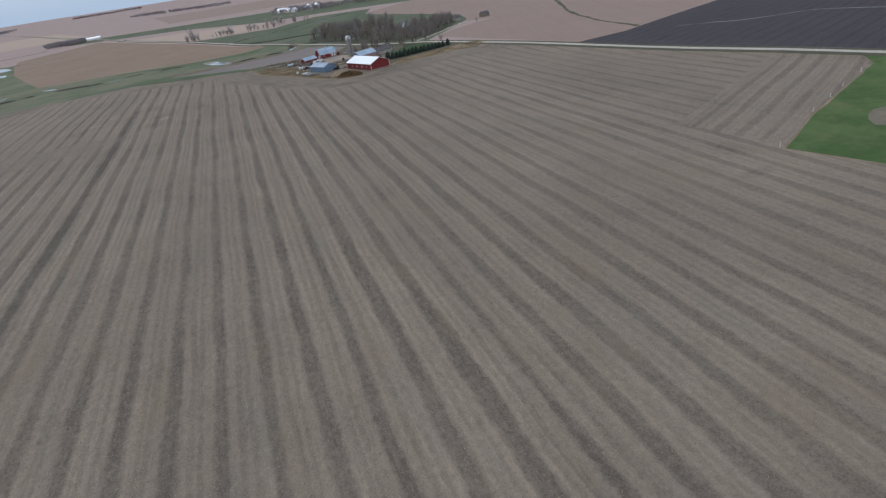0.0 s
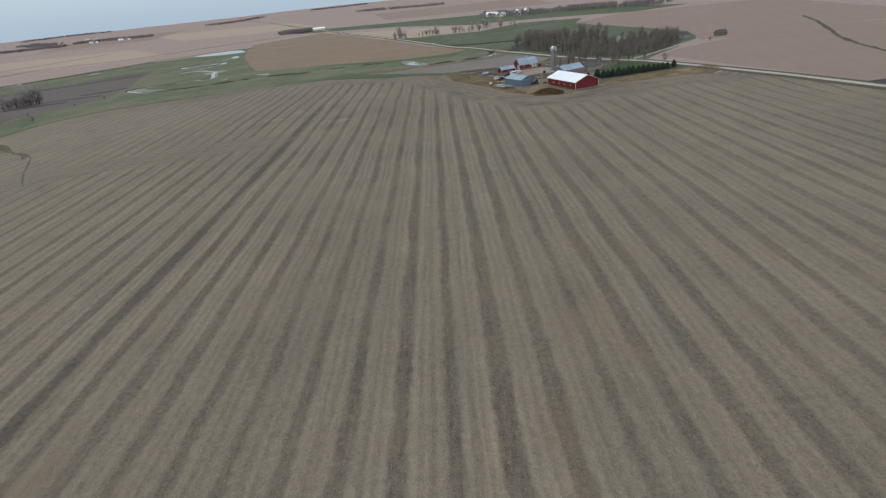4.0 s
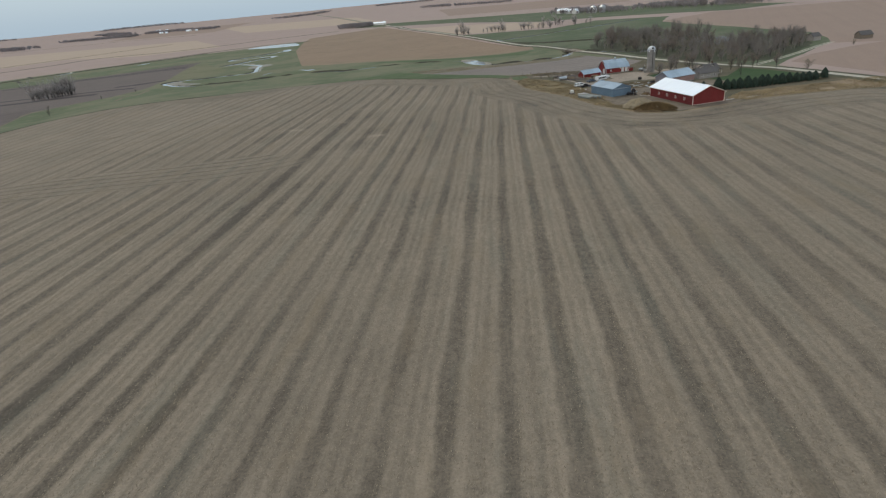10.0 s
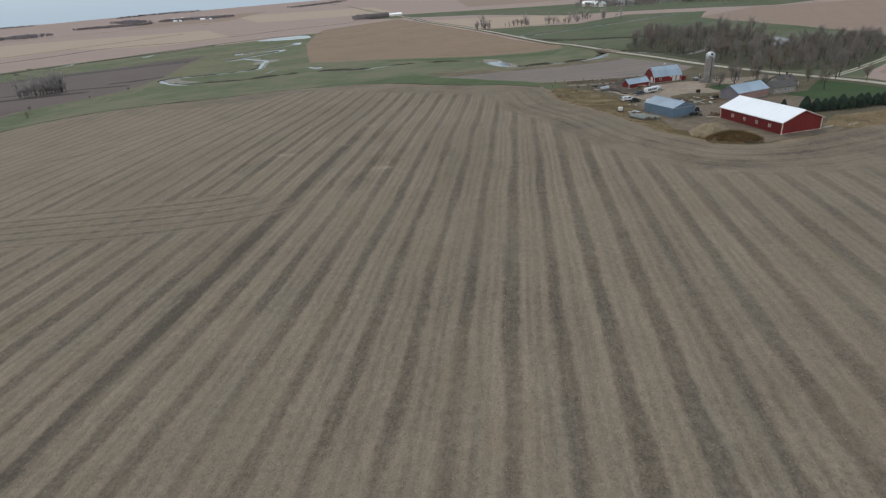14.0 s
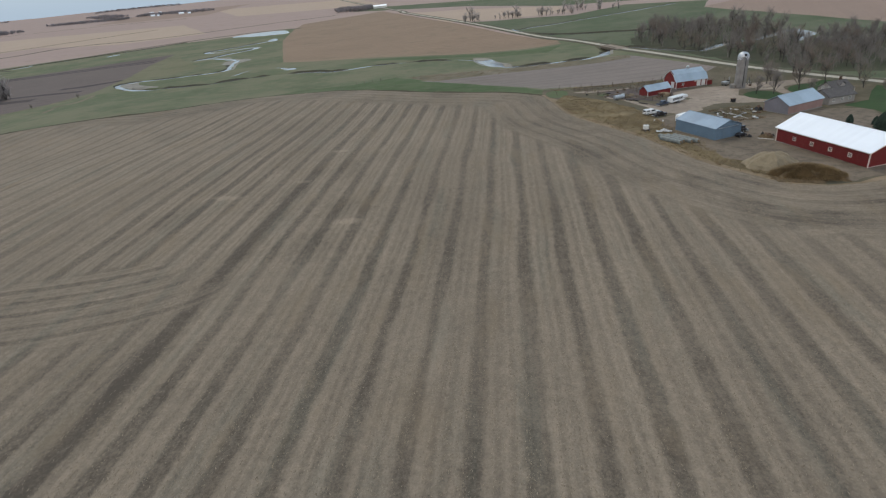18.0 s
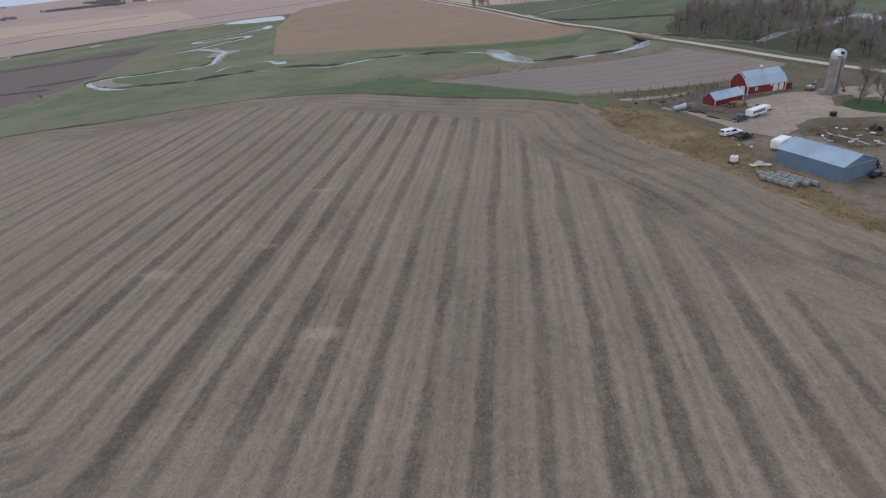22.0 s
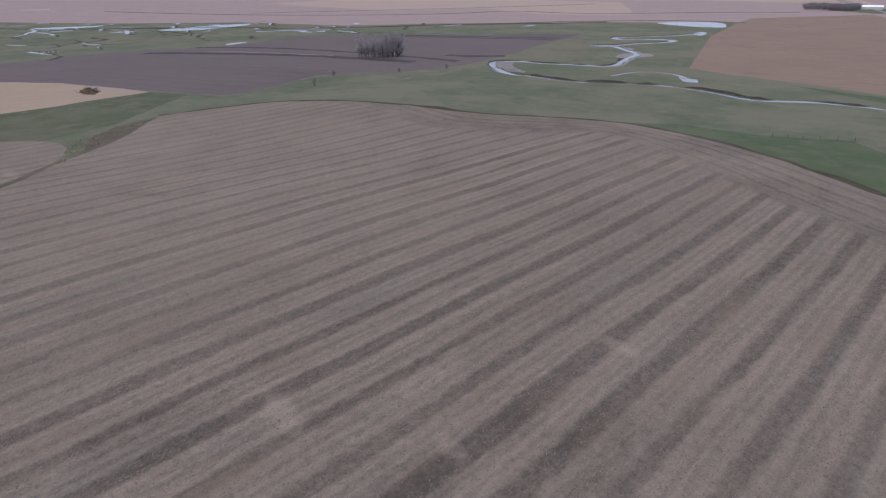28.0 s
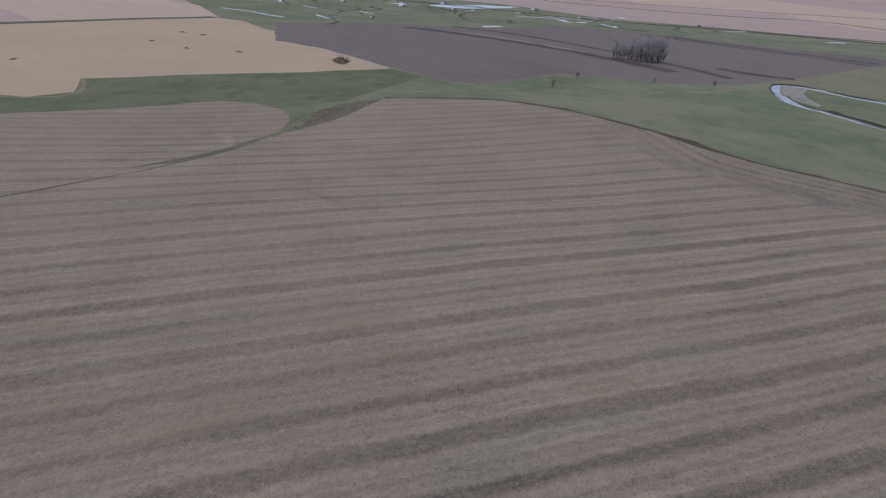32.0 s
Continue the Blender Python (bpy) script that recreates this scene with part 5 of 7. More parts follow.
def silo():
    x, y = 74.2, 383.8
    ob = thing("silo", "tall grey concrete stave silo with a checkered band and metal dome", "silo", on_ground(x, y, 0, 0.2))
    part("wall", lathe(fresh(), [(1.72, 0)] + [(1.72, 10.1)], 32), M_STAVE, ob)
    for k in range(17):
        z = 0.5 + k * 0.57
        part("hoop", lathe(fresh(), [(1.72, z - 0.02), (1.75, z - 0.02), (1.75, z + 0.02), (1.72, z + 0.02)], 32), M_STAVE, ob)
    bm = lathe(fresh(), [(1.73, 9.3), (1.76, 9.3), (1.76, 10.1), (1.73, 10.1)], 32)
    uv = bm.loops.layers.uv.new("UVMap")
    for f in bm.faces:
        for loop in f.loops:
            c = f.calc_center_median()
            a = math.atan2(c.y, c.x)
            b = math.atan2(loop.vert.co.y, loop.vert.co.x)
            b = a + (b - a + math.pi) % (2 * math.pi) - math.pi
            loop[uv].uv = (b / (2 * math.pi) * 28, (loop.vert.co.z - 9.3) / 0.8 * 3)
    part("checkered_band", bm, M_CHECK, ob, "black and white checkered band")
    dome = part("dome", lathe(fresh(), [(1.77, 10.1)] + [(1.77 * math.cos(a), 10.1 + 1.6 * math.sin(a)) for a in np.linspace(0.08, 1.5, 8)] + [(0.0, 11.71)], 32), M_STEEL, ob, "galvanised dome roof")
    part("hatch", box(fresh(), -0.35, -1.86, 10.5, 0.35, -1.2, 11.15), M_DARK, dome, "dark hatch in the dome")
    bm = fresh()
    for a, b in zip(np.linspace(0, math.pi, 7), np.linspace(0, math.pi, 7)[1:]):
        quad = [(0.5 * math.cos(t) - 0.4, -1.68 - 0.5 * math.sin(t)) for t in (a, b)]
        extruded(bm, [quad[0], quad[1], (quad[1][0] * 0.86 - 0.056, -1.63), (quad[0][0] * 0.86 - 0.056, -1.63)], 2, 0.6, 10.2)
    part("chute", bm, M_STAVE, ob, "half-round chute down the side")
    # the shade along the chute's edge, built as a black bar
    part("chute_shadow_gap", box(fresh(), 0.12, -1.8, 0.8, 0.3, -1.68, 9.9), M_DARK, ob, "black bar in place of the shadow beside the chute")
    part("feed_room", box(fresh(), -2.9, -0.9, 0, -1.6, 0.9, 1.5), M_CONCRETE, ob)


def grey_barn():
    at = on_ground(70.9, 340.6, 29.5)
    ob = gable_house("long_outbuilding", "long weathered grey outbuilding with a pale metal roof", "shed", at, 13.2, 7.4, 2.4, 4.4, M_PINK_SIDE, M_GREY_SIDE, M_GALV_ROOF, None, 0.3)
    part("gable_door", box(fresh(), -0.08, 2.6, 0.1, 0.0, 5.0, 2.4), M_GREY_SIDE, ob)


def farmhouse():
    at = on_ground(84.9, 348.8, 20) @ Matrix.Scale(0.9, 4)
    ob = gable_house("garage", "low cream garage wing with a brown shingle roof", "garage", at, 9.5, 6.5, 2.4, 4.2, M_CREAM, M_CREAM, M_SHINGLE, None, 0.4, [(x, 1.0, x + 0.8, 1.7) for x in (1.2, 4.4, 7.2)])
    for x in (1.6, 4.8, 7.6):
        window(ob, x, 0.0, 1.0, 0.8, 0.7)
    at = on_ground(90.2, 357.2, 20) @ Matrix.Scale(0.77, 4)
    ob = gable_house("farmhouse", "two-storey cream farmhouse with a steep brown shingle roof", "house", at, 8.2, 7.4, 3.1, 5.5, M_CREAM, M_CREAM, M_SHINGLE, None, 0.45, [(1.3, 1.0, 2.2, 2.3), (6.2, 1.0, 7.1, 2.3)])
    window(ob, 1.75, 0.0, 1.0, 0.9, 1.3)
    window(ob, 6.65, 0.0, 1.0, 0.9, 1.3)
    for y in (2.4, 5.2):
        window(ob, 0.0, y, 2.6, 0.8, 1.2, "left")
        window(ob, 8.2, y, 2.6, 0.8, 1.2, "right")
    dorm = part("dormer", extruded(fresh(), [(0.4, 3.4), (2.6, 3.4), (2.6, 4.6), (1.5, 5.4), (0.4, 4.6)], 1, 0.9, 3.2), M_CREAM, ob, "small dormer", pose(2.8, 0, 0))
    part("dormer_roof", extruded(fresh(), [(0.2, 4.5), (1.5, 5.6), (2.8, 4.5), (2.8, 4.62), (1.5, 5.72), (0.2, 4.62)], 1, 0.7, 3.6), M_SHINGLE, dorm)
    part("chimney", box(fresh(), 6.2, 4.0, 4.2, 6.9, 4.7, 6.7), M_RUST, ob, "brick chimney")
    part("porch_roof", box(fresh(), 8.2, 1.0, 2.5, 10.8, 6.0, 2.65), M_SHINGLE, ob)
    for y in (1.15, 5.85):
        part("porch_post", tube(fresh(), [(10.6, y, -0.3), (10.6, y, 2.5)], [0.08, 0.08], 6), M_WHITE, ob)
    part("porch_deck", box(fresh(), 8.2, 1.0, -0.3, 10.8, 6.0, 0.25), M_WOOD, ob)


def wheel(parent, x, y, r=0.38, w=0.25):
    t = part("wheel", tube(fresh(), [(0, -w / 2, 0), (0, w / 2, 0)], [r, r], 18), M_TYRE, parent, "black tyre", pose(x, y, r))
    part("rim", tube(fresh(), [(0, -w / 2 - 0.01, 0), (0, w / 2 + 0.01, 0)], [r * 0.55, r * 0.55], 12), M_STEEL, t)


def pickup(name, label, at, paint, topper=False):
    """A pickup truck, nose towards +x."""
    ob = thing(name, label, "truck", at)
    body = [(-2.75, 0.55), (-2.75, 1.12), (0.45, 1.12), (1.35, 1.1), (2.65, 1.0), (2.75, 0.85), (2.75, 0.5), (-2.7, 0.45)]
    bm = extruded(fresh(), body, 1, -0.95, 0.95)
    bmesh.ops.bevel(bm, geom=bm.edges[:], offset=0.05, segments=2, affect="EDGES")
    part("body", bm, paint, ob)
    cab = [(-0.75, 1.1), (-0.62, 1.78), (0.62, 1.78), (1.3, 1.1)]
    bm = extruded(fresh(), cab, 1, -0.84, 0.84)
    bmesh.ops.bevel(bm, geom=bm.edges[:], offset=0.06, segments=2, affect="EDGES")
    c = part("cab", bm, paint, ob)
    part("windscreen", extruded(fresh(), [(0.70, 1.68), (1.22, 1.18), (1.25, 1.2), (0.73, 1.70)], 1, -0.72, 0.72), M_PANE, c)
    for y in (-0.86, 0.83):
        part("side_window", extruded(fresh(), [(-0.55, 1.18), (-0.5, 1.68), (0.52, 1.68), (1.0, 1.18)], 1, y, y + 0.03), M_PANE, c)
    if topper:
        bm = extruded(fresh(), [(-2.7, 1.1), (-2.6, 1.75), (-0.8, 1.78), (-0.8, 1.1)], 1, -0.86, 0.86)
        bmesh.ops.bevel(bm, geom=bm.edges[:], offset=0.06, segments=2, affect="EDGES")
        t = part("bed_cover", bm, paint, ob, "white canopy over the bed")
        for y in (-0.88, 0.85):
            part("side_window", box(fresh(), -2.3, y, 1.25, -1.2, y + 0.03, 1.6), M_PANE, t)
        part("rear_window", box(fresh(), -2.74, -0.6, 1.2, -2.68, 0.6, 1.6), M_PANE, t)
    else:
        part("bed", box(fresh(), -2.6, -0.78, 1.1, -0.85, 0.78, 1.13), M_DARK, ob, "dark open bed")
    for x in (-1.75, 1.75):
        for y in (-0.86, 0.86):
            wheel(ob, x, y)
    for y in (-0.65, 0.65):
        part("headlight", box(fresh(), 2.72, y - 0.2, 0.75, 2.78, y + 0.2, 0.92), M_STEEL, ob)
        part("tail_light", box(fresh(), -2.79, y - 0.12, 0.75, -2.74, y + 0.12, 1.05), M_RUST, ob)
    part("bumper", box(fresh(), 2.7, -0.9, 0.42, 2.86, 0.9, 0.62, 0.03), M_STEEL, ob)
    part("bumper", box(fresh(), -2.88, -0.9, 0.42, -2.72, 0.9, 0.62, 0.03), M_STEEL, ob)
    return ob


def horse_trailer(at):
    ob = thing("horse_trailer", "long white gooseneck horse trailer with a row of dark windows", "trailer", at)
    bm = box(fresh(), -3.4, -1.05, 0.55, 3.0, 1.05, 2.25)
    bmesh.ops.bevel(bm, geom=bm.edges[:], offset=0.12, segments=2, affect="EDGES")
    body = part("body", bm, M_CAR_WHITE, ob)
    part("nose", extruded(fresh(), [(2.9, 1.25), (4.7, 1.35), (4.7, 1.8), (4.2, 2.2), (2.9, 2.2)], 1, -0.95, 0.95), M_CAR_WHITE, ob, "white gooseneck nose")
    part("coupler", tube(fresh(), [(4.6, 0, 1.5), (4.6, 0, 0.7)], [0.07, 0.07], 8), M_STEEL, ob)
    for x in (-2.6, -1.6, -0.6, 0.4, 1.4):
        for y in (-1.08, 1.05):
            part("window", box(fresh(), x - 0.36, y, 1.4, x + 0.36, y + 0.03, 1.95), M_PANE, body)
    part("stripe", box(fresh(), -3.3, -1.07, 1.2, 2.9, -1.05, 1.32), M_CAR_BLUE, body, "thin blue stripe")
    for x in (-0.9, 0.1):
        for y in (-1.0, 1.0):
            wheel(ob, x, y, 0.36, 0.24)
    for y in (-1.0, 1.0):
        part("fender", box(fresh(), -1.4, y - 0.16, 0.72, 0.6, y + 0.16, 0.8), M_STEEL, ob)
    part("rear_door", box(fresh(), -3.44, -0.9, 0.65, -3.39, 0.9, 2.15), M_CAR_WHITE, ob)
    part("jack", tube(fresh(), [(4.3, -0.5, 0.0), (4.3, -0.5, 1.5)], [0.05, 0.05], 6), M_STEEL, ob)


def white_tank():
    ob = thing("storage_tank", "small white poly tank on a dark running gear", "tank", on_ground(32.4, 332.0, 25) @ Matrix.Scale(0.78, 4))
    part("frame", box(fresh(), -1.1, -0.7, 0.45, 1.1, 0.7, 0.6), M_RUST, ob)
    part("drum", lathe(fresh(), [(0.75, 0.6), (0.95, 0.7), (0.95, 1.75), (0.85, 1.95), (0.4, 2.1), (0.0, 2.12)], 20), M_WHITE, ob, "white plastic drum")
    part("lid", lathe(fresh(), [(0.25, 2.08), (0.25, 2.2), (0.0, 2.22)], 12), M_DARK, ob)
    for x in (-0.75, 0.75):
        for y in (-0.75, 0.75):
            wheel(ob, x, y, 0.3, 0.18)
    part("tongue", tube(fresh(), [(1.1, 0, 0.5), (2.1, 0, 0.3)], [0.04, 0.04], 6), M_RUST, ob)


def fuel_tank():
    ob = thing("fuel_tank", "grey metal livestock tank lying beside the pen", "tank", on_ground(33.3, 374.6, 30))
    part("drum", tube(fresh(), [(-1.9, 0, 0.8), (-1.75, 0, 0.8), (1.75, 0, 0.8), (1.9, 0, 0.8)], [0.4, 0.75, 0.75, 0.4], 18), M_STEEL, ob)
    for x in (-1.2, 1.2):
        part("saddle", box(fresh(), x - 0.1, -0.6, 0, x + 0.1, 0.6, 0.25), M_WOOD, ob)
    part("hopper", box(fresh(), 1.3, -0.4, 1.2, 2.1, 0.4, 1.6, 0.05), M_STEEL, ob)


def bales():
    ob = thing("wrapped_bale", "round grey plastic-wrapped bale lying in a row", "bale", on_ground(36.0, 327.0, -57), "rows of wrapped bales")
    bm = tube(fresh(), [(-0.6, 0, 0.5), (-0.52, 0, 0.5), (0.52, 0, 0.5), (0.6, 0, 0.5)], [0.34, 0.5, 0.5, 0.34], 16)
    part("wrap", bm, M_WRAP, ob)
    part("end_face", tube(fresh(), [(0.6, 0, 0.5), (0.61, 0, 0.5)], [0.36, 0.36], 14), M_STRAW, ob, "straw-coloured bale end")
    a = radians(-57)
    ex, ey = Vector((math.cos(a), math.sin(a))), Vector((math.sin(a), -math.cos(a)))
    first = True
    for r in range(4):
        for k in range(6):
            if r == 3 and k > 4:
                continue
            p = Vector((37.2, 324.9)) + ex * (k * 1.26 + random.uniform(-0.04, 0.04) + (0.9, 0.0, -1.3, 0.3)[r]) + ey * (r * 1.25 + random.uniform(-0.06, 0.06))
            m = on_ground(p.x, p.y, -57 + random.uniform(-3, 3))
            if first:
                ob.matrix_basis, first = m, False
            else:
                copy_thing(ob, m)


M_BOARD = plain("weathered_white_board", (0.5, 0.48, 0.45), 0.8, vary=0.2)


def junk():
    """Sheets, boards, scrap and machines that lie about the yard."""
    for x, y, turn, w, d in ((35.6, 329.9, 15, 2.2, 1.4), (37.4, 329.6, -20, 1.8, 1.3), (36.6, 331.0, 40, 1.6, 1.1)):
        bm = fresh()
        n = 6
        grid = [[bm.verts.new(((i / n - 0.5) * w, (j / n - 0.5) * d, 0.35 + 0.25 * noise.noise((i * 0.7 + x, j * 0.7, y)))) for j in range(n + 1)] for i in range(n + 1)]
        for i in range(n):
            for j in range(n):
                bm.faces.new((grid[i][j], grid[i + 1][j], grid[i + 1][j + 1], grid[i][j + 1]))
        bmesh.ops.solidify(bm, geom=bm.faces[:], thickness=0.3)
        ob = part("plastic_sheet", bm, M_TARP, None, at=on_ground(x, y, turn))
        tagged(ob, "crumpled white plastic sheet thrown over bales", "sheet", "white sheets")
    ob = thing("covered_trailer", "boxy trailer under a white cover beside the blue shed", "trailer", on_ground(44.0, 339.7, 45))
    bm = extruded(fresh(), [(-2.5, 0.5), (2.5, 0.5), (2.6, 1.5), (2.2, 2.0), (-2.3, 2.25), (-2.6, 1.9)], 1, -1.1, 1.1)
    bmesh.ops.bevel(bm, geom=bm.edges[:], offset=0.12, segments=2, affect="EDGES")
    part("cover", bm, M_TARP, ob, "white fabric cover")
    part("trailer_frame", box(fresh(), -2.4, -0.5, 0.3, 3.2, 0.5, 0.42), M_STEEL, ob)
    for y in (-0.9, 0.9):
        wheel(ob, -0.6, y, 0.32, 0.2)
    # long white poles and boards behind the blue shed
    for x, y, turn, n, up in ((59, 342.4, -72, 7.6, 0.25), (57.5, 345.5, -60, 4.0, 0.15), (57.0, 348.0, -85, 3.2, 0.12), (59.3, 292.6, -20, 2.9, 0.12), (79.4, 300.6, 20, 3.0, 0.3), (56.6, 318.6, -30, 3.4, 0.2), (88, 304, 12, 4.0, 0.12), (86.5, 302.6, 16, 3.0, 0.12)):
        ob = part("long_board", box(fresh(), -n / 2, -0.1, 0, n / 2, 0.1, up * 0.7, 0.02), M_BOARD, None, at=on_ground(x, y, turn))
        tagged(ob, "long weathered white board lying on the ground", "board", "loose boards")
    for i in range(26):
        x, y = random.uniform(54, 66), random.uniform(338, 352)
        ob = part("scrap_piece", box(fresh(), -random.uniform(0.2, 0.9), -0.2, 0, random.uniform(0.2, 0.9), 0.25, random.uniform(0.1, 0.45), 0.03), random.choice((M_WOOD, M_RUST, M_STEEL, M_WHITE, M_DARK)), None, at=on_ground(x, y, random.uniform(0, 180)))
        tagged(ob, "piece of scrap wood or metal in the weeds", "scrap", "scattered scrap")
    for i in range(12):
        x, y = random.choice(((57.0, 320.5), (66.5, 349.0))) + np.random.normal(0, 1.2, 2) * (1, 0.9)
        ob = part("scrap_piece", heap(fresh(), random.uniform(0.4, 1.0), random.uniform(0.3, 0.8), random.uniform(0.4, 0.9), i, 3, 9, 0.5), random.choice((M_RUST, M_BRUSH, M_DARK, M_WOOD)), None, at=on_ground(float(x), float(y), i * 40))
        tagged(ob, "rusty heap of farm scrap by the wall", "scrap", "scattered scrap")
    bin_ = thing("burn_bin", "square black metal bin standing in the yard", "bin", on_ground(64.7, 362.4, 20))
    part("box", box(fresh(), -0.55, -0.5, 0, 0.55, 0.5, 1.0, 0.04), M_DARK, bin_)
    part("rim", box(fresh(), -0.6, -0.55, 0.95, 0.6, 0.55, 1.05), M_RUST, bin_)
    loader = thing("skid_loader", "small dark skid loader parked by the shed end", "loader", on_ground(54.2, 326.2, 25) @ Matrix.Scale(0.75, 4))
    part("body", box(fresh(), -1.0, -0.7, 0.4, 0.9, 0.7, 1.2, 0.08), M_CAR_DARK, loader)
    part("cab", box(fresh(), -0.5, -0.5, 1.2, 0.6, 0.5, 2.0, 0.06), M_CAR_DARK, loader)
    part("bucket", extruded(fresh(), [(1.2, 0.1), (1.9, 0.1), (1.7, 0.7), (1.3, 0.7)], 1, -0.85, 0.85), M_STEEL, loader)
    for y in (-0.6, 0.6):
        part("arm", tube(fresh(), [(-0.8, y, 1.3), (1.4, y, 0.6)], [0.07, 0.07], 6), M_RUST, loader)
    for x in (-0.55, 0.55):
        for y in (-0.8, 0.8):
            wheel(loader, x, y, 0.4, 0.28)
    mower = thing("parked_car", "dark car parked against the shed end", "car", on_ground(52.2, 321.8, 30) @ Matrix.Scale(0.75, 4))
    bm = extruded(fresh(), [(-1.9, 0.35), (-1.9, 0.8), (-1.3, 0.9), (-0.8, 1.35), (0.5, 1.35), (1.0, 0.9), (1.9, 0.78), (1.95, 0.35)], 1, -0.8, 0.8)
    bmesh.ops.bevel(bm, geom=bm.edges[:], offset=0.07, segments=2, affect="EDGES")
    part("body", bm, M_CAR_DARK, mower)
    for y in (-0.82, 0.79):
        part("side_window", extruded(fresh(), [(-1.05, 0.92), (-0.75, 1.25), (0.42, 1.25), (0.75, 0.92)], 1, y, y + 0.03), M_PANE, mower)
    for x in (-1.15, 1.15):
        for y in (-0.72, 0.72):
            wheel(mower, x, y, 0.31, 0.2)
    mound = part("sand_mound", heap(fresh(), 6.5, 4.8, 2.5, 2.0), M_SAND, None, at=on_ground(50.6, 300.8, 30, 0.15))
    tagged(mound, "smooth heap of pale sand beside the red barn", "mound")
    bush = part("brush_mound", heap(fresh(), 7.2, 4.0, 1.8, 7.0, rough=0.5), M_BRUSH, None, at=on_ground(53.6, 291.9, -12, 0.15))
    tagged(bush, "brown overgrown brush heap at the field edge", "heap")


def pen_clutter():
    """Planks, machines and heaps round the cattle pen and the silo."""
    for i, (x, y, turn, n) in enumerate(((39.2, 366.2, -55, 3.4), (42.2, 362.6, -50, 4.0), (38.1, 371.6, -60, 2.6), (40.6, 365.2, -52, 3.0), (36.2, 372.6, -40, 2.2), (33.0, 383.0, 10, 3.0), (31.0, 384.4, 18, 2.6), (36.6, 384.4, 30, 2.4))):
        ob = part("old_timber", box(fresh(), -n / 2, -0.14, 0, n / 2, 0.14, 0.28, 0.02), M_WOOD if i % 2 else M_DARK, None, at=on_ground(x, y, turn))
        tagged(ob, "old weathered timber lying by the pen", "timber", "loose timbers")
    for i, (x, y, r, m) in enumerate(((38.4, 380.8, 1.3, M_SAND), (36.6, 381.6, 1.0, M_SAND), (34.5, 380.4, 0.6, M_DARK), (37.2, 382.2, 0.5, M_DARK), (53.2, 376.1, 0.8, M_DARK), (54.4, 375.6, 0.6, M_DARK), (30.6, 381.6, 0.7, M_BRUSH), (35.0, 386.6, 0.9, M_BRUSH), (56.8, 320.0, 1.5, M_BRUSH), (58.2, 321.2, 1.2, M_RUST), (57.6, 318.8, 1.0, M_BRUSH), (66.0, 348.4, 0.9, M_DARK), (37.1, 342.8, 0.35, M_TARP), (39.0, 341.3, 0.4, M_TARP), (60.4, 351.8, 0.4, M_TARP))):
        ob = part("rubble_heap", heap(fresh(), r, r * 0.75, r * 0.55, i + 3, 4, 11, 0.5), m, None, at=on_ground(x, y, i * 37))
        tagged(ob, {M_SAND.name: "pale trodden heap of manure and straw", M_DARK.name: "dark heap of farm rubbish", M_TARP.name: "crumpled white plastic rubbish"}.get(m.name, "brown heap of brush and old wood"), "heap", "rubble heaps")
    panels = [((20.5, 390.6), (26.5, 393.4)), ((27.4, 394.0), (33.5, 396.2)), ((35.2, 397.0), (41.8, 398.6)), ((44.5, 398.8), (51.0, 400.2)), ((23.8, 386.2), (26.8, 389.6))]
    for a, b in panels:
        ob = thing("cattle_panel", "weathered dark plank cattle panel on leaning posts", "fence", pose(0, 0, 0), "cattle panels")
        for t in (0.0, 0.34, 0.67, 1.0):
            x, y = a[0] + (b[0] - a[0]) * t, a[1] + (b[1] - a[1]) * t
            part("post", tube(fresh(), [(x, y, gz(x, y) - 0.3), (x + random.uniform(-0.1, 0.1), y, gz(x, y) + 1.3)], [0.1, 0.09], 6), M_POST, ob)
        for h in (0.4, 0.75, 1.1):
            part("plank", tube(fresh(), [(*a, gz(*a) + h + random.uniform(-0.1, 0.1)), (*b, gz(*b) + h + random.uniform(-0.1, 0.1))], [0.1, 0.1], 4), M_WOOD if h < 1 else M_POST, ob)
    for i in range(16):
        x, y = random.uniform(22, 54), random.uniform(381, 399)
        if abs(x - 43) < 5 and y < 386:
            continue
        ob = part("pen_rubbish", heap(fresh(), random.uniform(0.4, 1.1), random.uniform(0.3, 0.7), random.uniform(0.25, 0.6), i + 60, 3, 9, 0.6), random.choice((M_BRUSH, M_DARK, M_SAND, M_WOOD, M_RUST)), None, at=on_ground(x, y, i * 23))
        tagged(ob, "low trodden heap of straw and rubbish in the pen", "heap", "pen rubbish")
    wagon = thing("feed_wagon", "rust-orange feed wagon beside the small shed", "wagon", on_ground(47.8, 377.0, 12))
    part("tub", extruded(fresh(), [(-1.3, 0.55), (1.3, 0.55), (1.55, 1.25), (-1.55, 1.25)], 1, -0.6, 0.6), M_RUST, wagon)
    part("load", heap(fresh(), 1.3, 0.5, 0.25, 3.0, 4, 12), M_STRAW, wagon, at=pose(0, 0, 1.2))
    for x in (-0.9, 0.9):
        for y in (-0.62, 0.62):
            wheel(wagon, x, y, 0.32, 0.18)
    part("tongue", tube(fresh(), [(1.3, 0, 0.5), (2.5, 0, 0.3)], [0.05, 0.05], 6), M_DARK, wagon)
    blower = thing("silo_blower", "grey old silage blower standing by the silo", "machine", on_ground(71.4, 389.0, 30))
    part("hopper", extruded(fresh(), [(-1.1, 0.5), (1.0, 0.5), (1.3, 1.3), (-1.3, 1.3)], 1, -0.7, 0.7), M_STEEL, blower)
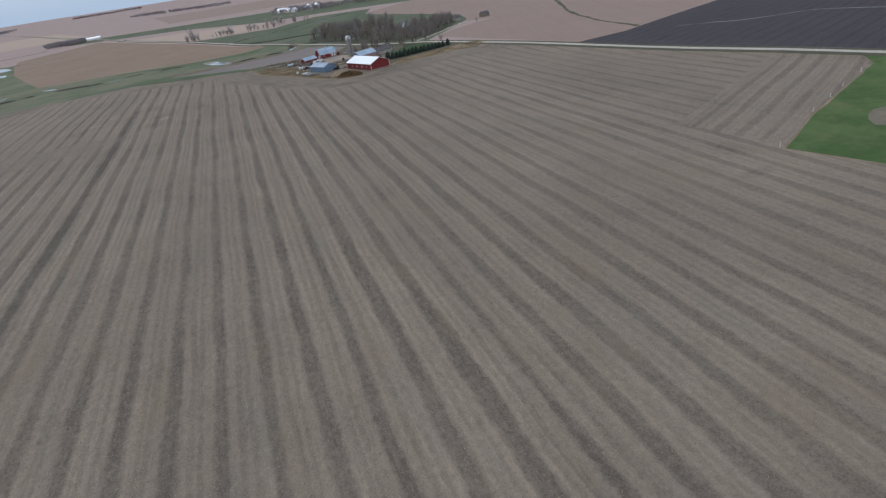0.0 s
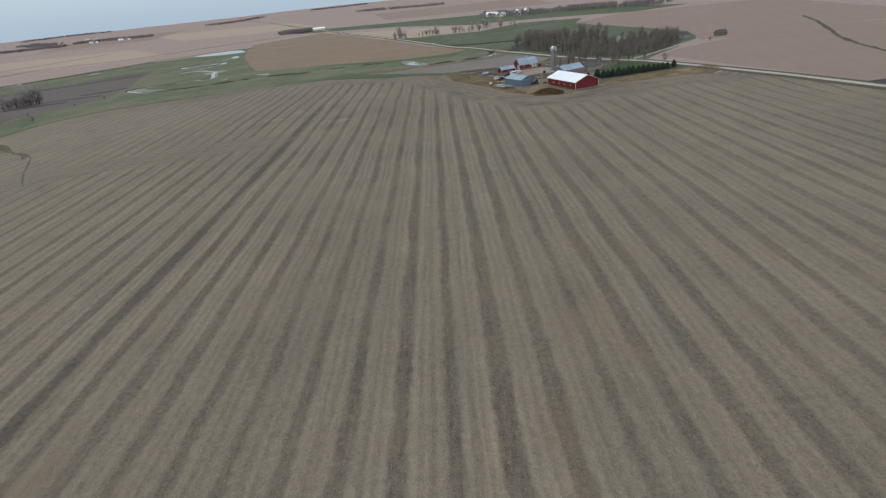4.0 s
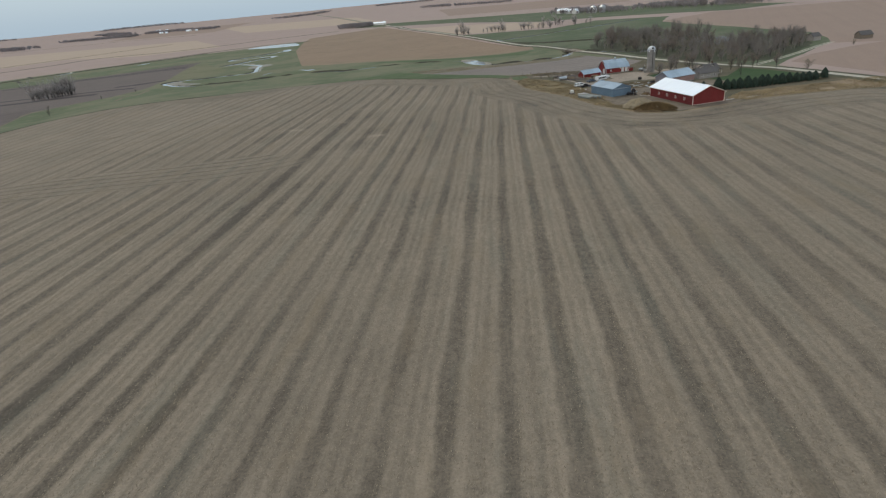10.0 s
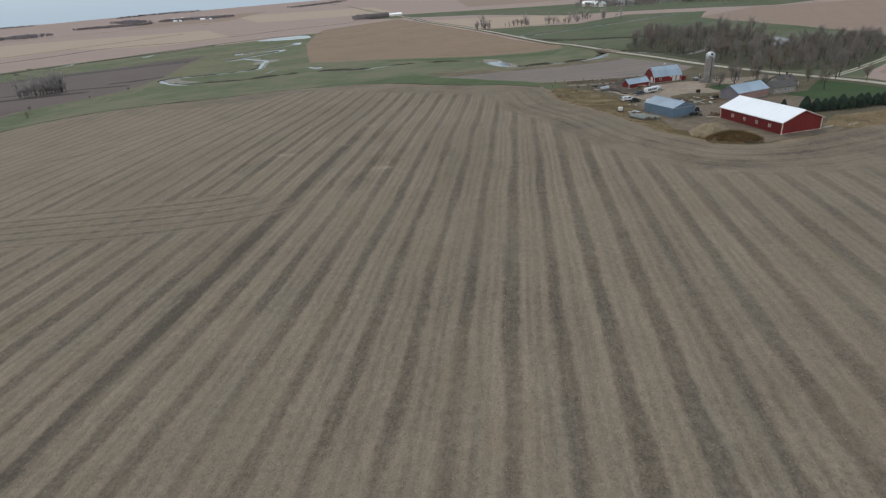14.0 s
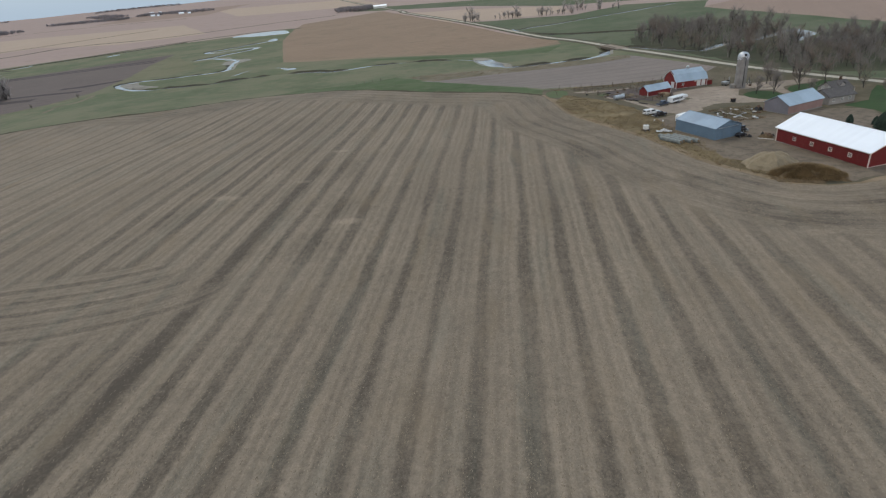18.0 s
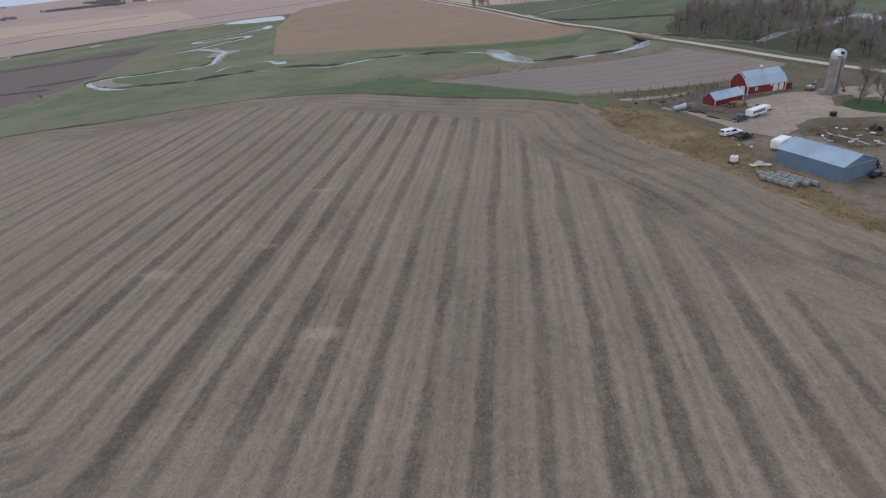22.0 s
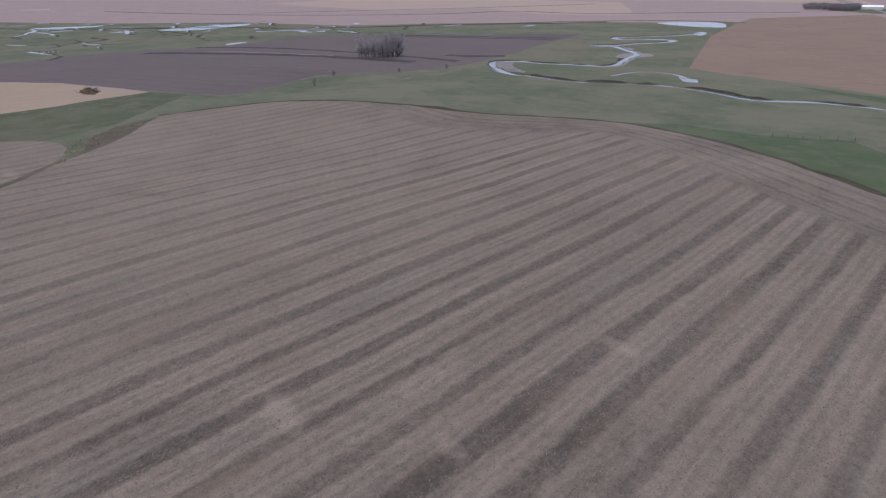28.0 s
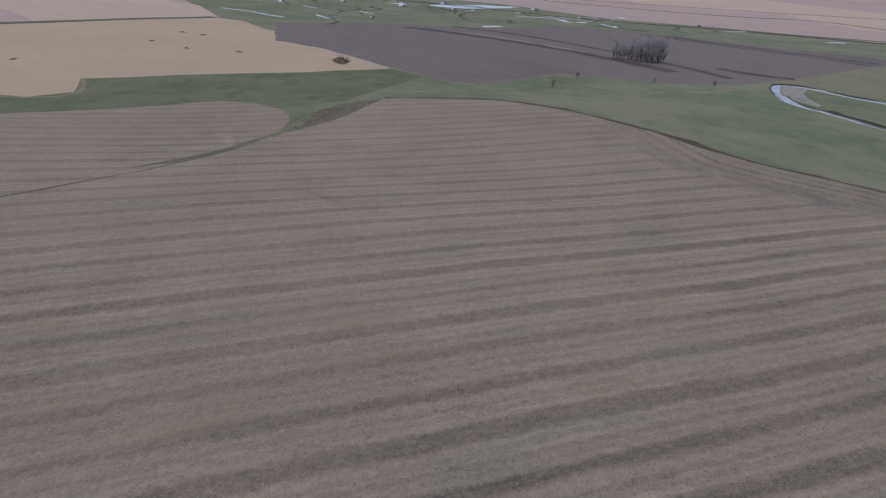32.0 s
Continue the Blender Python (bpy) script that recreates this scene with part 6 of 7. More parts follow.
    part("fan_case", tube(fresh(), [(1.2, -0.3, 0.9), (1.2, 0.3, 0.9)], [0.75, 0.75], 14), M_DARK, blower)
    part("spout", tube(fresh(), [(1.5, 0, 1.3), (1.7, 0, 2.6)], [0.14, 0.14], 8), M_STEEL, blower)
    for y in (-0.75, 0.75):
        wheel(blower, -0.4, y, 0.36, 0.2)
    elevator = thing("grain_auger", "dark grain auger parked behind the silo", "auger", on_ground(78.6, 387.4, 75))
    part("tube", tube(fresh(), [(-2.6, 0, 0.5), (2.4, 0, 1.9)], [0.13, 0.13], 8), M_DARK, elevator)
    part("hopper", box(fresh(), -3.0, -0.4, 0.1, -2.2, 0.4, 0.6, 0.04), M_RUST, elevator)
    for y in (-0.6, 0.6):
        wheel(elevator, 0.2, y, 0.34, 0.18)
        part("strut", tube(fresh(), [(0.2, y, 0.4), (0.9, 0, 1.45)], [0.04, 0.04], 6), M_STEEL, elevator)


def fences():
    """Board pens, post lines and rails round the cattle yard."""
    post = part("fence_post", tube(fresh(), [(0, 0, -0.4), (0, 0, 1.25)], [0.085, 0.075], 7), M_POST, None, at=on_ground(27.9, 399.1))
    tagged(post, "weathered wooden fence post", "post", "fence posts")
    lines = [[(12, 396), (20, 398), (27.9, 399.6), (39.5, 403), (51.3, 405.4), (58, 408.5), (70, 412)], [(-79, 454.5), (-68, 458), (-57, 465)], [(11, 386), (14, 384)], [(66, 396), (74, 398), (84, 400)]]
    for line in lines:
        for p in straight(line, 3.6, 0.3, False)[1:]:
            copy_thing(post, pose(float(p[0]), float(p[1]), gz(*p), random.uniform(-5, 5), random.uniform(-5, 5), 0))
    mark = part("marker_post", tube(fresh(), [(0, 0, -0.4), (0, 0, 1.15)], [0.065, 0.06], 8), M_WHITE, None, at=on_ground(104.2, 85.2))
    tagged(mark, "white-painted marker post at the edge of the green field", "post", "marker posts")
    for x, y in ((128.4, 97.4), (140.5, 102.6), (150.8, 107.2), (166.2, 113.6)):
        copy_thing(mark, pose(x, y, gz(x, y), 3, -2, 0))
    pens = [[(28.4, 386.4), (32.2, 387.6), (40.2, 391.6), (45.6, 394.4), (52.4, 395.6)], [(28.4, 386.4), (27.6, 382.8), (30, 379.8)], [(34, 378), (41.1, 372.6), (45, 368.8)], [(46.6, 372.0), (47.6, 368.4)], [(40.2, 391.6), (42.0, 384.6)]]
    for line in pens:
        ob = thing("board_fence", "weathered grey board fence of the cattle pen", "fence", pose(0, 0, 0))
        pts = straight(line, 2.4, 0.0, False)
        for p in pts:
            part("post", tube(fresh(), [(p[0], p[1], gz(*p) - 0.3), (p[0], p[1], gz(*p) + 1.45)], [0.09, 0.08], 6), M_POST, ob)
        for a, b in zip(pts, pts[1:]):
            for h in (0.45, 0.85, 1.25):
                bm = tube(fresh(), [(a[0], a[1], gz(*a) + h), (b[0], b[1], gz(*b) + h + random.uniform(-0.05, 0.05))], [0.085, 0.085], 4)
                part("rail", bm, M_WOOD, ob)
    for x, y, w in ((36.6, 377.6, 1.0), (29.6, 378.8, 0.7), (47.6, 377.4, 1.2), (46.0, 375.4, 0.8)):
        ob = part("feed_bunk", box(fresh(), -w, -0.35, 0.0, w, 0.35, 0.55, 0.04), random.choice((M_RUST, M_WOOD)), None, at=on_ground(x, y, random.uniform(0, 90)))
        tagged(ob, "low rusty feed bunk in the pen", "trough", "feed bunks")
    ring = part("bale_feeder", lathe(fresh(), [(1.1, 0), (1.16, 0), (1.16, 0.8), (1.1, 0.8)], 16), M_RUST, None, at=on_ground(49.6, 378.2))
    tagged(ring, "round rust-red bale feeder beside the small shed", "feeder")
    hay = part("hay_bale", tube(fresh(), [(-0.7, 0, 0.7), (0.7, 0, 0.7)], [0.75, 0.75], 16), M_STRAW, None, at=on_ground(48.6, 376.0, 20))
    tagged(hay, "round straw-coloured hay bale beside the small shed", "bale")


def bridges():
    ob = thing("road_bridge", "low concrete road bridge with dark timber piles over the river", "bridge", pose(55.6, 514, float(land(55.6, 514)) + 0.75, 0, 0, -72))
    part("deck", box(fresh(), -9.5, -3.2, -0.15, 9.5, 3.2, 0.34), M_YARD, ob)
    for y in (-3.3, 3.05):
        part("side_beam", box(fresh(), -9.4, y, -0.95, 9.4, y + 0.25, 0.2), M_POST, ob, "dark timber side beam")
    for y in (-3.2, 3.1):
        part("guard_rail", box(fresh(), -9, y, 0.75, 9, y + 0.1, 0.95), M_POST, ob)
        for x in np.arange(-8.5, 9, 2.4):
            part("rail_post", box(fresh(), x - 0.07, y, 0.3, x + 0.07, y + 0.12, 1.0), M_WOOD, ob)
    for x in (-8, -3, 3, 8):
        for y in (-2.8, -0.9, 0.9, 2.8):
            part("pile", tube(fresh(), [(x, y, -3.4), (x, y, -0.1)], [0.2, 0.2], 8), M_POST, ob)
    for x in (-9, 8.6):
        part("abutment", box(fresh(), x, -3.4, -3, x + 0.4, 3.4, -0.1), M_CONCRETE, ob, "pale concrete abutment")
    ob = thing("trestle", "far low bridge on pale piers across the wet valley", "bridge", on_ground(-529, 361, 80) @ Matrix.Scale(0.5, 4))
    part("deck", box(fresh(), -14, -1.5, 2.2, 14, 1.5, 2.7), M_WOOD, ob)
    for x in np.arange(-12, 13, 6.0):
        part("pier", box(fresh(), x - 1.0, -1.4, -2, x + 1.0, 1.4, 2.2), M_WHITE, ob, "pale concrete pier")


pole_barn()
blue_shed()
gambrel_barn()
small_shed()
silo()
grey_barn()
farmhouse()
horse_trailer(on_ground(49.2, 366.4, 36) @ Matrix.Scale(0.9, 4))
pickup("pickup_truck", "blue-grey pickup truck hitched before a trailer", on_ground(44.2, 362.6, 38) @ Matrix.Scale(0.8, 4), M_CAR_BLUE)
pickup("pickup_truck", "white pickup truck with a white bed canopy", on_ground(38.0, 350.4, 22) @ Matrix.Scale(0.88, 4), M_CAR_WHITE, True)
pickup("pickup_truck", "dark pickup truck with an open bed", on_ground(39.6, 347.6, 28) @ Matrix.Scale(0.78, 4), M_CAR_DARK)
white_tank()
fuel_tank()
bales()
junk()
pen_clutter()
fences()
bridges()

# ---- trees ----
M_BARK = plain("grey_brown_bark", (0.075, 0.067, 0.062), 0.95, vary=0.3, scale=1.5, fine=8)
M_TWIG = plain("grey_twigs", (0.225, 0.2, 0.185), 0.95, vary=0.2, scale=0.3)
M_TWIG_RED = plain("budding_reddish_twigs", (0.21, 0.168, 0.146), 0.95, vary=0.2, scale=0.3)
M_TWIG_OLIVE = plain("budding_olive_twigs", (0.215, 0.19, 0.145), 0.95, vary=0.2, scale=0.3)
M_NEEDLE = plain("dark_spruce_needles", (0.022, 0.037, 0.026), 0.9, vary=0.35, scale=1.0, fine=5)


def limbs(rng, height, spread, first=0.14, counts=(11, 6, 5, 4), last=4):
    """The skeleton of a bare tree: bars as (points, radii), thick ones and twigs apart."""
    thick, thin = [], []

    def grow(p, d, length, r, level):
        pts, q = [p], p
        for i in range(3):
            d = (d + Vector((rng.uniform(-1, 1), rng.uniform(-1, 1), rng.uniform(-0.3, 0.6))) * (0.12 + 0.1 * level)).normalized()
            q = q + d * length / 3
            pts.append(q)
        radii = [r, r * 0.8, r * 0.62, r * 0.4]
        (thick if level < 2 else thin).append((pts, radii))
        if level == last:
            return
        count = counts[level]
        for k in range(count):
            t = rng.uniform(0.35, 1.0) if level else rng.uniform(first, 1.0)
            j = min(2, int(t * 3))
            base = pts[j].lerp(pts[j + 1], t * 3 - j)
            out = Vector((rng.uniform(-1, 1), rng.uniform(-1, 1), 0)).normalized()
            turned = (d * 0.45 + out * spread * rng.uniform(0.5, 1.15) + Vector((0, 0, 0.2))).normalized()
            grow(base, turned, length * rng.uniform(0.48, 0.7), r * 0.48, level + 1)

    grow(Vector((0, 0, -0.3)), Vector((0, 0, 1)), height * 0.5, height * 0.019, 0)
    return thick, thin


def bare_tree(seed, height, spread, twig, first=0.14, counts=(11, 6, 5, 4)):
    """A leafless tree: a tapered trunk with its limbs, and a crown of fine twigs."""
    rng = random.Random(seed)
    thick, thin = limbs(rng, height, spread, first, counts)
    bm = fresh()
    for i, (pts, radii) in enumerate(thick):
        tube(bm, pts, radii, 6 if i == 0 else 4, False)
    ob = thing("bare_tree", "leafless grey-brown deciduous tree with fine upright twigs", "tree", pose(0, 0, -500), "bare trees")
    part("trunk", bm, M_BARK, ob)
    verts, faces = [], []
    for pts, radii in thin:
        u = Vector((rng.uniform(-1, 1), rng.uniform(-1, 1), rng.uniform(-0.4, 0.4))).normalized()
        k = len(verts)
        w = max(radii[0] * 0.85, 0.01)
        d = (pts[-1] - pts[0]).normalized()
        side = d.cross(u).normalized() * w
        up = d.cross(side).normalized() * w
        mid = pts[2]
        verts += [pts[0] + side, pts[0] - side * 0.5 + up, pts[0] - side * 0.5 - up, mid + side * 0.6, mid - side * 0.3 + up * 0.6, mid - side * 0.3 - up * 0.6, pts[-1]]
        faces += [(k, k + 1, k + 4, k + 3), (k + 1, k + 2, k + 5, k + 4), (k + 2, k, k + 3, k + 5), (k + 3, k + 4, k + 6), (k + 4, k + 5, k + 6), (k + 5, k + 3, k + 6)]
    mesh = bpy.data.meshes.new("crown")
    mesh.from_pydata(verts, [], faces)
    mesh.materials.append(twig)
    crown = new("crown", mesh)
    crown.parent = ob
    return ob


def spruce(seed, height):
    """A dense young conifer: a trunk and whorls of drooping sprays."""
    rng = random.Random(seed)
    ob = thing("spruce_tree", "dense dark green conifer in the windbreak row", "tree", pose(0, 0, -500), "windbreak conifers")
    part("trunk", tube(fresh(), [(0, 0, -0.3), (0, 0, height * 0.95)], [0.14, 0.02], 7), M_BARK, ob)
    verts, faces = [], []
    for i in range(520):
        t = rng.random() ** 0.75
        z = 0.25 + t * (height - 0.35)
        reach = (1 - t ** 2.4) ** 0.75 * height * 0.4 * rng.uniform(0.7, 1.12) + 0.1
        a = rng.uniform(0, 2 * math.pi)
        out = Vector((math.cos(a), math.sin(a), 0))
        side = Vector((-out.y, out.x, 0)) * reach * rng.uniform(0.2, 0.34)
        p = out * reach * 0.25 + Vector((0, 0, z + 0.1))
        m = out * reach * 0.72 + Vector((0, 0, z + 0.06))
        q = out * reach * 1.05 + Vector((0, 0, z - reach * rng.uniform(0.1, 0.35)))
        k = len(verts)
        verts += [p, m + side, q, m - side, m + Vector((0, 0, 0.16)), m - Vector((0, 0, 0.14))]
        faces += [(k, k + 1, k + 4), (k + 1, k + 2, k + 4), (k + 2, k + 3, k + 4), (k + 3, k, k + 4), (k, k + 5, k + 1), (k + 1, k + 5, k + 2), (k + 2, k + 5, k + 3), (k + 3, k + 5, k)]
    mesh = bpy.data.meshes.new("crown")
    mesh.from_pydata(verts, [], faces)
    mesh.materials.append(M_NEEDLE)
    crown = new("crown", mesh)
    crown.parent = ob
    return ob


BARE = [bare_tree(3, 12.0, 0.52, M_TWIG), bare_tree(8, 13.5, 0.42, M_TWIG), bare_tree(15, 10.5, 0.68, M_TWIG_RED), bare_tree(21, 9.5, 0.72, M_TWIG_OLIVE), bare_tree(30, 12.5, 0.5, M_TWIG_RED), bare_tree(41, 7.5, 0.62, M_TWIG)]
M_TWIG_PALE = plain("pale_grey_twigs", (0.38, 0.345, 0.33), 0.95, vary=0.2, scale=0.3)
POPLAR = bare_tree(52, 17.0, 0.36, M_TWIG_PALE, 0.05, (10, 5, 4, 3))
BARE_THIN = [bare_tree(61, 11.0, 0.55, M_TWIG_PALE), bare_tree(67, 9.0, 0.7, M_TWIG_PALE)]
FIRST = set()


def plant(kinds, x, y, size, label=""):
    kind = random.choice(kinds)
    m = on_ground(x, y, random.uniform(0, 360)) @ Matrix.Diagonal((size, size, size * random.uniform(0.9, 1.12), 1))
    if kind.name in FIRST:
        ob = copy_thing(kind, m)
    else:
        FIRST.add(kind.name)
        ob = kind
    ob.matrix_basis = m
    if label:
        ob["label"] = label
    return ob


def scatter(outline, count, gap, kinds, lo, hi, label="", clear=()):
    """Plants trees at random within an outline, no nearer to one another than gap, nor to given lines."""
    line = np.array(outline, float)
    (x0, y0), (x1, y1) = line.min(0), line.max(0)
    done, tries = [], 0
    while len(done) < count and tries < count * 60:
        tries += 1
        x, y = random.uniform(x0, x1), random.uniform(y0, y1)
        if not inside(np.array([x]), np.array([y]), line)[0] or any((x - a) ** 2 + (y - b) ** 2 < gap * gap for a, b in done):
            continue
        if any(away(np.array([x]), np.array([y]), c)[0][0] < d for c, d in clear):
            continue
        done.append((x, y))
        plant(kinds, x, y, random.uniform(lo, hi), label)


def woods():
    clear = [(ROAD, 10.0), (RIVER, 4.0), (LOOP, 5.0)]
    scatter([(72, 512), (74, 550), (91, 579), (118, 596), (140, 566), (146, 535), (138, 500), (128, 470), (112, 445), (98, 425), (94, 440)], 84, 4.2, BARE[:5], 0.66, 1.06, "leafless tree in the dense wood by the river", clear)
    scatter([(98, 425), (112, 445), (128, 470), (140, 478), (162, 484), (174, 488), (181, 474), (176, 456), (168, 440), (148, 416), (130, 398), (112, 402)], 66, 4.1, BARE[:5], 0.52, 0.86, "leafless tree in the dense wood by the river", clear)
    for x, y, k, s in ((75, 372, 5, 0.95), (79.5, 370.5, 0, 0.7), (88.5, 374, 4, 0.85), (86, 384.5, 5, 0.8), (87, 391, 2, 0.75), (84, 387, 1, 0.6), (93, 384.6, 0, 0.75), (99, 380, 4, 0.75), (104, 368, 3, 0.8), (112, 366, 2, 0.75), (118, 358, 2, 0.7), (88, 366, 5, 0.9), (102, 352, 4, 0.7), (108, 378, 0, 0.8), (116, 372, 1, 0.7), (124, 345, 3, 0.6), (96, 396, 1, 0.7), (104, 401, 4, 0.75)):
        plant([BARE[k]], x, y, s, "leafless yard tree near the farmhouse")
    plant(BARE[3:4], 133, 392, 0.5, "small leafless tree at the end of a lane")
    # a lone grove in the ploughed field
    scatter([(-341, 500), (-330, 512), (-320, 521), (-314, 512), (-326, 500), (-336, 494)], 30, 1.8, [POPLAR, POPLAR, BARE_THIN[0]], 0.7, 1.0, "leafless tree of a small grove in the ploughed field")
    # hedgerow along the creek and the field beyond the road
    for a, b, n in (((-40, 778), (-20, 790), 11), ((-12, 790), (20, 786), 14), ((26, 786), (64, 776), 14), ((64, 820), (130, 760), 16)):
        t = 0.0
        for i in range(n):
            t = (t + random.choice((0.01, 0.02, 0.03, 0.16))) % 1.0
            plant([*BARE_THIN, POPLAR], a[0] + (b[0] - a[0]) * t + random.uniform(-4, 4), a[1] + (b[1] - a[1]) * t + random.uniform(-6, 6), random.uniform(0.4, 1.05), "leafless tree of a thin hedgerow across the valley")
    for x, y, s in ((-277, 438, 0.35), (-259, 416, 0.5), (-255, 497, 0.4), (-263, 470, 0.3), (182, 422, 0.35)):
        plant(BARE[2:4], x, y, s, "small leafless tree by a ditch")


def light_tree(seed, height, spread):
    """The bars of a small leafless tree with few limbs, as vertices and faces."""
    rng = random.Random(seed)
    thick, thin = limbs(rng, height, spread, 0.16, (9, 5, 4), 3)
    verts, faces = [], []
    for pts, radii in thick + thin:
        d = (pts[-1] - pts[0]).normalized()
        side = d.cross(Vector((rng.uniform(-1, 1), rng.uniform(-1, 1), 0.1))).normalized()
        up = d.cross(side).normalized()
        w, k = max(radii[0] * 0.9, 0.02), len(verts)
        verts += [pts[0] + side * w, pts[0] - side * w * 0.5 + up * w, pts[0] - side * w * 0.5 - up * w, pts[2] + side * w * 0.6, pts[2] - side * w * 0.3 + up * w * 0.6, pts[2] - side * w * 0.3 - up * w * 0.6, pts[-1]]
        faces += [(k, k + 1, k + 4, k + 3), (k + 1, k + 2, k + 5, k + 4), (k + 2, k, k + 3, k + 5), (k + 3, k + 4, k + 6), (k + 4, k + 5, k + 6), (k + 5, k + 3, k + 6)]
    return np.array([tuple(v) for v in verts]), faces


def thicket(label, outline, count, lo, hi, material, clear):
    """The many small trees between the larger ones of a wood, one object."""
    kinds = [light_tree(70 + i, h, s) for i, (h, s) in enumerate(((11.0, 0.55), (9.5, 0.7), (12.0, 0.45)))]
    line = np.array(outline, float)
    (x0, y0), (x1, y1) = line.min(0), line.max(0)
    verts, faces, k, n = [], [], 0, 0
    while n < count:
        x, y = random.uniform(x0, x1), random.uniform(y0, y1)
        if not inside(np.array([x]), np.array([y]), line)[0] or any(away(np.array([x]), np.array([y]), c)[0][0] < d for c, d in clear):
            continue
        n += 1
        v, f = random.choice(kinds)
        a, s = random.uniform(0, 6.28), random.uniform(lo, hi)
        turn = np.array([(math.cos(a), math.sin(a), 0), (-math.sin(a), math.cos(a), 0), (0, 0, 1)])
        verts.append(v @ turn * s + (x, y, gz(x, y)))
        faces += [tuple(i + k for i in face) for face in f]
        k += len(v)
    mesh = bpy.data.meshes.new("thicket")
    mesh.from_pydata(np.concatenate(verts).tolist(), [], faces)
    mesh.materials.append(material)
    tagged(new("thicket", mesh), label, "wood", kind="stuff")


def windbreak():
    rows = [spruce(1, 3.8), spruce(2, 4.2), spruce(3, 3.4)]
    pts = list(np.stack([np.linspace(82.5, 121.5, 16), np.linspace(319.6, 328.8, 16)], 1)) + [(80.4, 329.4), (84.2, 326.0)]
    for i, (x, y) in enumerate(pts):
        plant([rows[i % 3] if i < 16 else rows[2]], float(x) + random.uniform(-0.4, 0.4), float(y) + random.uniform(-0.5, 0.5), random.uniform(0.85, 1.1) if i < 16 else 0.6)


woods()
OPEN = [(ROAD, 10.0), (RIVER, 4.0), (LOOP, 5.0)]
thicket("dense leafless undergrowth and young trees of the river wood", [(98, 425), (112, 445), (128, 470), (140, 478), (162, 484), (174, 488), (181, 474), (176, 456), (168, 440), (148, 416), (130, 398), (112, 402)], 180, 0.4, 0.8, M_TWIG, OPEN)
thicket("leafless young trees between the tall trees of the wood", [(72, 512), (74, 550), (91, 579), (118, 596), (140, 566), (146, 535), (138, 500), (128, 470), (112, 445), (98, 425), (94, 440)], 120, 0.35, 0.9, M_TWIG, OPEN)
windbreak()


# ---- rank grass and dead weeds round the farmstead ----
def tufts(name, label, outline, count, tall, material, lean=0.5, blades=9, lift=None):
    """Standing dry grass as one object: clumps of bent blades scattered within an outline."""
    line = np.array(outline, float)
    (x0, y0), (x1, y1) = line.min(0), line.max(0)
    rng = random.Random(len(name) + count)
    pts = np.array([(rng.uniform(x0, x1), rng.uniform(y0, y1)) for _ in range(count * 4)])
    pts = pts[inside(pts[:, 0], pts[:, 1], line)][:count]
    keep = [noise.noise((x * 0.16, y * 0.16, 5.0)) > -0.25 + 0.4 * rng.random() - 0.2 for x, y in pts]
    pts = pts[np.array(keep)]
    zs = ground_z(pts[:, 0], pts[:, 1]) + (0 if lift is None else lift(pts[:, 0], pts[:, 1]))
    verts, faces = [], []
    for (x, y), z in zip(pts, zs):
        h = tall * rng.uniform(0.5, 1.2)
        for _ in range(blades):
            a = rng.uniform(0, 6.28)
            r = rng.uniform(0.05, 0.7)
            o = Vector((x + r * math.cos(a), y + r * math.sin(a), z - 0.05))
            w = Vector((-math.sin(a), math.cos(a), 0)) * rng.uniform(0.03, 0.075)
            tip = o + Vector((math.cos(a) * h * lean * rng.random(), math.sin(a) * h * lean * rng.random(), h * rng.uniform(0.6, 1.0)))
            k = len(verts)
            verts += [o - w, o + w, tip]
            faces.append((k, k + 1, k + 2))
    mesh = bpy.data.meshes.new(name)
    mesh.from_pydata(verts, [], faces)
    mesh.materials.append(material)
    tagged(new(name, mesh), label, "grass", kind="stuff")


M_TUFT = plain("dry_straw_blades", (0.3, 0.232, 0.138), 0.9, vary=0.35, scale=0.12, fine=1.5)
M_TUFT_BROWN = plain("russet_weed_stems", (0.25, 0.175, 0.095), 0.9, vary=0.35, scale=0.15, fine=1.5)
M_TUFT_DARK = plain("dead_brown_stems", (0.205, 0.15, 0.088), 0.9, vary=0.35, scale=0.15, fine=1.5)
RANK = [(16, 384), (21, 381), (29, 372), (35, 361), (37, 350), (39, 340), (41, 330), (43, 318), (43, 306), (50, 300), (52, 292), (49, 288.5), (44, 295.5), (37.4, 306), (30.4, 326), (16.4, 353), (12.4, 372)]
tufts("dry_grass", "standing straw-coloured dry grass along the field edge", RANK, 2600, 0.3, M_TUFT, 1.0)
tufts("dead_weeds", "dead brown weed stems among the dry grass", RANK, 1500, 0.32, M_TUFT_DARK, 0.8)
MOUND = [(53.6 + 6.3 * math.cos(a), 291.9 - 1.2 * math.cos(a) + 3.3 * math.sin(a)) for a in np.linspace(0, 6.1, 24)]
tufts("brush_stems", "dead brown stems standing on a brush heap", MOUND, 1700, 0.5, M_TUFT_BROWN, 1.0, lift=lambda x, y: 2.2 * np.clip(1 - ((x - 53.6) / 7.0) ** 2 - ((y - 291.9 + 0.2 * (x - 53.6)) / 3.9) ** 2, 0, 1) ** 1.2)
tufts("bank_grass", "standing straw-coloured grass on the bank by the windbreak", [(79, 303), (84, 299), (97, 303), (121, 306), (134, 303), (138, 318), (124, 321), (104, 318), (88, 314)], 2600, 0.4, M_TUFT, 1.0)
tufts("yard_weeds", "dry weeds between scrap behind the sheds", [(54, 352), (66, 356), (70, 350), (64, 338), (56, 336), (53, 344)], 900, 0.35, M_TUFT_DARK)
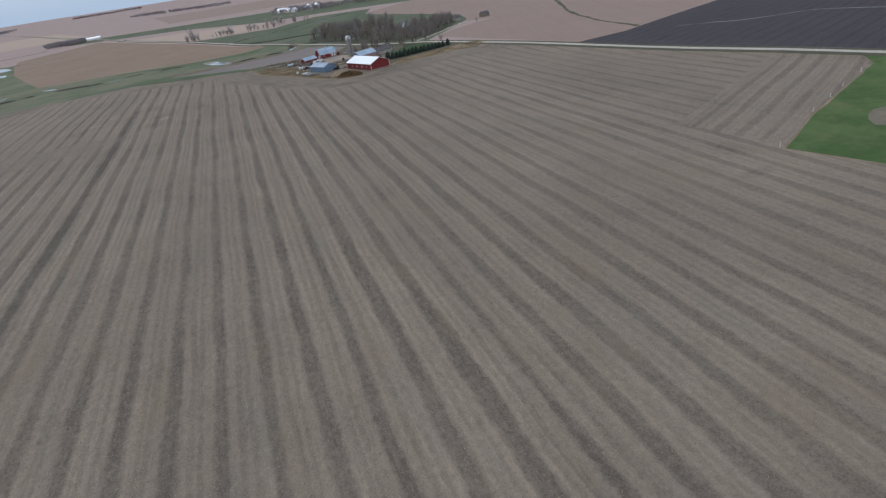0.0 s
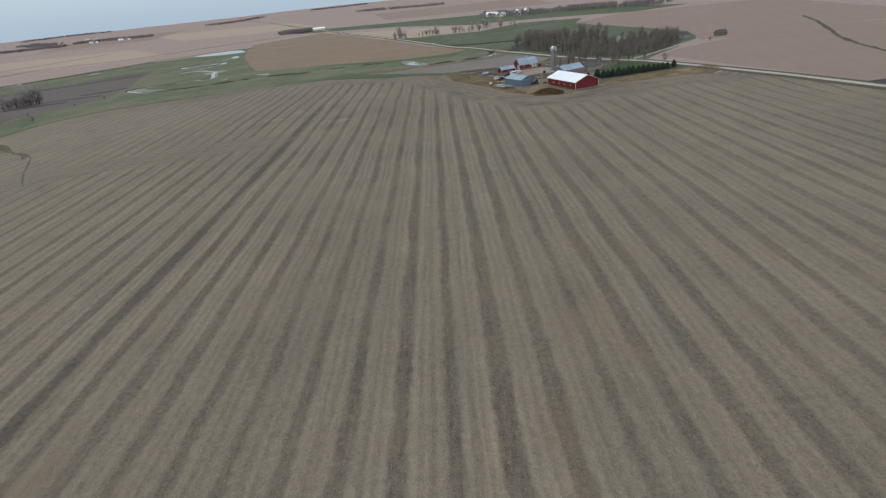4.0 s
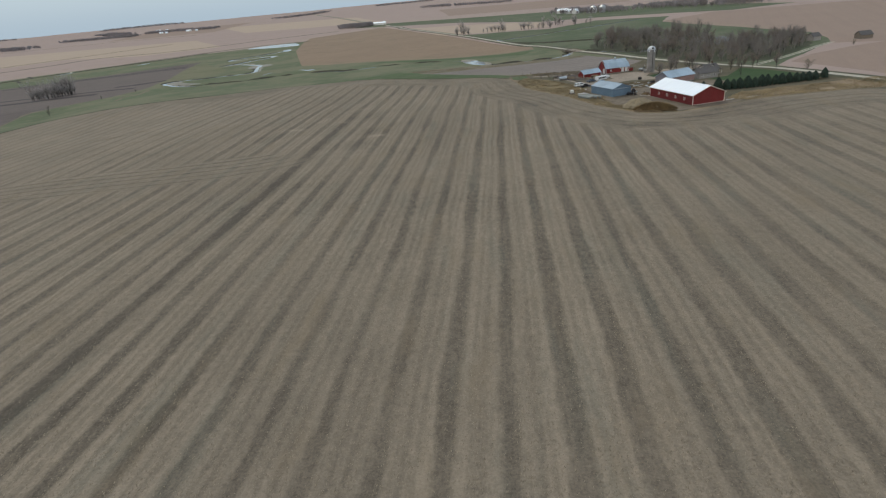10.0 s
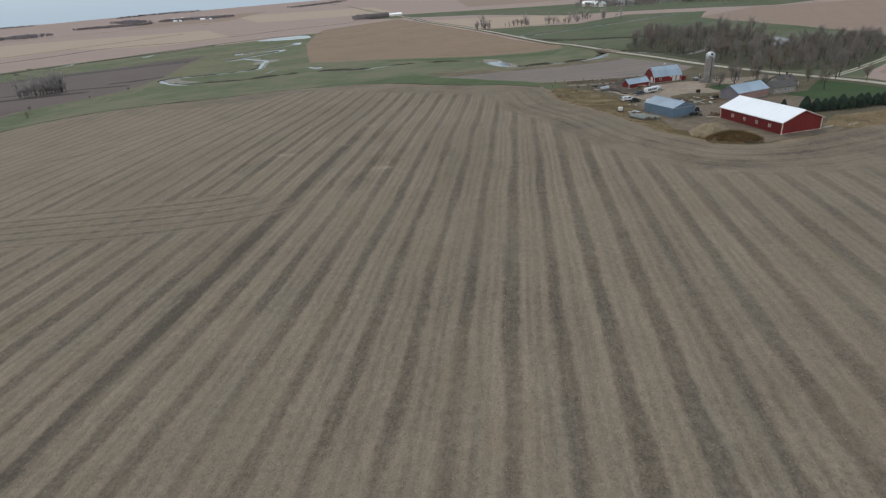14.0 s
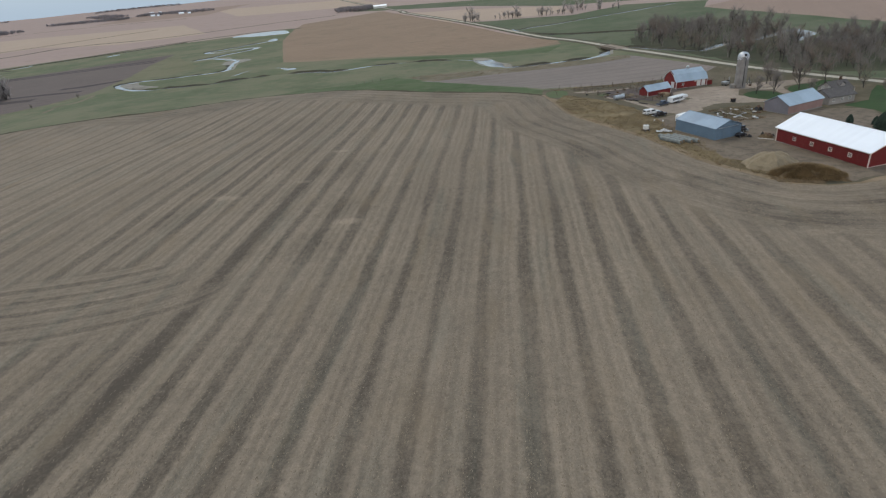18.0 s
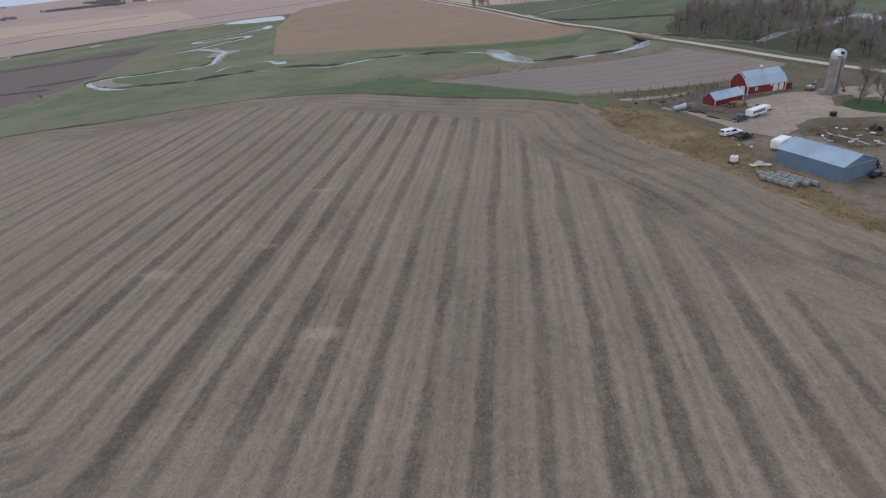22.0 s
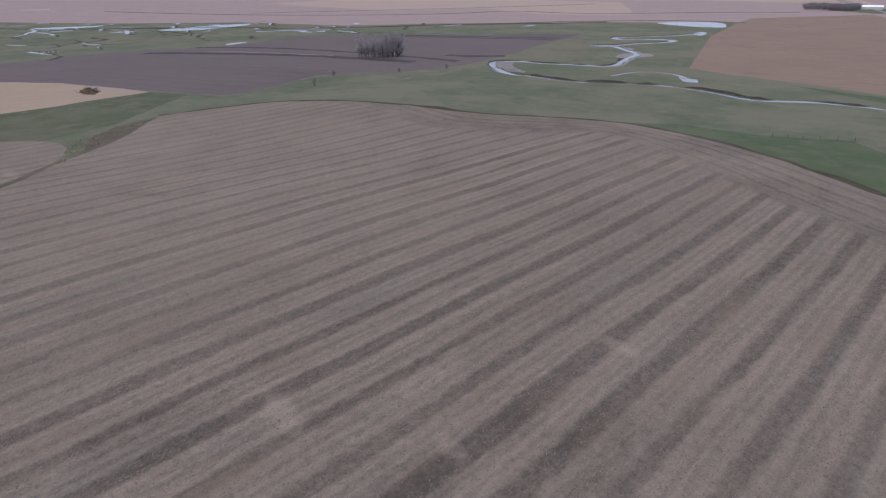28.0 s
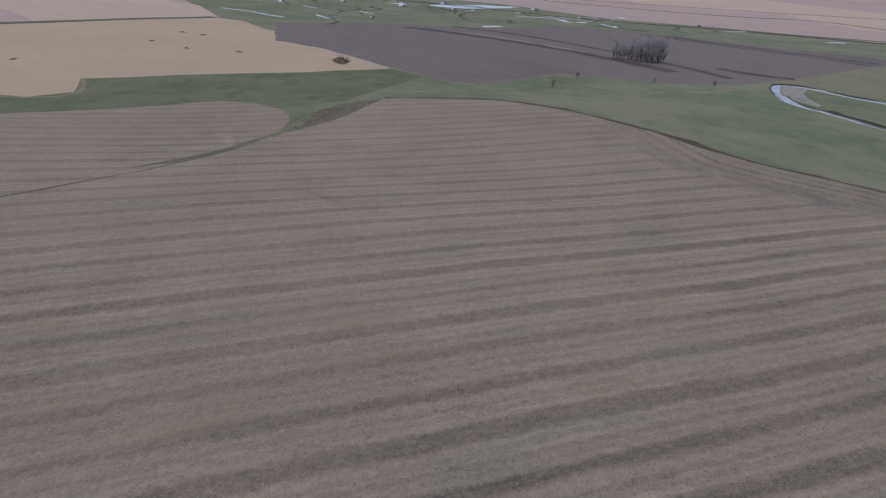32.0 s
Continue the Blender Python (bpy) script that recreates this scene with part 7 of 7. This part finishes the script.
tufts("pen_weeds", "dry grass strip along the fence by the small field", [(12, 397), (28, 401), (50, 406), (70, 412), (70, 409), (52, 402), (28, 397), (14, 393)], 900, 0.4, M_TUFT, 1.0)
tufts("river_weeds", "dead weeds on the river side of the small field", [(-51, 461), (-44, 449), (-36, 441.6), (-21.7, 449.3), (-6, 454.6), (15, 457.6), (38.6, 461.5), (56, 470), (57, 481), (46, 480), (44, 485), (25, 474), (5, 468.5), (-8, 468.5), (-28, 467), (-40, 465)], 900, 0.4, M_TUFT_DARK, 1.0)
tufts("ditch_grass", "rank grass in the grassed waterway and ditch", [(-232, 340), (-212, 322), (-196, 306), (-178, 290), (-186, 297), (-216, 309)], 900, 0.35, M_TUFT, 1.0)

# ---- stalks and leaves left lying on the field ----
def residue(count):
    """Bent pieces of dry stalk strewn along the rows, thick on the passes and thin between them, one object."""
    rng = np.random.default_rng(11)
    x, y = rng.uniform(-150, 150, count * 4), rng.uniform(10, 410, count * 4)
    lane = np.abs(((x + 1.4 + 0.5 * np.sin(y * 0.05)) / 6.1 + 0.5) % 1 - 0.5)
    wave = np.sin(x * 1.1 + 3 * np.sin(y * 0.07)) * np.sin(y * 0.23 + 2 * np.sin(x * 0.31)) + 0.6 * np.sin(x * 2.9 + y * 0.11)
    want = np.where(lane > 0.17, 0.62, 0.16) * (1 + 0.45 * wave) * np.where(np.abs(x + 50) < 2.4, 0.4, 1.0) * np.clip((75 - np.abs(x + 20)) / 60 + 0.75, 0.0, 1.0) * np.clip((y - 15) / 40, 0, 1)
    some = np.flatnonzero(rng.random(len(x)) < want)
    some = some[inside(x[some], y[some], field_outline)][:count]
    x, y, n = x[some], y[some], len(some)
    z = np.concatenate([land(a, b) for a, b in zip(np.array_split(x, 16), np.array_split(y, 16))]) + 0.012
    a = rng.normal(math.pi / 2, 0.55, n)
    size, wide, up = rng.uniform(0.1, 0.36, n), rng.uniform(0.018, 0.045, n), rng.uniform(0.01, 0.09, n)
    dx, dy = np.cos(a) * size / 2, np.sin(a) * size / 2
    ox, oy = -np.sin(a) * wide, np.cos(a) * wide
    co = np.stack([np.stack([x - dx, y - dy, z], 1), np.stack([x + ox, y + oy, z + up * 0.6], 1), np.stack([x + dx, y + dy, z + up], 1), np.stack([x - ox, y - oy, z + up * 0.3], 1)], 1)
    mesh = bpy.data.meshes.new("crop_residue")
    mesh.vertices.add(4 * n)
    mesh.vertices.foreach_set("co", co.astype(np.float32).ravel())
    mesh.loops.add(4 * n)
    mesh.loops.foreach_set("vertex_index", np.arange(4 * n, dtype=np.int32))
    mesh.polygons.add(n)
    mesh.polygons.foreach_set("loop_start", np.arange(0, 4 * n, 4, dtype=np.int32))
    mesh.update(calc_edges=True)
    k = Nodes("dry_stalks", 0.8, 0.0, 0.25)
    own = k.add("NewGeometry", "Random Per Island")
    c = k.mix(k.span(own, 0.0, 1.0), (0.13, 0.102, 0.074, 1), (0.31, 0.252, 0.182, 1))
    mesh.materials.append(k.done(k.mix(k.math("MULTIPLY", k.noise(k.place(), 0.4, 3), 0.3), c, (0.2, 0.16, 0.115, 1))))
    tagged(new("crop_residue", mesh), "pale dry stalks strewn over the worked field", "residue", kind="stuff")


residue(470000)

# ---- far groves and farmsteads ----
# distance haze is mixed into this twig colour: paler, towards violet
M_HAZED_WOOD = plain("far_bare_wood", (0.3, 0.272, 0.28), 0.95, vary=0.25, scale=0.05, fine=0.5)


def far_grove(outline, count, height, label):
    """A far wood, one object of many clumps of upright twigs with an uneven top."""
    line = np.array(outline, float)
    (x0, y0), (x1, y1) = line.min(0), line.max(0)
    rng = random.Random(int(abs(x0) + abs(y0)))
    verts, faces, n, tries = [], [], 0, 0
    while n < count and tries < count * 40:
        tries += 1
        x, y = rng.uniform(x0, x1), rng.uniform(y0, y1)
        if not inside(np.array([x]), np.array([y]), line)[0]:
            continue
        n += 1
        z, h = float(land(x, y)), height * rng.uniform(0.6, 1.15)
        for i in range(22):
            a, r = rng.uniform(0, 6.28), rng.uniform(0.0, 0.45) * h
            b = rng.uniform(0.25, 0.75) * h
            tip = Vector((x + math.cos(a) * r * 1.3, y + math.sin(a) * r * 1.3, z + min(h, b + rng.uniform(0.2, 0.5) * h)))
            base = Vector((x + math.cos(a) * r * 0.4, y + math.sin(a) * r * 0.4, z + b * 0.4))
            w = Vector((rng.uniform(-1, 1), rng.uniform(-1, 1), 0)).normalized() * h * 0.042
            k = len(verts)
            mid = base.lerp(tip, 0.55)
            verts += [base, mid + w, tip, mid - w, mid + Vector((-w.y, w.x, 0))]
            faces += [(k, k + 1, k + 2, k + 3), (k, k + 4, k + 2)]
        k = len(verts)
        verts += [(x - 0.25, y, z - 0.5), (x + 0.25, y, z - 0.5), (x, y, z + h * 0.8), (x, y + 0.3, z - 0.5)]
        faces += [(k, k + 1, k + 2), (k + 1, k + 3, k + 2), (k + 3, k, k + 2)]
    mesh = bpy.data.meshes.new("far_grove")
    mesh.from_pydata(verts, [], faces)
    mesh.materials.append(M_HAZED_WOOD)
    tagged(new("far_grove", mesh), label, "grove", kind="stuff")


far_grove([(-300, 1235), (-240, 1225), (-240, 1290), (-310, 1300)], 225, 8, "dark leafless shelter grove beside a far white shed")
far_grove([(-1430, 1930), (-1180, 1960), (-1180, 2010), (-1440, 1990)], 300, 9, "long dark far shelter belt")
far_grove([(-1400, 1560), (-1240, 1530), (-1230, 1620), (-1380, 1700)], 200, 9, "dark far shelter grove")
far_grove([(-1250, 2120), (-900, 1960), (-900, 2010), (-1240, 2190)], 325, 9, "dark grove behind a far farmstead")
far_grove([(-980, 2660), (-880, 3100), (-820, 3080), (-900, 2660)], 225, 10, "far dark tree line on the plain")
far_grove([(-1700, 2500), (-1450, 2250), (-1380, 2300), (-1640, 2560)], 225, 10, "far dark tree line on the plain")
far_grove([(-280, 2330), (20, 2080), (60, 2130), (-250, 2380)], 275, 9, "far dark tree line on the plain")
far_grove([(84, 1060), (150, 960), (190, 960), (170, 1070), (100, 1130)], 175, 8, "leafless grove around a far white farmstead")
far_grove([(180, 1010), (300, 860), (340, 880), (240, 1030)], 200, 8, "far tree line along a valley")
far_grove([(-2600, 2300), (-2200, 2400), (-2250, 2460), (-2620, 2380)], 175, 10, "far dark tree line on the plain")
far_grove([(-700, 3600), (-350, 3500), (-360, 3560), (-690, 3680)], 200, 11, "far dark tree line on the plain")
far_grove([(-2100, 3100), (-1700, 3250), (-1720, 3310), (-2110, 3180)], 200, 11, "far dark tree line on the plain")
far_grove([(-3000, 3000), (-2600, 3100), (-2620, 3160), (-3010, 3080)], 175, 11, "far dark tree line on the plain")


def far_building(x, y, turn, length, width, eave, ridge, label, category="shed", roof=None, wall=None):
    gable_house("far_" + category, label, category, pose(x, y, float(land(x, y)), 0, 0, turn), length, width, eave, ridge, wall or M_WHITE, wall or M_WHITE, roof or M_WHITE_ROOF, None, 0.3, sink=3.0)


far_building(-236, 1262, 20, 24, 10, 4, 6, "long white shed beside a far grove")
for x, y, turn, l, w, h in ((96, 1068, -30, 18, 9, 4), (108, 1040, -30, 12, 7, 3.5), (120, 1016, 60, 11, 7, 4), (132, 1000, -20, 13, 8, 3.5)):
    far_building(x, y, turn, l, w, h, h + 3, "white building of a far farmstead")
for x, y, turn, l, w, h in ((-1120, 2010, 15, 12, 7, 3), (-1085, 1990, 60, 8, 6, 2.5), (-1000, 1965, 15, 15, 8, 3), (-955, 1940, 40, 8, 6, 2.5), (-1300, 2300, 20, 15, 8, 3.5), (-1250, 2285, 70, 10, 7, 3)):
    far_building(x, y, turn, l, w, h, h + 3, "white building of a distant farmstead on the plain")
far_building(178, 453, 25, 5.5, 4.5, 2.4, 4.0, "small pale grey farmhouse beside the wood", "house", M_SHINGLE, M_CREAM)
far_building(197, 443, 10, 6.5, 5, 2.0, 3.8, "weathered dark shed beside a lone tree", "shed", M_SHINGLE, M_WOOD)


def bins(x, y):
    ob = thing("grain_bin", "far silver grain bin beside white farm buildings", "bin", pose(x, y, float(land(x, y)) - 0.5), "far grain bins")
    part("wall", lathe(fresh(), [(4.5, 0), (4.5, 8)], 20), M_STEEL, ob)
    part("roof", lathe(fresh(), [(4.7, 8), (0.6, 10.4), (0.0, 10.6)], 20), M_STEEL, ob)


bins(142, 1004)
bins(154, 998)


def log_heap(x, y):
    """A heap of uprooted brush on the stubble."""
    rng = random.Random(5)
    ob = thing("brush_pile", "dark heap of uprooted brush on tan stubble", "heap", on_ground(x, y))
    part("mound", heap(fresh(), 7, 4, 1.6, 4.0, rough=0.5), M_BRUSH, ob)
    bm = fresh()
    for i in range(70):
        a, r = rng.uniform(0, 6.28), rng.uniform(0, 1)
        p = Vector((7 * r * math.cos(a), 4 * r * math.sin(a), 1.3 * (1 - r)))
        d = Vector((rng.uniform(-1, 1), rng.uniform(-1, 1), rng.uniform(0.1, 1.0))).normalized() * rng.uniform(1.0, 2.6)
        tube(bm, [p, p + d], [0.12, 0.03], 4)
    part("branches", bm, M_BARK, ob)


log_heap(-316, 336)


for i, (x, y) in enumerate(((-321, 206), (-340, 292), (-399, 273), (-375, 250), (-352, 268), (-410, 262))):
    ob = part("weed_clump", heap(fresh(), 2.6, 1.2, 0.35, i + 20, 4, 12, 0.6), M_BRUSH, None, at=on_ground(x, y, i * 50))
    tagged(ob, "flat brown clump of weeds in tan stubble", "weeds", "weed clumps in the stubble")


# ---- from plan units to metres ----
for mesh in bpy.data.meshes:
    mesh.transform(Matrix.Scale(UNIT, 4))
for ob in scene.objects:
    if ob.type in ("MESH", "EMPTY"):
        m = ob.matrix_basis.copy()
        m.translation *= UNIT
        ob.matrix_basis = m
